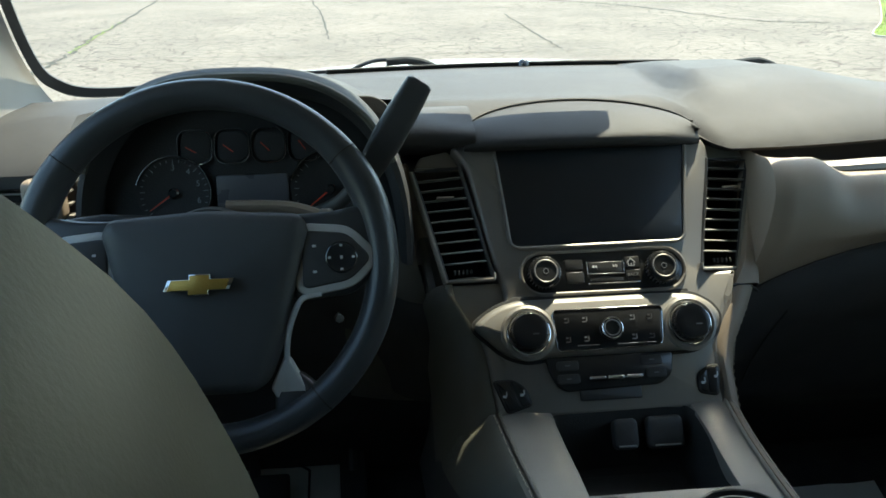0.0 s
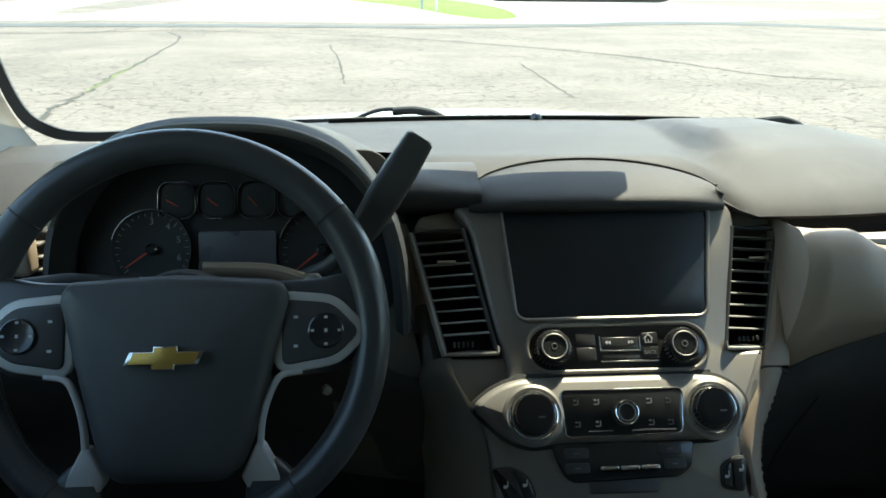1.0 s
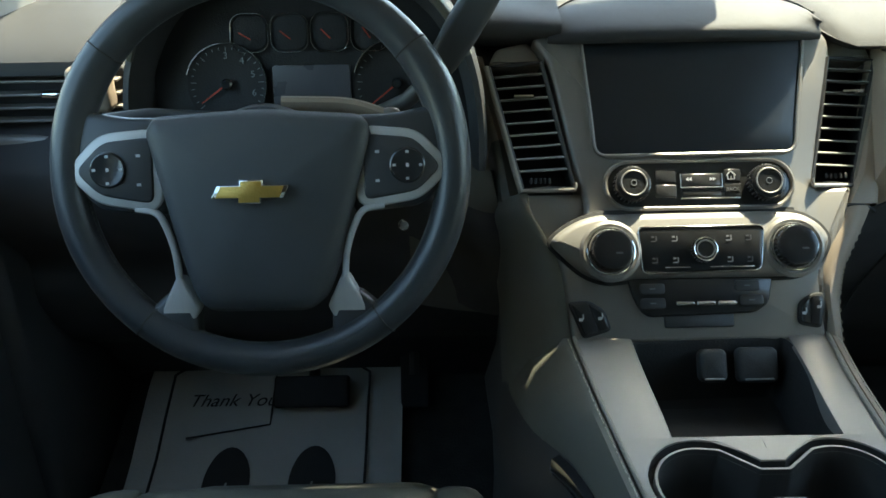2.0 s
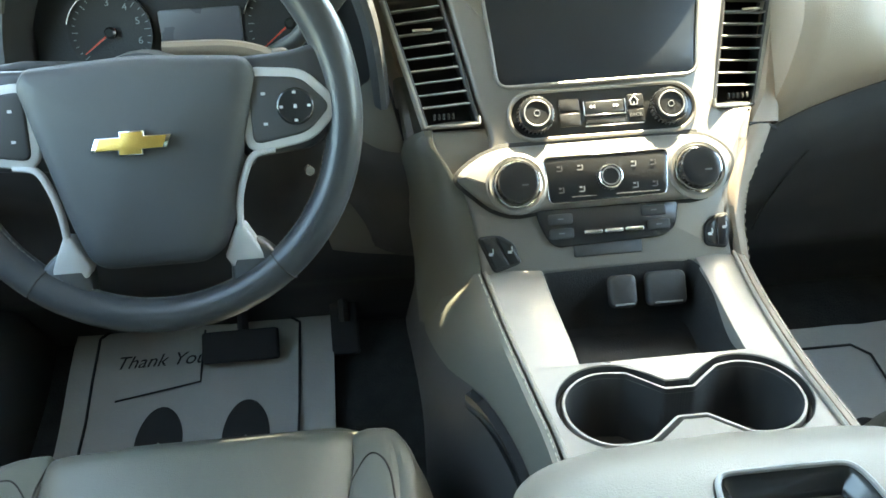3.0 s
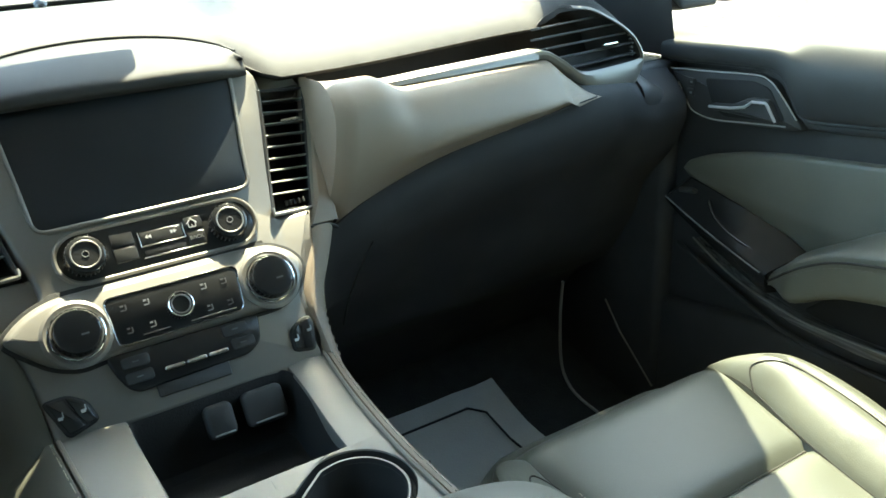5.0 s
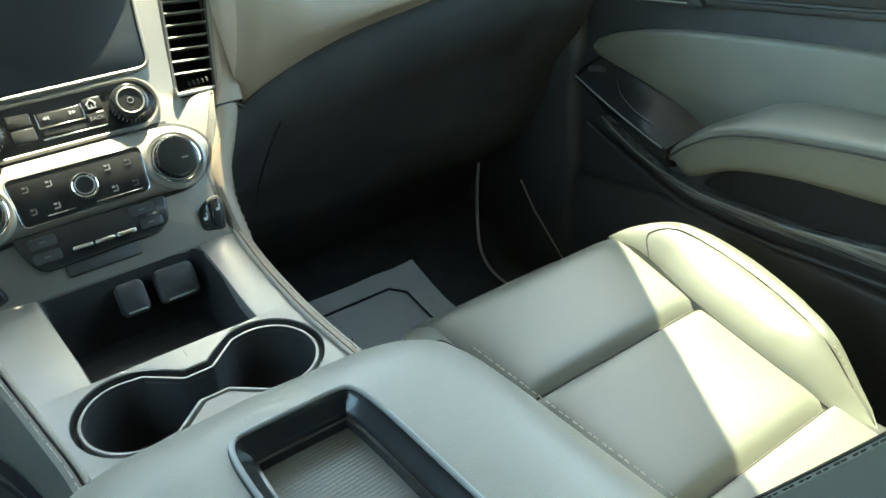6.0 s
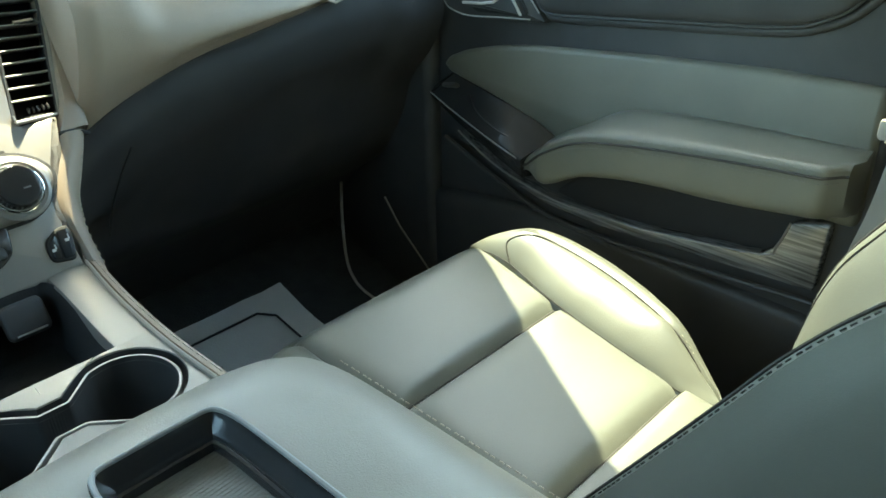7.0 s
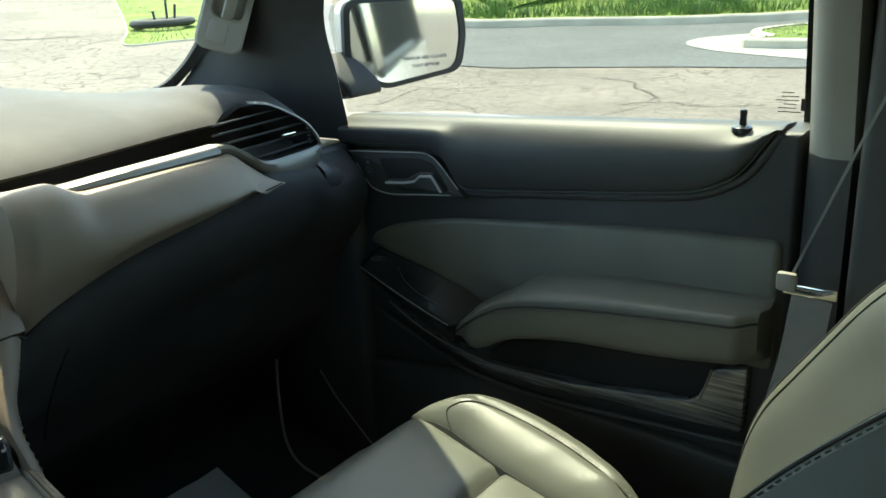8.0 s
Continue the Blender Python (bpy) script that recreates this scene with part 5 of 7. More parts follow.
        part("seam", tube(seam, 0.0010, seg=5), M_SEAM, b)
        part("seam", tube(spline([rows[k][1] + Vector((0, 0, -0.001)) for k in range(0, 43, 3)], 3), 0.0013, seg=5), M_SEAM, b)
        stitches([p + Vector((s * 0.004, 0, 0.0002)) for p in seam[40:]], b, step=0.005, length=0.003, r=0.00045)
    part("base", rbox((cx, front - 0.27, 0.72), (0.34, 0.44, 0.22), 0.03), M_DARK, t, "black plastic seat base")
    # backrest, reclined
    lean = radians(recline)
    foot = Vector((cx, front + foot_y, 0.83))
    ay, az = Vector((0, -math.sin(lean), math.cos(lean))), Vector((0, math.cos(lean), math.sin(lean)))

    def B(x, h, d):
        return foot + Vector((x, 0, 0)) + ay * h + az * d
    top = widths[-1][0]
    rows = []
    n = 60
    for j in range(n + 1):
        h = lerp(-0.06, top, 1 - (1 - j / n) ** 1.7)
        w = along(widths, h)
        end = smoothstep(top - 0.16, top, h)
        row = []
        for i in range(61):
            u = -1 + 2 * i / 60
            bol = near if u * o < 0 else far
            roll = bol * smoothstep(0.42, 0.86, abs(u)) * (1 - 0.75 * smoothstep(top - 0.29, top, h)) * smoothstep(-0.06, 0.06 if u * o < 0 else 0.2, h) - 0.007 * math.exp(-((abs(u) - 0.50) / 0.03) ** 2) * (1 - end)
            d = roll - 0.035 * smoothstep(0.90, 1.0, abs(u)) ** 2 - 0.015 * end ** 4
            row.append(B(w * u, h, d))
        back = [B(w * x, h, -thickness * (1 - 0.5 * end)) for x in (1.0, 0.9, 0.4, -0.4, -0.9, -1.0)]
        rows.append(row + back)
    part("backrest", rows_mesh([r[3:58] for r in rows]), M_SEAT, t, "reclined leather backrest")
    part("back_shell", rows_mesh([r[57:] + r[:4] for r in rows]), M_BACK, t, "dark olive leather back and sides")
    for k in (6, 54):
        part("seam", tube(spline([r[k] + az * 0.0003 for r in rows[8:-10:3]], 4), 0.0009, seg=5), M_SEAM, t)
    for k, q in ((3, 2), (57, 58)) if sewn else ():
        edge = spline([r[k] + az * 0.0006 for r in rows[6:-8:3]], 4)
        part("piping", tube(edge, 0.0013, seg=6), M_SEAM, t)
        stitches([r[q].lerp(r[k], 0.2) + az * 0.0006 + Vector((0, 0, 0.0005)) for r in rows[6:-8]], t, step=0.006, length=0.0038, r=0.0006, mat=M_SEAM, lift=(0, 0, 0))
    return t


seat(0.428, 0.866, "tan leather front seat with dark seams beside the console", 1, 32, -0.450,
     [(-0.06, 0.20), (0.10, 0.218), (0.30, 0.214), (0.48, 0.17), (0.56, 0.14), (0.60, 0.10), (0.615, 0.02)], 0.078, 0.082, 0.10)
seat(-0.428, 0.915, "tan leather driver's seat facing the steering wheel", -1, 19, -0.468,
     [(-0.06, 0.20), (0.10, 0.225), (0.30, 0.215), (0.45, 0.180), (0.55, 0.152), (0.60, 0.146), (0.635, 0.140), (0.655, 0.132), (0.668, 0.124), (0.680, 0.112), (0.690, 0.095), (0.696, 0.065), (0.698, 0.02)], 0.046, 0.050, 0.10, False)


# ---- passenger door ----
def door_sheet(poly, x0, x1, bevel=0.008):
    """A panel over a polygon of y and z, from x0 (outside) in to x1."""
    m = Matrix(((0, 0, -1, 0), (1, 0, 0, 0), (0, 1, 0, 0), (0, 0, 0, 1)))
    return moved(plate(poly, -x0, -x1, bevel), m)


PAD_LOW = [(0.449, 1.277), (0.467, 1.250), (0.484, 1.224), (0.502, 1.206), (0.537, 1.188), (0.570, 1.181), (0.669, 1.169), (0.825, 1.153), (0.890, 1.147), (0.915, 1.152), (0.945, 1.196), (0.975, 1.204), (1.16, 1.196)]


def car_door():
    t = thing("passenger_door", (0.85, 0.8, 0.55), "closed passenger door with dark upper panel and tan armrest", "car door")
    body = [(0.425, 0.56), (1.20, 0.56), (1.20, 1.15), (1.165, 1.235), (0.425, 1.266)]
    part("inner_panel", door_sheet(body, 0.90, 0.825, 0.012), M_DARK, t, "black door panel")
    # upper pad with a rolled sill; its rear end sweeps up to the glass
    rows, hem = [], []
    for i in range(111):
        y = 0.4495 + 0.7105 * (i / 110) ** 1.25
        sill = 1.270 - 0.044 * (y - 0.43)
        low = min(along(PAD_LOW, y), sill - 0.002)
        k = min((sill - low) / 0.06, 1) ** 0.5
        prof = [(0.885, sill - 0.002), (0.845, sill + 0.002), (0.825 - 0.003 * k, sill - 0.010 * k), (0.825 - 0.019 * k, lerp(sill, low, 0.35)), (0.825 - 0.022 * k, lerp(sill, low, 0.65)), (0.825 - 0.019 * k, lerp(low, sill, 0.08)), (0.825 - 0.010 * k, low), (0.827, low - 0.004)]
        rows.append([(p.x, y, p.y) for p in spline(prof, 3)])
        hem.append(Vector((0.824 - 0.012 * k, y, low)))
    rows.insert(0, [(0.86, y - 0.002, z - 0.004) for x, y, z in rows[0]])
    pad = part("upper_pad", rows_mesh(rows), M_DARK, t, "dark padded sill")
    part("piping", tube(hem[3:], 0.0022, seg=8), M_DARK, pad)
    swell = [p + Vector((0.010, 0, -0.007)) + Vector((0, -0.006, 0.003)) * smoothstep(0.60, 0.48, p.y) for p in hem[3:88]]
    part("rolled_edge", tube(swell, 0.0065, seg=10), M_DARK, pad, "dark rolled edge below the piping")
    stitches([p + Vector((-0.004, 0.0065, 0.001)) for p in hem[4:20]], pad, step=0.006, length=0.004, r=0.0009, mat=M_RUBBER, lift=(-0.001, 0, 0.0005))
    # tan insert
    ins = round_poly([(0.437, 1.133), (0.566, 1.129), (0.735, 1.115), (0.934, 1.093), (1.000, 1.081), (1.065, 1.063), (1.102, 1.046), (1.112, 1.033), (1.098, 1.021), (0.997, 0.999), (0.907, 0.975), (0.870, 0.955), (0.437, 0.960)], 0.014, 5)
    part("insert", door_sheet(ins, 0.84, 0.813, 0.008), M_INSERT, t, "padded tan-grey insert")
    # armrest
    rows = []
    for i in range(61):
        y = 0.445 + 0.463 * i / 60
        top = along([(0.445, 1.062), (0.62, 1.054), (0.755, 1.037), (0.822, 1.000), (0.875, 0.968), (0.908, 0.940)], y)
        edge = along([(0.445, 1.046), (0.576, 1.034), (0.70, 1.019), (0.794, 1.000), (0.848, 0.973), (0.895, 0.936), (0.908, 0.926)], y) - 0.004
        bot = along([(0.445, 0.984), (0.576, 0.966), (0.70, 0.956), (0.785, 0.940), (0.820, 0.926), (0.860, 0.906), (0.908, 0.912)], y)
        out = lerp(0.752, 0.775, smoothstep(0.86, 0.908, y)) + 0.02 * smoothstep(0.47, 0.445, y)
        prof = [(0.83, top - 0.012), (0.812, top), (lerp(0.812, out, 0.6), lerp(top, edge, 0.35)), (out + 0.004, edge + 0.012), (out, edge), (out + 0.002, lerp(edge, bot, 0.6)), (out + 0.012, bot + 0.004), (0.80, bot), (0.84, bot + 0.005)]
        rows.append([(p.x, y, p.y) for p in spline(prof, 3)])
    rows.insert(0, [(lerp(x, 0.83, 0.35), y - 0.006, z) for x, y, z in rows[0]])
    rows.insert(0, [(0.835, y, z) for x, y, z in rows[0]])
    arm = part("armrest", rows_mesh(rows, caps=False), M_INSERT, t, "padded tan-grey armrest")
    edge = [(r[12][0] - 0.001, r[12][1], r[12][2]) for r in rows[2:]]
    part("piping", tube(edge, 0.0018, seg=6), M_SEAM, arm)
    for dx, dz in ((-0.0012, -0.007), (0.0028, 0.007)):
        stitches([(x + dx, y, z + dz) for x, y, z in edge], arm, step=0.0062, r=0.00055, lift=(-0.0008, 0, 0.0004), mat=M_WEB)
    # switch plate: a sloping gloss shelf between the insert and the armrest's nose
    rows = []
    for i in range(33):
        f = i / 32
        back = Vector((0.818, lerp(0.876, 1.106, f), lerp(0.968, 1.022, f ** 0.85)))
        edge = Vector((lerp(0.763, 0.792, f ** 1.6), lerp(0.906, 1.132, f), lerp(0.936, 0.994, f)))
        drop = lerp(0.030, 0.012, f)
        end = 1 - 0.55 * smoothstep(0.93, 1.0, f) ** 2
        sec = [back + Vector((0.018, 0, 0)), back, back.lerp(edge, 0.06) + Vector((0, 0, -0.001)), back.lerp(edge, 0.93), edge + Vector((0.001, 0, -0.0015)), edge + Vector((0.001, 0, -0.006)), edge + Vector((0.006, 0, -drop)), edge + Vector((0.03, 0, -drop - 0.006)), Vector((0.836, edge.y, edge.z - drop - 0.006))]
        c = Vector((0.836, back.y, back.z - 0.01))
        rows.append([c + (q - c) * end for q in sec])
    sw = part("switch_plate", rows_mesh(rows, ring=True, caps=True), M_GLOSS, t, "glossy black switch plate")
    # Pale line along the plate's front edge.
    part("plate_edge", tube([Vector(r[4]) + Vector((-0.001, 0, 0.0005)) for r in rows[1:31]], 0.0012, seg=6), M_LIT_SLAT_TRIM, sw, "thin pale front edge")
    m = Matrix.Translation((0.803, 1.085, 1.0045)) @ Matrix.Rotation(radians(-12), 4, 'X') @ Matrix.Rotation(radians(28), 4, 'Y')
    key = part("window_switch", rbox((0, 0, 0), (0.014, 0.030, 0.008), 0.003, 2, m=m), M_DARK, sw)
    part("switch_mark", rbox((0, -0.004, 0.0042), (0.004, 0.003, 0.0006), 0, m=m), M_WHITETXT, key)
    lip = [(0.806, 1.045, 0.9965), (0.790, 1.020, 0.981), (0.782, 0.985, 0.968), (0.783, 0.945, 0.957), (0.796, 0.915, 0.957)]
    part("pull_lip", tube(spline(lip, 5), 0.0022, seg=8), M_GLOSS, sw, "raised edge of the finger recess")
    # map pocket, a flat black sheet for its shade, with the streaked trim under it
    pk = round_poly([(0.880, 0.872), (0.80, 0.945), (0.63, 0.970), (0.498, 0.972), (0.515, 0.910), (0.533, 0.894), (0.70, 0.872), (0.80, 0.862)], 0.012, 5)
    part("pocket", door_sheet(pk, 0.83, 0.822, 0.002), M_RUBBER, t, "flat black sheet for the pocket's shade")
    tr = [(1.071, 0.929), (0.987, 0.889), (0.890, 0.868), (0.836, 0.865), (0.73, 0.868), (0.692, 0.872), (0.541, 0.893), (0.521, 0.912), (0.509, 0.949), (0.462, 0.963), (0.466, 0.866), (0.645, 0.857), (0.782, 0.848), (0.84, 0.850), (0.889, 0.853), (0.941, 0.866), (1.07, 0.915)]
    part("streaked_trim", door_sheet(round_poly(tr, 0.006, 3), 0.83, 0.806, 0.003), M_WOOD, t, "glossy streaked dark trim")
    part("trim_edge", tube(spline([(0.8055, y, z) for y, z in tr[0:9]], 6), 0.0016, seg=6), M_SILVER, t, "thin bright trim edge")
    lip = spline([(0.807, 1.10, 0.912), (0.806, 0.98, 0.866), (0.805, 0.88, 0.838), (0.804, 0.76, 0.834), (0.804, 0.60, 0.844), (0.806, 0.44, 0.854)], 8)
    part("trim_line", tube([(x - 0.002, y, z) for x, y, z in lip], 0.004, seg=8), M_DARK, t)
    # handle
    o = round_poly([(1.138, 1.186), (1.079, 1.190), (0.978, 1.197), (0.954, 1.190), (0.900, 1.133), (0.920, 1.130), (1.047, 1.120), (1.092, 1.126), (1.116, 1.158)], 0.008, 5)
    b = part("handle_bezel", door_sheet(o, 0.84, 0.806, 0.003), M_DARK, t, "black handle bezel")
    # Chrome outline in a pale tone that stands in for its reflections.
    for line in ([(1.136, 1.1865), (1.079, 1.190), (0.985, 1.1965), (0.962, 1.193), (0.944, 1.180), (0.912, 1.146)], [(1.120, 1.168), (1.110, 1.154), (1.098, 1.137), (1.085, 1.1275), (1.050, 1.1225), (0.985, 1.129), (0.928, 1.1345)]):
        part("bright_edge", tube(spline([(0.8055, y, z) for y, z in line], 6), 0.0011, seg=6), M_ARM, b, "thin bright edge")
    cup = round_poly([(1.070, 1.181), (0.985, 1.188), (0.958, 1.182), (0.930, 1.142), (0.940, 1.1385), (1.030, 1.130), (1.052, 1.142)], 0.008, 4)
    # Flat black sheet that paints the shade of the hollow behind the lever.
    part("handle_recess_shade", door_sheet(cup, 0.84, 0.8045, 0.001), M_RUBBER, b)
    lever = [(1.050, 1.1435), (1.014, 1.147), (0.990, 1.152), (0.982, 1.158), (0.978, 1.1615), (0.956, 1.1635), (0.952, 1.160), (0.938, 1.1405)]
    h = part("handle", door_sheet(round_poly([(1.050, 1.148), (1.012, 1.152), (0.984, 1.166), (0.954, 1.168), (0.934, 1.139), (0.99, 1.139), (1.045, 1.139)], 0.003, 3), 0.806, 0.797, 0.002), M_DARK, t, "black lever with a bright edge")
    # The window's glint on the lever is put into this tube's pale colour.
    part("handle_edge_glint", tube([(0.7955, y, z) for y, z in lever], 0.0022, seg=8), M_ARM, h, "lever edge, window glint painted in")
    for z in (1.172, 1.156):
        part("lock_button", rbox((0.8045, 1.094, z), (0.004, 0.014, 0.012), 0.002, 2), M_DARK, b)
        part("lock_mark", rbox((0.8020, 1.092, z), (0.0006, 0.004, 0.003), 0), M_GREYTXT, b)
    # lock pin on the sill
    part("lock_pin", moved(lathe([(0.0135, -0.006), (0.013, 0.0), (0.009, 0.002), (0.0045, 0.003), (0.004, 0.014), (0.0048, 0.016), (0.004, 0.021), (0.001, 0.022)], 20), Matrix.Translation((0.836, 0.499, 1.266))), M_GLOSS, t, "black lock pin")
    # lower map bin
    part("lower_bin", door_sheet(round_poly([(0.45, 0.60), (1.15, 0.60), (1.15, 0.80), (0.95, 0.83), (0.45, 0.82)], 0.03, 4), 0.84, 0.81, 0.01), M_DARK, t)


car_door()


def seat_belt_buckle():
    t = thing("seat_belt_buckle", (0.205, 0.385, 0.93), "black seat belt buckle between console and seat", "buckle")
    m = Matrix.Translation((0.205, 0.388, 0.955)) @ Matrix.Rotation(radians(-20), 4, 'X')
    part("body", rbox((0, 0, 0), (0.026, 0.034, 0.070), 0.008, 3, m=m), M_DARK, t)
    part("button", rbox((0, 0, 0.034), (0.016, 0.024, 0.006), 0.002, 2, m=m), M_GLOSS, t)


seat_belt_buckle()


def seat_belt():
    t = thing("seat_belt", (0.74, 0.40, 0.9), "grey seat belt hanging with its latch plate by the pillar", "seat belt")
    pts = [Vector(p) for p in ((0.755, 0.295, 1.42), (0.745, 0.340, 1.30), (0.738, 0.372, 1.21), (0.734, 0.402, 1.125))]
    def strap(P, w, dirv):
        rows = []
        for p in P:
            rows.append([p + dirv * (w * a) + Vector((d, 0, 0)) for a, d in ((-0.5, 0), (0.5, 0), (0.5, -0.0015), (-0.5, -0.0015))])
        return rows_mesh(rows, ring=True, caps=True)
    part("upper_strap", strap(spline(pts, 6), 0.0035, Vector((0.3, 0.95, 0))), M_BACK, t)
    part("lower_strap", strap(spline([Vector(p) for p in ((0.730, 0.378, 1.105), (0.727, 0.385, 1.03), (0.735, 0.40, 0.95), (0.75, 0.42, 0.80))], 6), 0.046, Vector((0.2, 0.97, 0))), M_WEB, t, "grey webbing")
    part("latch_plate", rbox((0, 0, 0), (0.004, 0.056, 0.012), 0.0015, 2, m=Matrix.Translation((0.728, 0.380, 1.112))), M_CHROME, t, "metal latch plate")
    part("latch_cover", rbox((0, 0, 0), (0.010, 0.022, 0.022), 0.004, 2, m=Matrix.Translation((0.727, 0.405, 1.120))), M_PILLAR, t)


seat_belt()


# ---- shell: pillars, roof, glass, floor ----
def shell():
    def pillar(name, pts_front, pts_back, mat, depth, label):
        rows = []
        for a, b in zip(spline(pts_front, 6), spline(pts_back, 6)):
            m = (a + b) / 2 + Vector(depth)
            rows.append([a, a.lerp(m, 0.55), m, b.lerp(m, 0.55), b, b - Vector(depth) * 2, a - Vector((depth[0] * 4.5, depth[1] * 1.5, 0))])
        ob = part(name, rows_mesh(rows, ring=True, caps=True), mat)
        return tagged(ob, label, "pillar", kind="structure")
    # Right pillar in the dark dash plastic, left pillar in the light grey trim.
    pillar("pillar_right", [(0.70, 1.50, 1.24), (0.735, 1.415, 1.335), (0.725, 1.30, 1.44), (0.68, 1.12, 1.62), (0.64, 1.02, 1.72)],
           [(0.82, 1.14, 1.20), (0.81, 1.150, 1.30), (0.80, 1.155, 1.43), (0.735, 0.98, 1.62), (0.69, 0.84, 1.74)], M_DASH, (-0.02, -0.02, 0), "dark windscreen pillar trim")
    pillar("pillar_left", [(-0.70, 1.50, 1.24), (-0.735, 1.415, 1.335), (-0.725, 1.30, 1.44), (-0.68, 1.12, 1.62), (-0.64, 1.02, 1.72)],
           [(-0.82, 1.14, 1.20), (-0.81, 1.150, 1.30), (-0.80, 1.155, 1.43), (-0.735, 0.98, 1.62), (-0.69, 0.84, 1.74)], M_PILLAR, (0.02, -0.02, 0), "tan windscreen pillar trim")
    for s, nm in ((1, "right"), (-1, "left")):
        # middle pillar: light above the belt, dark below
        for z0, z1, mat, lab in ((1.244, 1.76, M_PILLAR, "light grey upper pillar trim"), (0.55, 1.244, M_DARK, "dark lower pillar trim")):
            rows = []
            for z in (z0, z0 + 0.01, lerp(z0, z1, 0.5), z1):
                x = 0.83 - 0.22 * max(z - 1.25, 0)
                rows.append([(s * (x + 0.05), 0.425, z), (s * (x - 0.005), 0.418, z), (s * (x - 0.026), 0.400, z), (s * (x - 0.030), 0.388, z), (s * (x - 0.030), 0.366, z), (s * (x - 0.004), 0.360, z), (s * (x + 0.05), 0.357, z)])
            tagged(part("pillar_mid_" + nm, rows_mesh(rows, ring=True, caps=True), mat), lab, "pillar", kind="structure")
        tagged(part("pillar_mid_rear_" + nm, rbox((s * 0.815, 0.298, 1.16), (0.10, 0.112, 1.20), 0.012), M_DARK), "dark rear half of the middle pillar", "pillar", kind="structure")
        # roof rail over the doors
        pts = [(s * 0.65, 0.80, 1.745), (s * 0.655, 0.4, 1.765), (s * 0.655, -0.6, 1.77), (s * 0.65, -1.4, 1.75)]
        tagged(part("roof_rail_" + nm, tube(pts, 0.05, seg=10), M_PILLAR), "light roof rail trim", "roof rail", kind="structure")
        # rear side wall and glass
        part_ob = part("side_wall_" + nm, rbox((s * 0.87, -0.60, 0.90), (0.08, 1.66, 0.72), 0.02), M_DARK)
        tagged(part_ob, "dark rear side panel", "wall", kind="structure")
    # driver's door, closed
    drv = thing("driver_door", (-0.85, 0.8, 0.55), "closed driver's door, dark panel", "car door")
    part("inner_panel", rbox((-0.86, 0.81, 0.90), (0.08, 0.78, 0.70), 0.02), M_DARK, drv)
    part("sill", rbox((-0.85, 0.81, 1.245), (0.08, 0.76, 0.03), 0.012), M_DASH, drv)
    # headliner and rear
    rows = []
    for i in range(17):
        y = 1.205 - 2.605 * (i / 16) ** 1.3
        # Unseen front edge hangs low, further forward on the right, to block sun.
        rows.append([(x, y + (0.046 * smoothstep(-0.16, 0.04, x) if i == 0 else 0), 1.80 - 0.05 * (x / 0.7) ** 2 - 0.205 * smoothstep(0.82, 1.235, y)) for x in [-0.70 + 1.40 * k / 16 for k in range(17)]])
    top = thick(rows, (0, 0, 0.05))
    tagged(part("ceiling", top, M_HEADLINER), "light grey headliner, front edge set to block sun", "headliner", kind="structure")
    tagged(part("rear_wall", rbox((0, -1.42, 0.90), (1.7, 0.06, 0.72), 0.02), M_DARK), "dark rear panel", "wall", kind="structure")
    # floor and toe board
    rows = []
    for x in [-0.86 + 1.72 * i / 24 for i in range(25)]:
        prof = [(-1.40, 0.575), (0.5, 0.575), (1.10, 0.578), (1.25, 0.585), (1.45, 0.655), (1.60, 0.80), (1.66, 1.24)]
        rows.append([(x, p.x, p.y) for p in spline(prof, 4)])
    tagged(part("floor", rows_mesh(rows), M_CARPET), "dark carpeted car floor", "floor", kind="structure")
    for s in (-1, 1):
        tagged(part("kick_panel", rbox((s * 0.83, 1.30, 0.86), (0.06, 0.34, 0.64), 0.02), M_DARK), "dark kick panel", "panel", kind="structure")
    tagged(part("kick_trim", tube(spline([(0.70, 1.261, 0.813), (0.70, 1.267, 0.740), (0.70, 1.264, 0.655), (0.70, 1.246, 0.617), (0.70, 1.212, 0.600), (0.70, 1.150, 0.594)], 6), 0.003, seg=6), M_PILLAR), "thin bright trim line", "trim", kind="structure")
    tagged(part("sill_trim", tube([(0.796, 1.255, 0.752), (0.796, 1.216, 0.703), (0.796, 1.131, 0.628)], 0.002, seg=6), M_PILLAR), "thin grey trim line", "trim", kind="structure")
    h = thing("grab_handle", (0.70, 1.24, 1.38), "light grey grab handle on the windscreen pillar", "handle")
    across = Vector((0.778, -0.626, 0.0)).normalized()
    up = (across * 0.36 + Vector((0, 0, 0.93))).normalized()
    across = (across - up * across.dot(up)).normalized()
    hm = Matrix.Translation((0.70, 1.268, 1.430)) @ Matrix((across, up, across.cross(up))).transposed().to_4x4()
    outer, hollow = rrect(0.074, 0.150, 0.017, 6), rrect(0.046, 0.085, 0.010, 6, 0.004, 0.022)
    part("base", moved(plate(rrect(0.070, 0.146, 0.015, 6), -0.06, 0.003, 0.002), hm), M_PILLAR, h)
    part("surround", moved(frame_plate(outer, hollow, -0.02, 0.014, 0.004), hm), M_PILLAR, h, "rounded grey surround")
    part("grip", moved(tube(spline([(0.004, -0.018, 0.010), (0.004, -0.006, 0.017), (0.004, 0.03, 0.019), (0.004, 0.066, 0.014)], 5), 0.011, seg=10, flat=0.6), hm), M_PILLAR, h, "grey grip bar")
    tab = rrect(0.030, 0.034, 0.004, 4, -0.006, -0.045)
    part("cover", moved(plate(tab, 0.010, 0.0152, 0.001), hm), M_PILLAR, h, "small screw cover")
    # windscreen
    rows = []
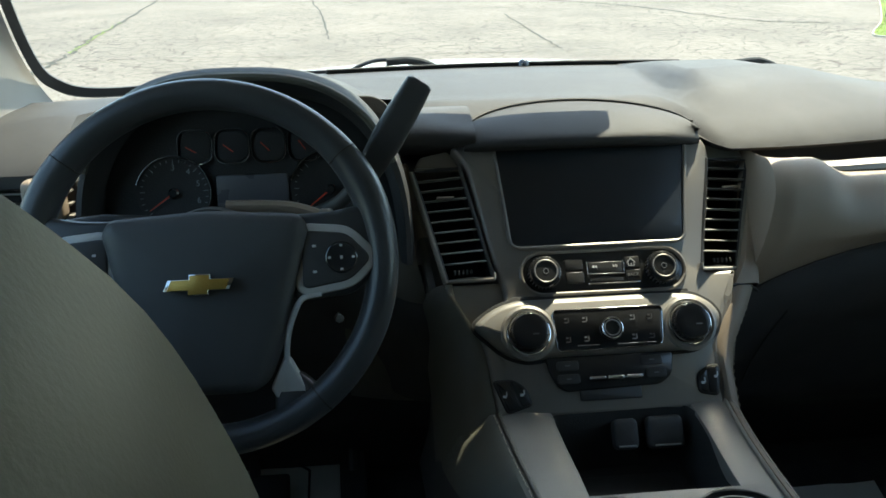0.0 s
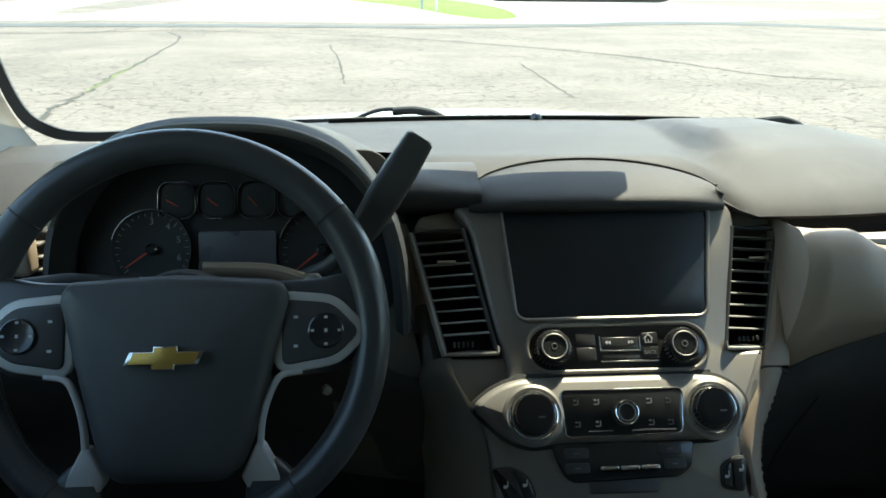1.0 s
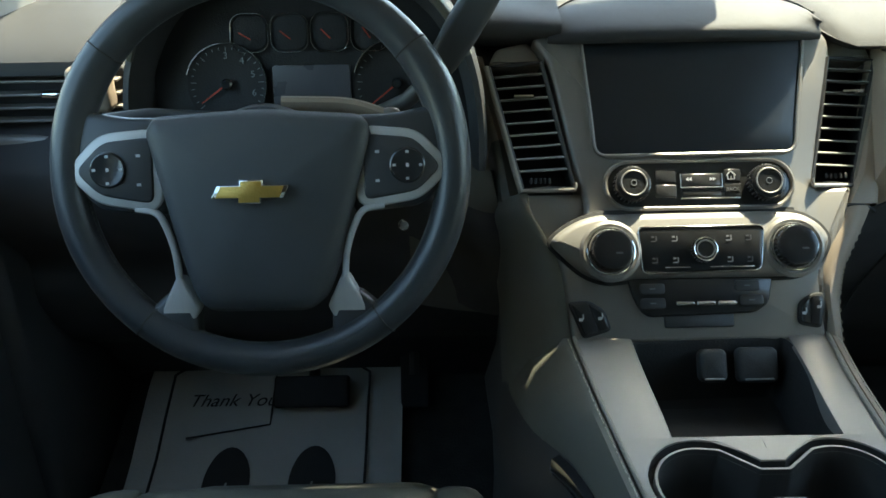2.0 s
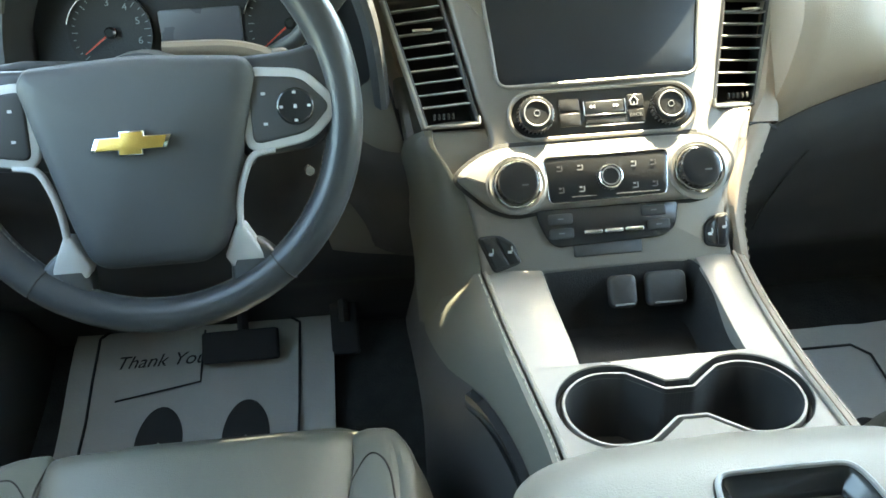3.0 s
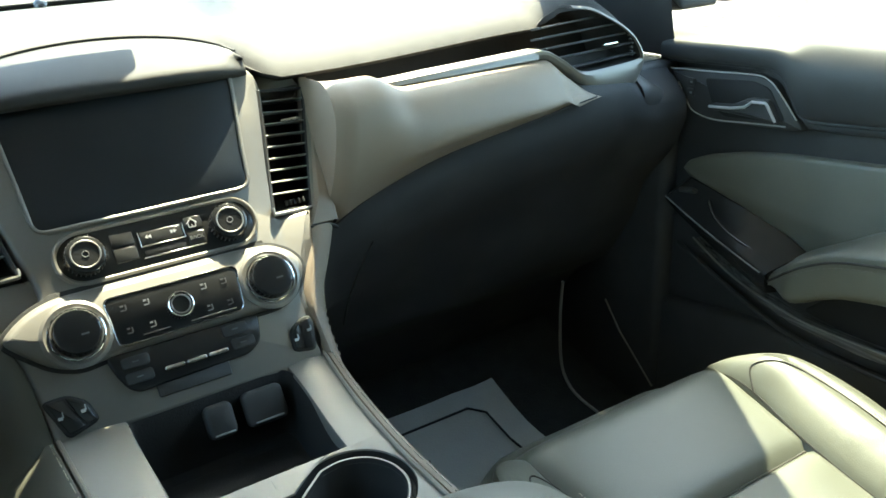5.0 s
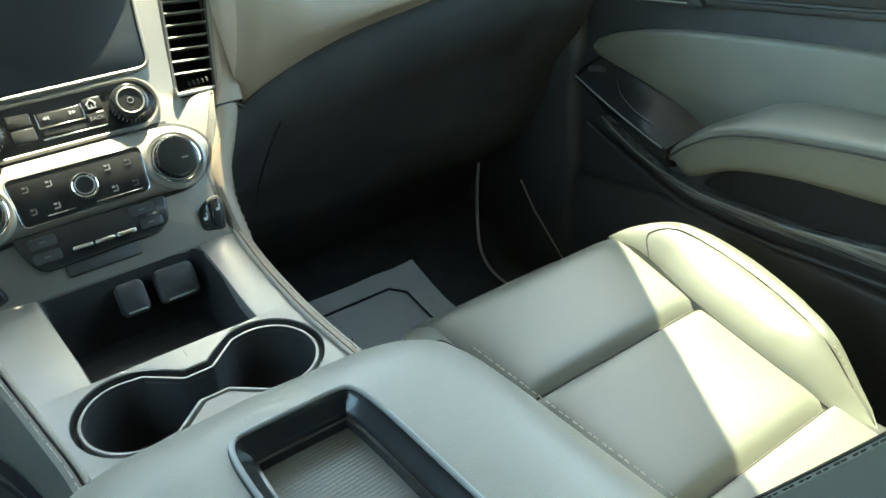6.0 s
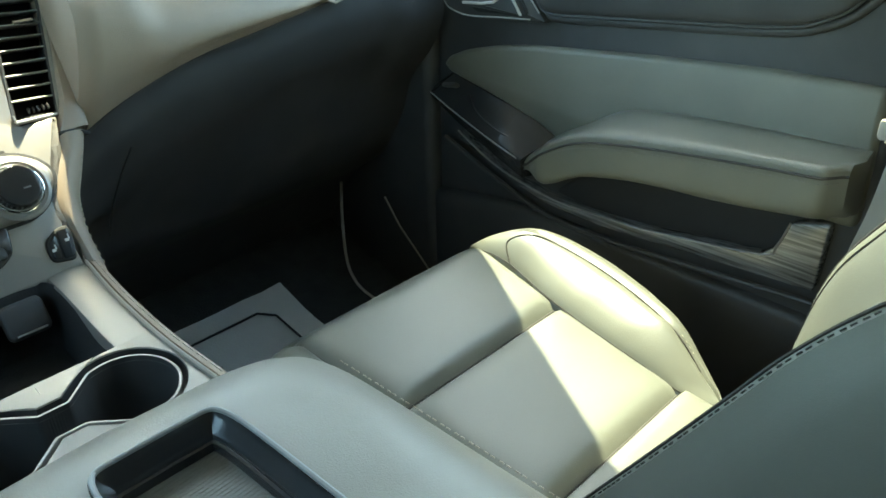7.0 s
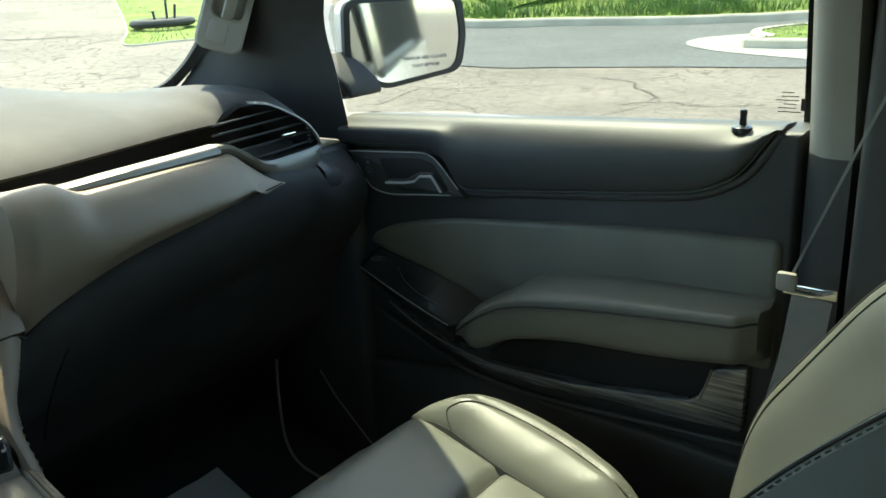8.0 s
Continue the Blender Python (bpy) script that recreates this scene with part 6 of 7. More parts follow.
    for i in range(21):
        x = -0.80 + 1.60 * i / 20
        row = []
        for j in range(9):
            f = j / 8
            xx = x * lerp(1.0, 0.87, f)
            row.append((xx, lerp(back_edge(x) + 0.045, 1.10 - 0.04 * (x / 0.7) ** 2, f), lerp(1.245 + 1.35 * rise(x), 1.735, f) + 0.03 * math.sin(math.pi * f)))
        rows.append(row)
    ws = tagged(part("windscreen", rows_mesh(rows), M_GLASS), "clear windscreen", "windscreen", kind="structure")
    ws.visible_shadow = False
    for s in (-1, 1):
        P = spline([(s * 0.662, 1.09, 1.64), (s * 0.706, 1.27, 1.47), (s * 0.722, 1.38, 1.37), (s * 0.716, 1.445, 1.315 + 0.6 * rise(s * 0.716)), (s * 0.68, 1.475, 1.288 + rise(s * 0.68)), (s * 0.60, 1.525, 1.284 + rise(s * 0.60)), (s * 0.40, 1.615, 1.277 + rise(s * 0.40)), (s * 0.15, 1.688, 1.273 + rise(s * 0.15)), (-s * 0.03, 1.70, 1.271 + rise(0.0))], 6)
        seal = rows_mesh([[p + Vector((0, 0.010, 0.004)), p + Vector((-s * 0.004, -0.004, 0.004)), p + Vector((s * 0.006, -0.006, -0.008)), p + Vector((s * 0.01, 0.012, -0.012))] for p in P], ring=True, caps=True)
        tagged(part("windscreen_seal", seal, M_RUBBER), "black windscreen edge seal", "seal", kind="structure")
    for s, nm in ((1, "window_1"), (-1, "window_2")):
        rows = [[(s * 0.855, y, 1.255), (s * (0.855 - 0.10), y, 1.52), (s * 0.69, y, 1.74)] for y in (0.42, 0.7, 0.95)]
        rows.append([(s * 0.855, 1.18, 1.24), (s * 0.82, 1.17, 1.40), (s * 0.765, 1.04, 1.56)])
        g = tagged(part(nm, rows_mesh(rows), M_SIDE_GLASS), "lightly tinted side window with small printed marks", "window", kind="structure")
        if s > 0:
            bm = bmesh.new()
            for k in range(6):
                rbox((0.8375, 0.447 + 0.003 * (k % 2), 1.287 + 0.0045 * k), (0.0006, 0.026 - 0.006 * (k % 3), 0.0010), 0, bm=bm)
            rbox((0.8375, 0.432, 1.296), (0.0006, 0.005, 0.014), 0, bm=bm)
            part("printed_mark", bm, M_INK, g)
    for s, nm in ((1, "window_3"), (-1, "window_4")):
        rows = [[(s * 0.855, y, 1.255), (s * 0.755, y, 1.52), (s * 0.69, y, 1.75)] for y in (-1.4, -0.6, 0.24)]
        tagged(part(nm, rows_mesh(rows), M_TINT), "tinted rear side window", "window", kind="structure")
    tagged(part("window_5", rows_mesh([[(x, -1.40, 1.25), (x * 0.95, -1.36, 1.52), (x * 0.9, -1.33, 1.80)] for x in (-0.8, 0, 0.8)]), M_TINT), "tinted rear window", "window", kind="structure")



shell()


def floor_mat(cx, front, label, rise):
    t = thing("paper_floor_mat", (cx, front - 0.2, 0.6), label, "floor mat", "paper mats")

    def h(y):
        return 0.595 + rise * (0.075 * smoothstep(1.18, 1.42, y) + 0.10 * max(0, y - 1.36))
    rows = []
    for j in range(15):
        y = front - 0.48 + 0.48 * j / 14
        rows.append([(cx - 0.21 + 0.42 * i / 10, y, h(y) + 0.003 * math.sin(9 * i + y * 14) * 0.5) for i in range(11)])
    part("sheet", thick(rows, (0, 0, -0.002)), M_PAPER, t, "grey paper sheet")

    def on(pts, r=0.0022):
        out = []
        for a, b in zip(pts, pts[1:]):
            out += [(lerp(a[0], b[0], k / 6), lerp(a[1], b[1], k / 6)) for k in range(6)]
        out.append(pts[-1])
        return tube([(cx + x, front - 0.48 + y, h(front - 0.48 + y) + 0.004) for x, y in out], r, seg=5)
    part("border_line", on([(-0.17, 0.0), (-0.17, 0.42), (-0.15, 0.44), (0.13, 0.44), (0.155, 0.42), (0.155, 0.0)]), M_INK, t, "printed black line")
    part("note_line", on([(-0.13, 0.31), (0.0, 0.33), (0.0, 0.42)], 0.0016), M_INK, t)
    for x in (-0.055, 0.075):
        rows = [[(cx + x + 0.036 * k * math.cos(a), front - 0.48 + 0.235 + 0.06 * k * math.sin(a), h(front - 0.48 + 0.235 + 0.06 * k * math.sin(a)) + 0.0045) for a in [2 * math.pi * i / 28 for i in range(28)]] for k in (1.0, 0.5, 0.05)]
        part("footprint", rows_mesh(rows, ring=True, caps=False), M_INK, t, "printed black oval")
    m = Matrix.Translation((cx - 0.065, front - 0.48 + 0.365, h(front - 0.115) + 0.010)) @ Matrix.Rotation(radians(24), 4, 'X')
    text("Thank You", 0.032, m, M_INK, t, slant=0.35)


floor_mat(-0.545, 1.46, "grey printed paper floor mat in the driver's footwell", 1.0)
floor_mat(0.372, 1.318, "grey printed paper floor mat in the passenger's footwell", 0.8)


def pedals():
    for x, w, h, z, nm in ((-0.478, 0.120, 0.050, 0.685, "brake_pedal"), (-0.315, 0.045, 0.12, 0.69, "accelerator_pedal")):
        t = thing(nm, (x, 1.40, 0.66), "black rubber pedal over the footwell", "pedal")
        part("pad", rbox((0, 0, 0), (w, h, 0.014), 0.005, 3, m=Matrix.Translation((x, 1.335 if w > 0.1 else 1.38, z)) @ Matrix.Rotation(radians(50), 4, 'X')), M_RUBBER, t)
        part("lever", tube([(x, 1.37, z), (x, 1.42, z + 0.08), (x, 1.40, z + 0.22)], 0.009, seg=8), M_DARK, t)


pedals()


# ---- outside ----
def outside():
    hood = thing("car_hood", (0, 2.3, 1.0), "white car hood in sunlight", "hood")
    rows = []
    for i in range(25):
        x = -0.82 + 1.64 * i / 24
        u = (x / 0.82) ** 2
        prof = [(1.80 - 0.2 * u, 1.20), (1.82 - 0.2 * u, 1.245), (2.0 - 0.15 * u, 1.268 - 0.03 * u), (2.3, 1.272 - 0.06 * u), (2.6, 1.25 - 0.08 * u), (2.85, 1.20 - 0.1 * u), (2.95, 1.08)]
        rows.append([(x, p.x, p.y) for p in spline(prof, 4)])
    part("panel", rows_mesh(rows), M_PAINT, hood)
    for x0, x1, z0, z1 in ((-0.318, -0.130, 1.302, 1.316), (0.386, 0.550, 1.298, 1.293)):
        w = thing("windscreen_wiper", (x0, 1.74, 1.28), "black windscreen wiper resting at the glass", "wiper", "wipers")
        zc = max(z0, z1) + 0.012
        part("arm", tube(spline([(x0, 1.735, z0), (lerp(x0, x1, 0.35), 1.74, zc), (lerp(x0, x1, 0.6), 1.742, zc + 0.002)], 6), 0.0035, seg=8), M_RUBBER, w)
        part("arm_head", tube(spline([(lerp(x0, x1, 0.50), 1.742, zc - 0.002), (lerp(x0, x1, 0.7), 1.744, zc), (lerp(x0, x1, 0.88), 1.744, lerp(zc, z1, 0.5)), (x1, 1.742, z1 - 0.004)], 6), 0.0085, seg=10, flat=0.8), M_RUBBER, w)
        part("blade", tube(spline([(x0 - 0.02, 1.732, z0 - 0.002), (lerp(x0, x1, 0.5), 1.738, lerp(z0, z1, 0.5) - 0.002), (x1, 1.742, z1 - 0.006)], 6), 0.0045, seg=8), M_RUBBER, w)
    w = thing("wiper_blade", (0.18, 1.74, 1.28), "long black wiper blade along the windscreen's foot", "wiper")
    part("rubber", tube(spline([(0.03, 1.742, 1.312), (0.10, 1.742, 1.314), (0.18, 1.738, 1.304), (0.33, 1.722, 1.288)], 6), [0.005, 0.0055, 0.006, 0.006, 0.006, 0.006, 0.006, 0.006, 0.006, 0.0055, 0.005, 0.005, 0.0045, 0.0045, 0.004, 0.004, 0.0035, 0.003, 0.002], seg=8), M_RUBBER, w)
    # door mirror
    t = thing("door_mirror", (1.0, 1.2, 1.25), "white door mirror with black surround", "door mirror")
    o = round_poly([(-0.112, -0.034), (-0.046, -0.087), (0.115, -0.066), (0.130, 0.0), (0.122, 0.073), (-0.106, 0.073)], 0.024, 6)
    aim = Matrix.Translation((1.035, 1.20, 1.346)) @ Matrix.Rotation(radians(-26.8), 4, 'Z') @ Matrix.Rotation(radians(-1.4), 4, 'X')
    rows = []
    for d, k in ((0.0, 1.0), (0.01, 1.03), (0.05, 1.02), (0.09, 0.85), (0.11, 0.5), (0.115, 0.1)):
        rows.append([aim @ Vector((x * k, d, y * k)) for x, y in o])
    part("housing", rows_mesh(rows, ring=True, caps=True), M_PAINT, t, "white housing")
    part("surround", rows_mesh([[aim @ Vector((x * k, d, y * k)) for x, y in o] for k, d in ((1.03, 0.012), (1.03, -0.004), (0.93, -0.006), (0.91, 0.002))], ring=True), M_RUBBER, t)
    bm = bmesh.new()
    bm.faces.new([bm.verts.new(aim @ Vector((x * 0.93, -0.0016, y * 0.93))) for x, y in reversed(o)])
    part("mirror_glass", bm, M_MIRROR, t, "clear mirror glass")
    part("bracket", door_sheet(round_poly([(1.27, 1.335), (1.25, 1.252), (1.175, 1.262), (1.185, 1.285), (1.22, 1.31)], 0.012, 4), 0.945, 0.865, 0.008), M_RUBBER, t, "black mirror foot")
    # the car's body round the cabin
    car = thing("parked_car", (0, 0.2, 0.40), "white sport utility car body with dark rear glass", "car")
    for s in (-1, 1):
        part("side_panel", rbox((s * 0.895, -0.65, 0.85), (0.05, 3.70, 0.75), 0.02), M_PAINT, car, "white side panel")
        rows = []
        for k in range(19):
            y = 1.22 + 1.70 * k / 18
            top = 1.150 - 0.05 * smoothstep(2.3, 2.92, y)
            out = 0.915 - 0.10 * smoothstep(2.45, 2.92, y)
            rows.append([(s * x, y, z) for x, z in ((lerp(0.872, 0.70, smoothstep(1.75, 1.85, y)), top - 0.004), (max(out - 0.05, 0.874 if y < 1.8 else 0), top - 0.002), (out - 0.01, top - 0.03), (out, top - 0.12), (out - 0.01, 0.62), (out - 0.035, 0.48), (lerp(0.872, 0.70, smoothstep(1.75, 1.85, y)), 0.47))])
        part("door_handle", tube(spline([(s * 0.918, -0.52, 1.085), (s * 0.935, -0.50, 1.088), (s * 0.937, -0.42, 1.090), (s * 0.918, -0.39, 1.090)], 4), 0.012, seg=8), M_PAINT, car, "white pull handle")
        part("belt_moulding", tube([(s * 0.915, -2.40, 1.228), (s * 0.918, -0.6, 1.228), (s * 0.918, 0.44, 1.228)], 0.010, seg=8), M_RUBBER, car, "black belt moulding")
        part("fender", rows_mesh(rows, ring=True, caps=True), M_PAINT, car, "white front fender")
        part("rear_glass", rows_mesh([[(s * 0.905, y, 1.232), (s * 0.86, y, 1.50), (s * 0.78, y, 1.78)] for y in (-2.42, -1.55, -0.6, 0.22)]), M_PRIVACY, car, "dark tinted rear glass")
        part("pillar_cover", rows_mesh([[(s * (x + d), y, z) for d, y in ((0.0, 0.215), (0.006, 0.220), (0.006, 0.440), (0.0, 0.445))] for x, z in ((0.904, 1.225), (0.858, 1.50), (0.778, 1.78))]), M_GLOSS, car, "gloss black pillar cover")
        part("roof_edge", tube([(s * 0.74, -2.45, 1.79), (s * 0.74, -1.0, 1.81), (s * 0.74, 0.3, 1.80)], 0.04, seg=8), M_PAINT, car)
        part("sill_panel", rbox((s * 0.86, -0.25, 0.46), (0.10, 2.4, 0.10), 0.03), M_RUBBER, car)
        for y in (-1.62, 2.12):
            m = Matrix.Translation((s * 0.84, y, 0.39)) @ Matrix.Rotation(radians(90) * s, 4, 'Y')
            w = part("wheel", moved(lathe([(0.30, -0.10), (0.30, 0.075), (0.27, 0.085), (0.25, 0.065), (0.09, 0.07), (0.075, 0.085), (0.001, 0.085)], 40), m), M_ARM, car, "silver alloy wheel")
            part("tyre", moved(lathe([(0.29, -0.11), (0.37, -0.11), (0.388, -0.08), (0.39, 0.06), (0.375, 0.09), (0.30, 0.096), (0.29, 0.07)], 48), m), M_RUBBER, w, "black tyre")
            part("wheel_arch", moved(lathe([(0.44, -0.12), (0.44, 0.068), (0.39, 0.074), (0.385, 0.0)], 40), m), M_RUBBER, w)
    part("front_fascia", rbox((0, 2.90, 0.80), (1.66, 0.12, 0.66), 0.05, 4), M_PAINT, car, "white front fascia")
    part("grille", rbox((0, 2.957, 0.90), (1.10, 0.03, 0.30), 0.02), M_GLOSS, car, "black grille")
    for s in (-1, 1):
        part("headlight", rbox((s * 0.68, 2.950, 0.94), (0.22, 0.04, 0.16), 0.02), M_CHROME, car, "clear headlight")
    part("tailgate", rbox((0, -2.47, 0.86), (1.74, 0.08, 0.80), 0.03), M_PAINT, car, "white tailgate")
    part("tailgate_glass", rows_mesh([[(x, -2.48, 1.25), (x * 0.95, -2.44, 1.52), (x * 0.88, -2.38, 1.80)] for x in (-0.86, 0, 0.86)]), M_PRIVACY, car)
    rows = []
    for k in range(17):
        y = -2.42 + 3.52 * k / 16
        rows.append([(x, y, 1.885 - 0.05 * (x / 0.66) ** 2 - 0.05 * smoothstep(0.4, 1.1, y) - 0.04 * smoothstep(-2.0, -2.42, y)) for x in [-0.70 + 1.40 * i / 12 for i in range(13)]])
    part("roof", thick(rows, (0, 0, -0.012)), M_PAINT, car, "white roof")
    text("MIRROR ARE CLOSER", 0.0095, aim @ Matrix.Translation((0.045, -0.0025, -0.038)) @ Matrix.Rotation(radians(90), 4, 'X'), M_GREYTXT, t)
    text("THEY APPEAR", 0.0095, aim @ Matrix.Translation((0.045, -0.0025, -0.052)) @ Matrix.Rotation(radians(90), 4, 'X'), M_GREYTXT, t)
    m = thing("rear_view_mirror", (0, 1.27, 1.60), "black rear-view mirror hanging at the windscreen", "mirror")
    q = rrect(0.25, 0.068, 0.024, 6)
    face = Matrix.Translation((0.0, 1.262, 1.545)) @ Matrix.Rotation(radians(90 - 12), 4, 'X')
    part("housing", moved(plate(q, -0.035, 0.0, 0.006), face), M_DARK, m)
    part("mirror_glass", moved(plate(inset(q, 0.006), -0.01, 0.001, 0.0005), face), M_MIRROR, m)
    part("stem", tube([(0, 1.285, 1.56), (0, 1.30, 1.60), (0, 1.27, 1.645)], 0.012, seg=8), M_DARK, m)


outside()


# ---- car park, road, grass ----
def ground_material(name, colour, crack_scale, crack_width, crack_dark, patchy, grain_size=0.02):
    """Weathered paving: stains, grit and a web of fine cracks."""
    m = material(name, colour, 0.92, grain=0.5, grain_size=grain_size, vary=patchy, vary_size=1.6, spec=0.3)
    nt = m.node_tree
    b = nt.nodes["Principled BSDF"]
    src = b.inputs["Base Color"].links[0].from_socket
    tc = next(n for n in nt.nodes if n.bl_idname == "ShaderNodeTexCoord")
    warp = nt.nodes.new("ShaderNodeTexNoise")
    warp.inputs["Scale"].default_value, warp.inputs["Detail"].default_value = 2.2, 4
    nt.links.new(tc.outputs["Object"], warp.inputs["Vector"])
    add = nt.nodes.new("ShaderNodeVectorMath")
    add.operation = 'MULTIPLY_ADD'
    add.inputs[1].default_value = (0.5, 0.5, 0)
    nt.links.new(warp.outputs["Color"], add.inputs[0])
    nt.links.new(tc.outputs["Object"], add.inputs[2])
    vo = nt.nodes.new("ShaderNodeTexVoronoi")
    vo.feature = 'DISTANCE_TO_EDGE'
    vo.inputs["Scale"].default_value = crack_scale
    nt.links.new(add.outputs[0], vo.inputs["Vector"])
    line = nt.nodes.new("ShaderNodeMapRange")
    line.inputs["From Max"].default_value = crack_width
    nt.links.new(vo.outputs["Distance"], line.inputs["Value"])
    where = nt.nodes.new("ShaderNodeTexNoise")
    where.inputs["Scale"].default_value, where.inputs["Detail"].default_value = 0.22, 3
    nt.links.new(tc.outputs["Object"], where.inputs["Vector"])
    gate = nt.nodes.new("ShaderNodeMapRange")
    gate.inputs["From Min"].default_value, gate.inputs["From Max"].default_value = 0.30, 0.56
    gate.inputs["To Min"].default_value, gate.inputs["To Max"].default_value = 0.0, 1.0
    nt.links.new(where.outputs["Fac"], gate.inputs["Value"])
    inv = nt.nodes.new("ShaderNodeMath")
    inv.operation = 'SUBTRACT'
    inv.inputs[0].default_value = 1.0
    nt.links.new(line.outputs[0], inv.inputs[1])
    amt = nt.nodes.new("ShaderNodeMath")
    amt.operation = 'MULTIPLY'
    nt.links.new(inv.outputs[0], amt.inputs[0])
    nt.links.new(gate.outputs[0], amt.inputs[1])
    sc = nt.nodes.new("ShaderNodeMath")
    sc.operation = 'MULTIPLY'
    sc.inputs[1].default_value = crack_dark
    nt.links.new(amt.outputs[0], sc.inputs[0])
    mix = nt.nodes.new("ShaderNodeMix")
    mix.data_type = 'RGBA'
    mix.inputs[7].default_value = (colour[0] * 0.35, colour[1] * 0.33, colour[2] * 0.30, 1)
    nt.links.new(sc.outputs[0], mix.inputs[0])
    nt.links.new(src, mix.inputs[6])
    fleck = nt.nodes.new("ShaderNodeTexNoise")
    fleck.inputs["Scale"].default_value, fleck.inputs["Detail"].default_value = 14, 8
    nt.links.new(tc.outputs["Object"], fleck.inputs["Vector"])
    fr = nt.nodes.new("ShaderNodeMapRange")
    fr.inputs["From Min"].default_value, fr.inputs["From Max"].default_value = 0.3, 0.7
    fr.inputs["To Min"].default_value, fr.inputs["To Max"].default_value = 0.82, 1.14
    nt.links.new(fleck.outputs["Fac"], fr.inputs["Value"])
    mul = nt.nodes.new("ShaderNodeVectorMath")
    mul.operation = 'SCALE'
    nt.links.new(mix.outputs[2], mul.inputs[0])
    nt.links.new(fr.outputs[0], mul.inputs["Scale"])
    nt.links.new(mul.outputs[0], b.inputs["Base Color"])
    return m


M_CONCRETE = ground_material("weathered_concrete", (0.216, 0.182, 0.150), 3.4, 0.050, 0.85, 0.18)
M_PALE = ground_material("pale_concrete", (0.36, 0.345, 0.30), 0.5, 0.01, 0.4, 0.08)
M_ASPHALT = ground_material("grey_asphalt", (0.13, 0.13, 0.125), 0.5, 0.008, 0.3, 0.12)
M_KERB = material("kerb_concrete", (0.50, 0.44, 0.345), 0.9, grain=0.6, grain_size=0.02, vary=0.15, vary_size=0.4)
M_GRASS = material("mown_grass", (0.17, 0.23, 0.035), 0.9, grain=1.0, grain_size=0.05, vary=0.3, vary_size=0.5)
M_LEAF = material("bright_leaves", (0.10, 0.17, 0.025), 0.6, vary=0.45, vary_size=0.25)
M_LEAF_DARK = material("dark_leaves", (0.035, 0.065, 0.018), 0.6, vary=0.4, vary_size=0.3)
M_CRACK = material("dirt_filled_crack", (0.07, 0.065, 0.05), 0.95)
M_WEED = material("weeds", (0.14, 0.17, 0.04), 0.9)
M_STEEL = material("galvanised_steel", (0.35, 0.36, 0.37), 0.5, metal=0.6)


def ground():
    ys = [-320 + 20 * i for i in range(13)] + [-60 + 4 * i for i in range(15)] + [0.8 * i for i in range(0, 75)] + [60 + 6 * i for i in range(60)]
    xs = [-300 + 12 * i for i in range(23)] + [-24 + 0.8 * i for i in range(1, 75)] + [36 + 8 * i for i in range(40)]
    rows = [[(x, y, ground_height(x, y)) for x in xs] for y in ys]
    tagged(part("ground", rows_mesh(rows), M_CONCRETE), "pale weathered concrete car park with fine cracks", "ground", kind="structure")


ground()


def sheet(name, left, right, mat, label, category, lift=0.012, n=24, kind="structure"):
    """A strip of paving between two lines of as many points, laid on the ground."""
    L, R = spline([(x, y, 0) for x, y in left], 6), spline([(x, y, 0) for x, y in right], 6)
    rows = [[(p.x, p.y, ground_height(p.x, p.y) + lift) for p in (a.lerp(b, k / n) for k in range(n + 1))] for a, b in zip(L, R)]
    return tagged(part(name, rows_mesh(rows), mat), label, category, kind=kind)


# the road that passes ahead and to the right, behind the old car park
near = [(-60, 29.0), (-25, 27.5), (-2.43, 28.09), (1.42, 28.06), (6.36, 29.41), (13.0, 31.5), (19.5, 28.5), (13.71, 19.2), (10.49, 13.87), (9.14, 9.27), (8.83, 6.64), (9.31, 5.52), (9.93, 4.28), (10.43, 2.87), (12.0, -1.0), (13.0, -12.0), (14.0, -40.0)]
far = [(-60, 31.0), (-25, 29.5), (-2.55, 29.28), (1.41, 29.18), (6.35, 30.71), (13.0, 33.5), (22.5, 29.5), (17.25, 19.04), (15.43, 14.7), (14.01, 11.71), (13.17, 9.93), (14.3, 8.33), (15.35, 6.5), (16.15, 5.71), (17.31, 4.66), (24.0, 1.0), (30.0, -12.0)]
sheet("road", near, far, M_ASPHALT, "smooth grey asphalt road", "road")
sheet("road_far", [(-50, 33), (-10, 31), (6, 31), (14, 34), (29, 49)], [(-60, 60), (-10, 75), (6, 75), (20, 75), (45, 75)], M_PALE, "pale sunlit road beyond the verge", "road", lift=0.009)


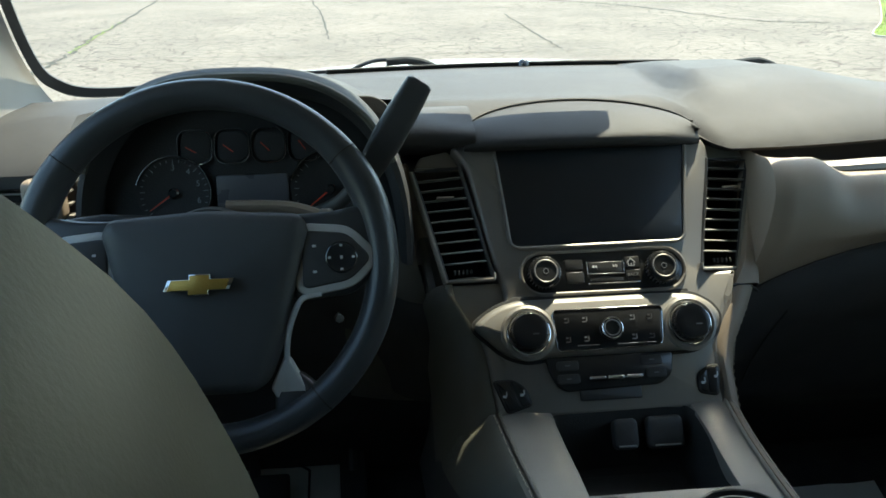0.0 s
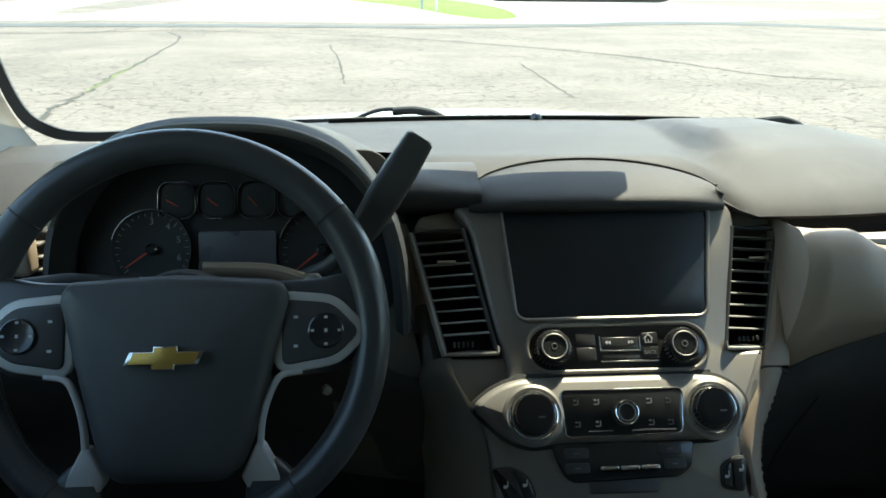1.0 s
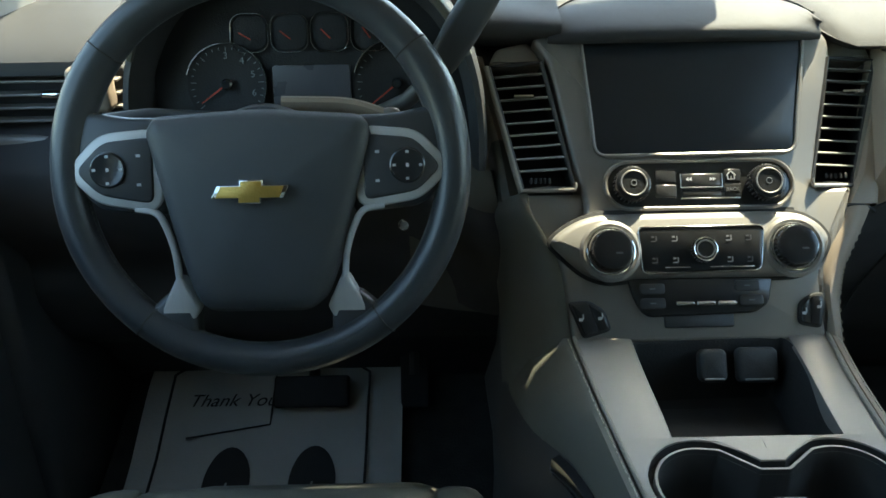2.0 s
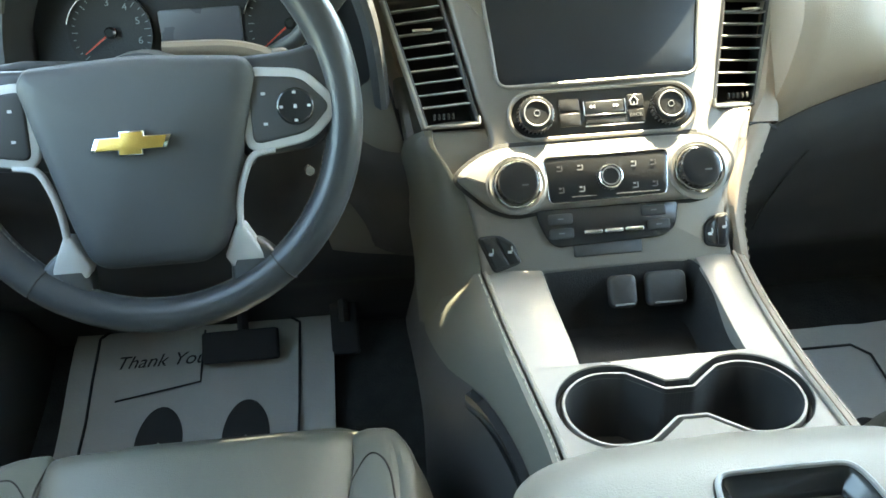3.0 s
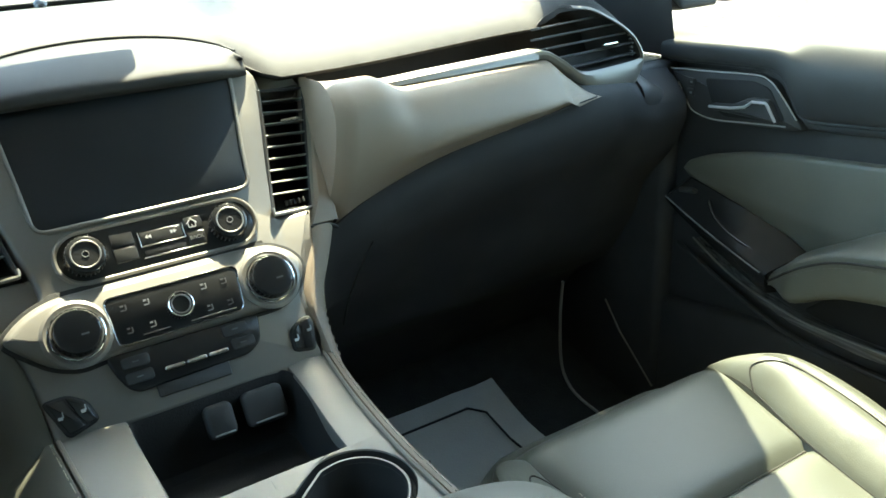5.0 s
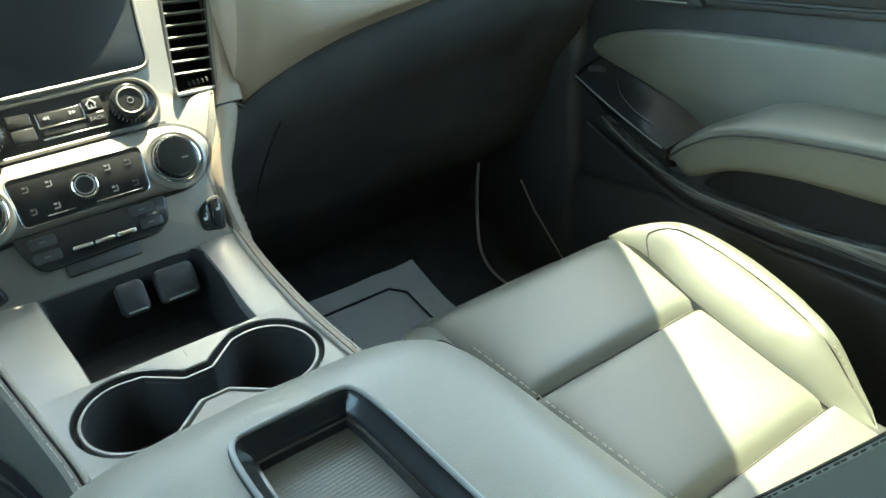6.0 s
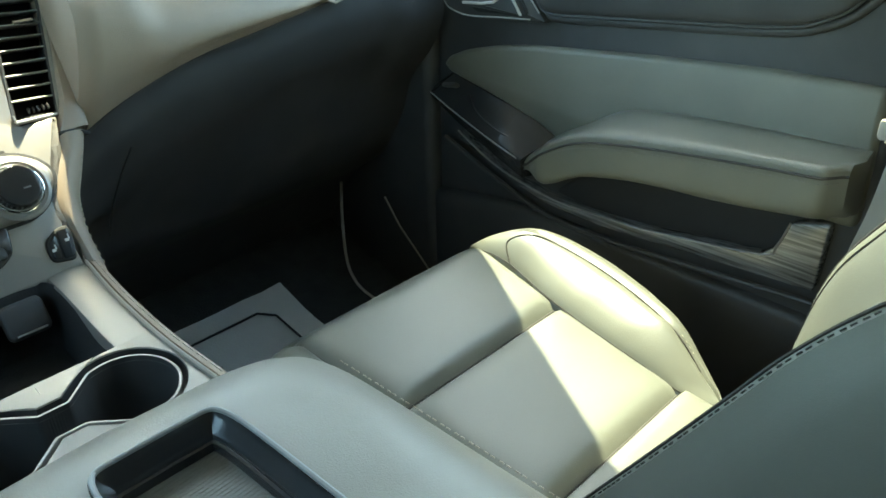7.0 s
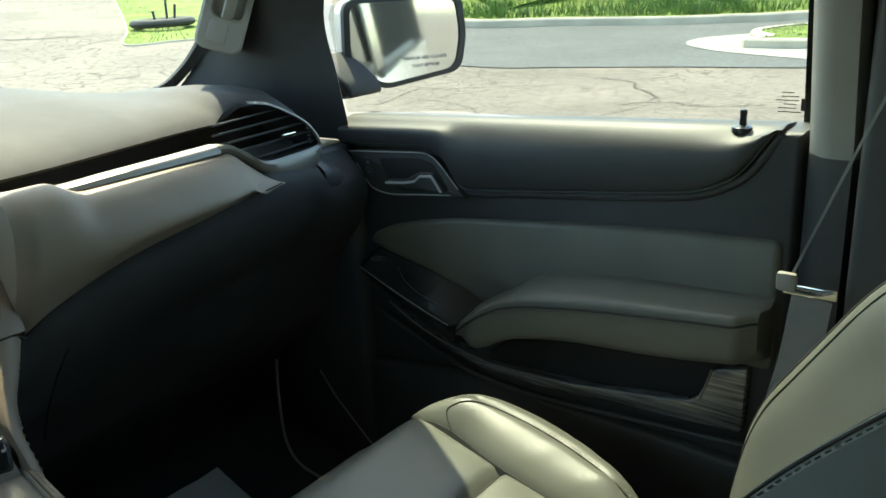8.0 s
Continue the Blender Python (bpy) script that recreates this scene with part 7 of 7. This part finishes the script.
def kerbed_lawn(name, outline, label, kerb=0.15, wide=0.16):
    """A lawn with a kerb round it."""
    t = thing(name, (*outline[0], ground_height(*outline[0])), label, "lawn")
    P = [(p.x, p.y) for p in spline([(x, y, 0) for x, y in outline], 6, True)]
    h = lambda x, y, z: (x, y, ground_height(x, y) + z)
    i1, i2 = inset(P, 0.2 * wide), inset(P, wide)
    part("kerb", rows_mesh([[h(x, y, -0.05) for x, y in P], [h(x, y, kerb - 0.03) for x, y in P], [h(x, y, kerb) for x, y in i1], [h(x, y, kerb) for x, y in i2], [h(x, y, kerb - 0.03) for x, y in i2]], ring=True), M_KERB, t, "pale concrete kerb")
    cx, cy = sum(p[0] for p in P) / len(P), sum(p[1] for p in P) / len(P)
    rows = [[h(lerp(x, cx, f), lerp(y, cy, f), kerb - 0.02 + 0.03 * f) for x, y in i2] for f in (0, 0.15, 0.4, 0.7, 0.97)]
    part("grass", rows_mesh(rows, ring=True, end=True), M_GRASS, t, "bright mown grass")
    bm = bmesh.new()
    rnd = random.Random(name)
    for k in range(3000):
        f, q = rnd.random() ** 0.5, rnd.choice(i2)
        x, y = lerp(cx, q[0], f), lerp(cy, q[1], f)
        a, s, z = rnd.uniform(0, 6.28), rnd.uniform(0.012, 0.035), ground_height(x, y) + kerb
        v = [bm.verts.new((x + s * 0.25 * math.cos(a), y + s * 0.25 * math.sin(a), z)), bm.verts.new((x - s * 0.25 * math.cos(a), y - s * 0.25 * math.sin(a), z)), bm.verts.new((x + rnd.uniform(-0.02, 0.02), y + rnd.uniform(-0.02, 0.02), z + s))]
        bm.faces.new(v)
    ob = part("grass_blade", bm, M_GRASS, t)
    tagged(ob, kind="stuff")
    return t


kerbed_lawn("grass_island", [(12.39, 3.09), (12.82, 4.14), (13.59, 4.57), (14.49, 4.37), (15.2, 3.93), (18.0, 2.0), (20.0, -6.0), (17.0, -8.0)], "kerbed grass island beside the road")
sheet("gutter", [(11.12, 2.9), (11.45, 3.96), (11.78, 4.64), (12.38, 5.16), (13.24, 5.25), (14.22, 4.75)], [(12.48, 2.99), (12.58, 3.66), (12.78, 4.14), (13.04, 4.43), (13.49, 4.61), (14.23, 4.52)], M_PALE, "pale concrete gutter apron", "gutter", lift=0.020, n=6)
kerbed_lawn("grass_verge", [(-3.91, 57.34), (0.67, 44.08), (2.78, 35.18), (4.28, 32.72), (5.62, 35.39), (5.78, 45.04), (2.92, 57.31)], "narrow mown grass verge ahead", 0.04)
kerbed_lawn("corner_lawn", [(7.85, 13.1), (8.05, 12.75), (8.6, 12.75), (9.3, 12.6), (10.2, 12.8), (12.0, 14.4), (14.5, 18.0), (16.5, 22.0), (16.0, 24.5), (14.95, 24.6), (13.0, 21.4), (11.05, 18.1), (9.1, 14.9)], "bright grass lawn at the road corner", 0.03, 0.03)


def bank():
    """Grass bank and bushes behind the far kerb."""
    line = [(p.x, p.y) for p in spline([(18.17, 18.57, 0), (14.83, 12.98, 0), (13.17, 9.98, 0), (14.31, 8.37, 0), (15.42, 6.57, 0), (16.2, 5.76, 0), (17.42, 4.72, 0), (24.0, 1.0, 0), (30.0, -6.0, 0)], 10)]
    n = [(1, 0)] * len(line)
    nrm = []
    for i in range(len(line)):
        a, b = line[max(i - 1, 0)], line[min(i + 1, len(line) - 1)]
        d = Vector((b[0] - a[0], b[1] - a[1])).normalized()
        nrm.append((-d.y, d.x))
    def off(i, d, z):
        x, y = line[i][0] + nrm[i][0] * d, line[i][1] + nrm[i][1] * d
        return (x, y, ground_height(x, y) + z)
    sgn = 1 if nrm[20][0] > 0 else -1
    K = range(len(line))
    ob = part("far_kerb", rows_mesh([[off(i, sgn * d, z) for i in K] for d, z in ((0, -0.05), (0.01, 0.13), (0.04, 0.16), (0.18, 0.16), (0.19, 0.1))]), M_KERB)
    tagged(ob, "pale concrete kerb along the far side of the road", "kerb", kind="structure")
    ob = part("grass_bank", rows_mesh([[off(i, sgn * d, z) for i in K] for d, z in ((0.17, 0.14), (1.0, 0.22), (3.0, 0.5), (6.0, 1.2), (14.0, 3.5), (30.0, 7.0))]), M_GRASS)
    tagged(ob, "grassy bank rising behind the kerb", "bank", kind="structure")
    rnd = random.Random(5)
    # tall grass
    bm = bmesh.new()
    for k in range(16000):
        i = rnd.randrange(4, len(line) - 4)
        d = 0.3 + 7 * rnd.random() ** 1.5
        f = rnd.random()
        p, q = Vector(off(i, sgn * d, 0)), Vector(off(i + 1, sgn * d, 0))
        o = p.lerp(q, f)
        o.z += 0.14 + 0.1 * d * 0.8
        s, a = rnd.uniform(0.06, 0.22), rnd.uniform(0, 6.28)
        w = s * 0.08
        bm.faces.new([bm.verts.new(o + Vector((w * math.cos(a), w * math.sin(a), 0))), bm.verts.new(o - Vector((w * math.cos(a), w * math.sin(a), 0))), bm.verts.new(o + Vector((rnd.uniform(-0.08, 0.08), rnd.uniform(-0.08, 0.08), s)))])
    tagged(part("tall_grass", bm, M_LEAF), "tall green grass on the bank", "grass", kind="stuff")
    # bushes
    for k in range(11):
        i = 8 + int(k * (len(line) - 20) / 11)
        d = rnd.uniform(3.2, 6.5)
        base = Vector(off(i, sgn * d, 0.45 + 0.10 * d))
        size = rnd.uniform(0.9, 1.7)
        dark = k % 4 == 1
        t = thing("bush", base, "dark leafy bush on the bank" if dark else "bright green leafy bush on the bank", "bush", "bushes on the bank")
        bm = bmesh.new()
        for s in range(5):
            tube([base, base + Vector((rnd.uniform(-0.4, 0.4), rnd.uniform(-0.4, 0.4), size * 0.8))], [0.03, 0.008], seg=5, bm=bm)
        part("stem", bm, M_CRACK, t)
        bm = bmesh.new()
        lumps = [(base + Vector((rnd.gauss(0, size * 0.45), rnd.gauss(0, size * 0.45), size * rnd.uniform(0.25, 1.0))), size * rnd.uniform(0.25, 0.5)) for _ in range(12)]
        for c0, r in lumps:
            for _ in range(230):
                v = Vector((rnd.gauss(0, 1), rnd.gauss(0, 1), rnd.gauss(0, 1))).normalized() * r * rnd.uniform(0.6, 1.08)
                o = c0 + v
                u = Vector((rnd.gauss(0, 1), rnd.gauss(0, 1), rnd.gauss(0, 1))).normalized()
                w = u.orthogonal().normalized()
                s = rnd.uniform(0.03, 0.075)
                bm.faces.new([bm.verts.new(o + u * s), bm.verts.new(o + w * s * 0.5), bm.verts.new(o - u * s), bm.verts.new(o - w * s * 0.5)])
        tagged(part("foliage", bm, M_LEAF_DARK if dark else M_LEAF, t), kind="stuff")


bank()


def crack(name, pts, w, mat, label):
    P = spline([(x, y, 0) for x, y in pts], 10)
    rnd = random.Random(name)
    rows = []
    for i, p in enumerate(P):
        d = (P[min(i + 1, len(P) - 1)] - P[max(i - 1, 0)]).normalized()
        s = Vector((-d.y, d.x, 0))
        q = p + s * rnd.uniform(-1, 1) * min(0.06, 0.015 + 1.5 * w)
        k = w * rnd.uniform(0.5, 1.4)
        rows.append([(v.x, v.y, ground_height(v.x, v.y) + 0.006) for v in (q + s * k, q - s * k)])
    tagged(part(name, rows_mesh(rows), mat), label, "crack", kind="structure")


crack("crack", [(-3.96, 8.17), (-4.27, 10.49), (-4.42, 11.17), (-4.53, 12.17), (-4.58, 13.05), (-4.82, 15.26), (-5.03, 18.77), (-5.38, 22.89), (-6.32, 25.75)], 0.035, M_CRACK, "long dirt-filled crack in the concrete")
crack("crack_weeds", [(-4.58, 13.21), (-4.82, 15.36), (-4.97, 17.63)], 0.03, M_WEED, "weeds growing in the crack")
crack("slab_joint", [(-22.0, 25.2), (-10.2, 25.0), (-6.41, 26.25), (-1.85, 25.12), (1.49, 23.19), (5.28, 19.25), (6.86, 15.75), (8.13, 14.87)], 0.05, M_CRACK, "dark joint between the slabs")
crack("slab_joint", [(-14.0, 11.0), (-5.38, 12.07), (-3.24, 12.52), (-0.81, 12.2), (2.05, 12.25)], 0.012, M_CRACK, "thin joint in the concrete")
crack("crack", [(-1.46, 21.75), (-1.05, 17.73), (-0.79, 14.07)], 0.018, M_CRACK, "thin crack in the concrete")
crack("crack", [(2.66, 17.63), (2.64, 14.94), (2.66, 12.47)], 0.014, M_CRACK, "thin crack in the concrete")
for line, w in (([(8.74, 4.74), (8.57, 4.25), (8.19, 4.03), (7.85, 3.65), (7.52, 3.58)], 0.010), ([(7.2, 3.76), (7.42, 3.59), (7.54, 3.39), (7.47, 3.14), (7.59, 2.84), (7.8, 2.53)], 0.010),
                ([(6.52, 3.67), (6.86, 3.59), (7.32, 3.51)], 0.005), ([(7.18, 6.28), (7.18, 5.91), (7.37, 5.65), (7.63, 5.43), (7.92, 5.09)], 0.008), ([(5.87, 6.05), (6.12, 5.89), (6.52, 5.98), (7.1, 6.16)], 0.006),
                ([(6.22, 5.63), (6.54, 5.61), (6.47, 5.09), (6.19, 4.67), (6.18, 4.42)], 0.006), ([(8.64, 6.67), (8.3, 6.15), (8.39, 5.78)], 0.006), ([(6.17, 5.31), (6.26, 5.02), (6.54, 4.83)], 0.004), ([(5.75, 5.66), (5.99, 5.44), (5.95, 5.01)], 0.004)):
    crack("crack", line, w, M_CRACK, "thin branching crack in the concrete")
crack("crack", [(-8.2, 25.6), (-7.29, 29.28), (-6.67, 31.51)], 0.03, M_CRACK, "thin crack in the far slab")


def posts():
    for x, y, m, h in ((1.81, 40.47, M_STEEL, 2.2), (2.45, 39.69, M_PAINT, 2.0)):
        z = ground_height(x, y)
        t = thing("sign_post", (x, y, z), "slim metal sign post on the grass verge", "post", "sign posts")
        part("pole", tube([(x, y, z - 0.1), (x, y, z + h)], 0.06, seg=10), m, t)


posts()


def swing_tyre():
    x, y = 9.81, 14.72
    z = ground_height(x, y)
    t = thing("old_tyre", (x, y, z), "old black tyre with stakes lying on the lawn", "tyre")
    part("tyre", moved(lathe_ring_big(0.42, 0.10), Matrix.Translation((x, y, z + 0.13)) @ Matrix.Diagonal((1.3, 1.0, 0.8, 1))), M_RUBBER, t)
    for dx, h in ((-0.15, 0.35), (0.1, 0.75), (0.25, 0.45)):
        part("stake", tube([(x + dx, y, z), (x + dx * 1.3, y, z + h)], 0.025, seg=6), M_RUBBER, t)


def lathe_ring_big(r, w, seg=32):
    rows = []
    for i in range(seg):
        a = 2 * math.pi * i / seg
        rows.append([((r + w * math.cos(b)) * math.cos(a), (r + w * math.cos(b)) * math.sin(a), w * math.sin(b)) for b in [2 * math.pi * j / 10 for j in range(10)]])
    return rows_mesh(rows, ring=True, loop=True)


swing_tyre()
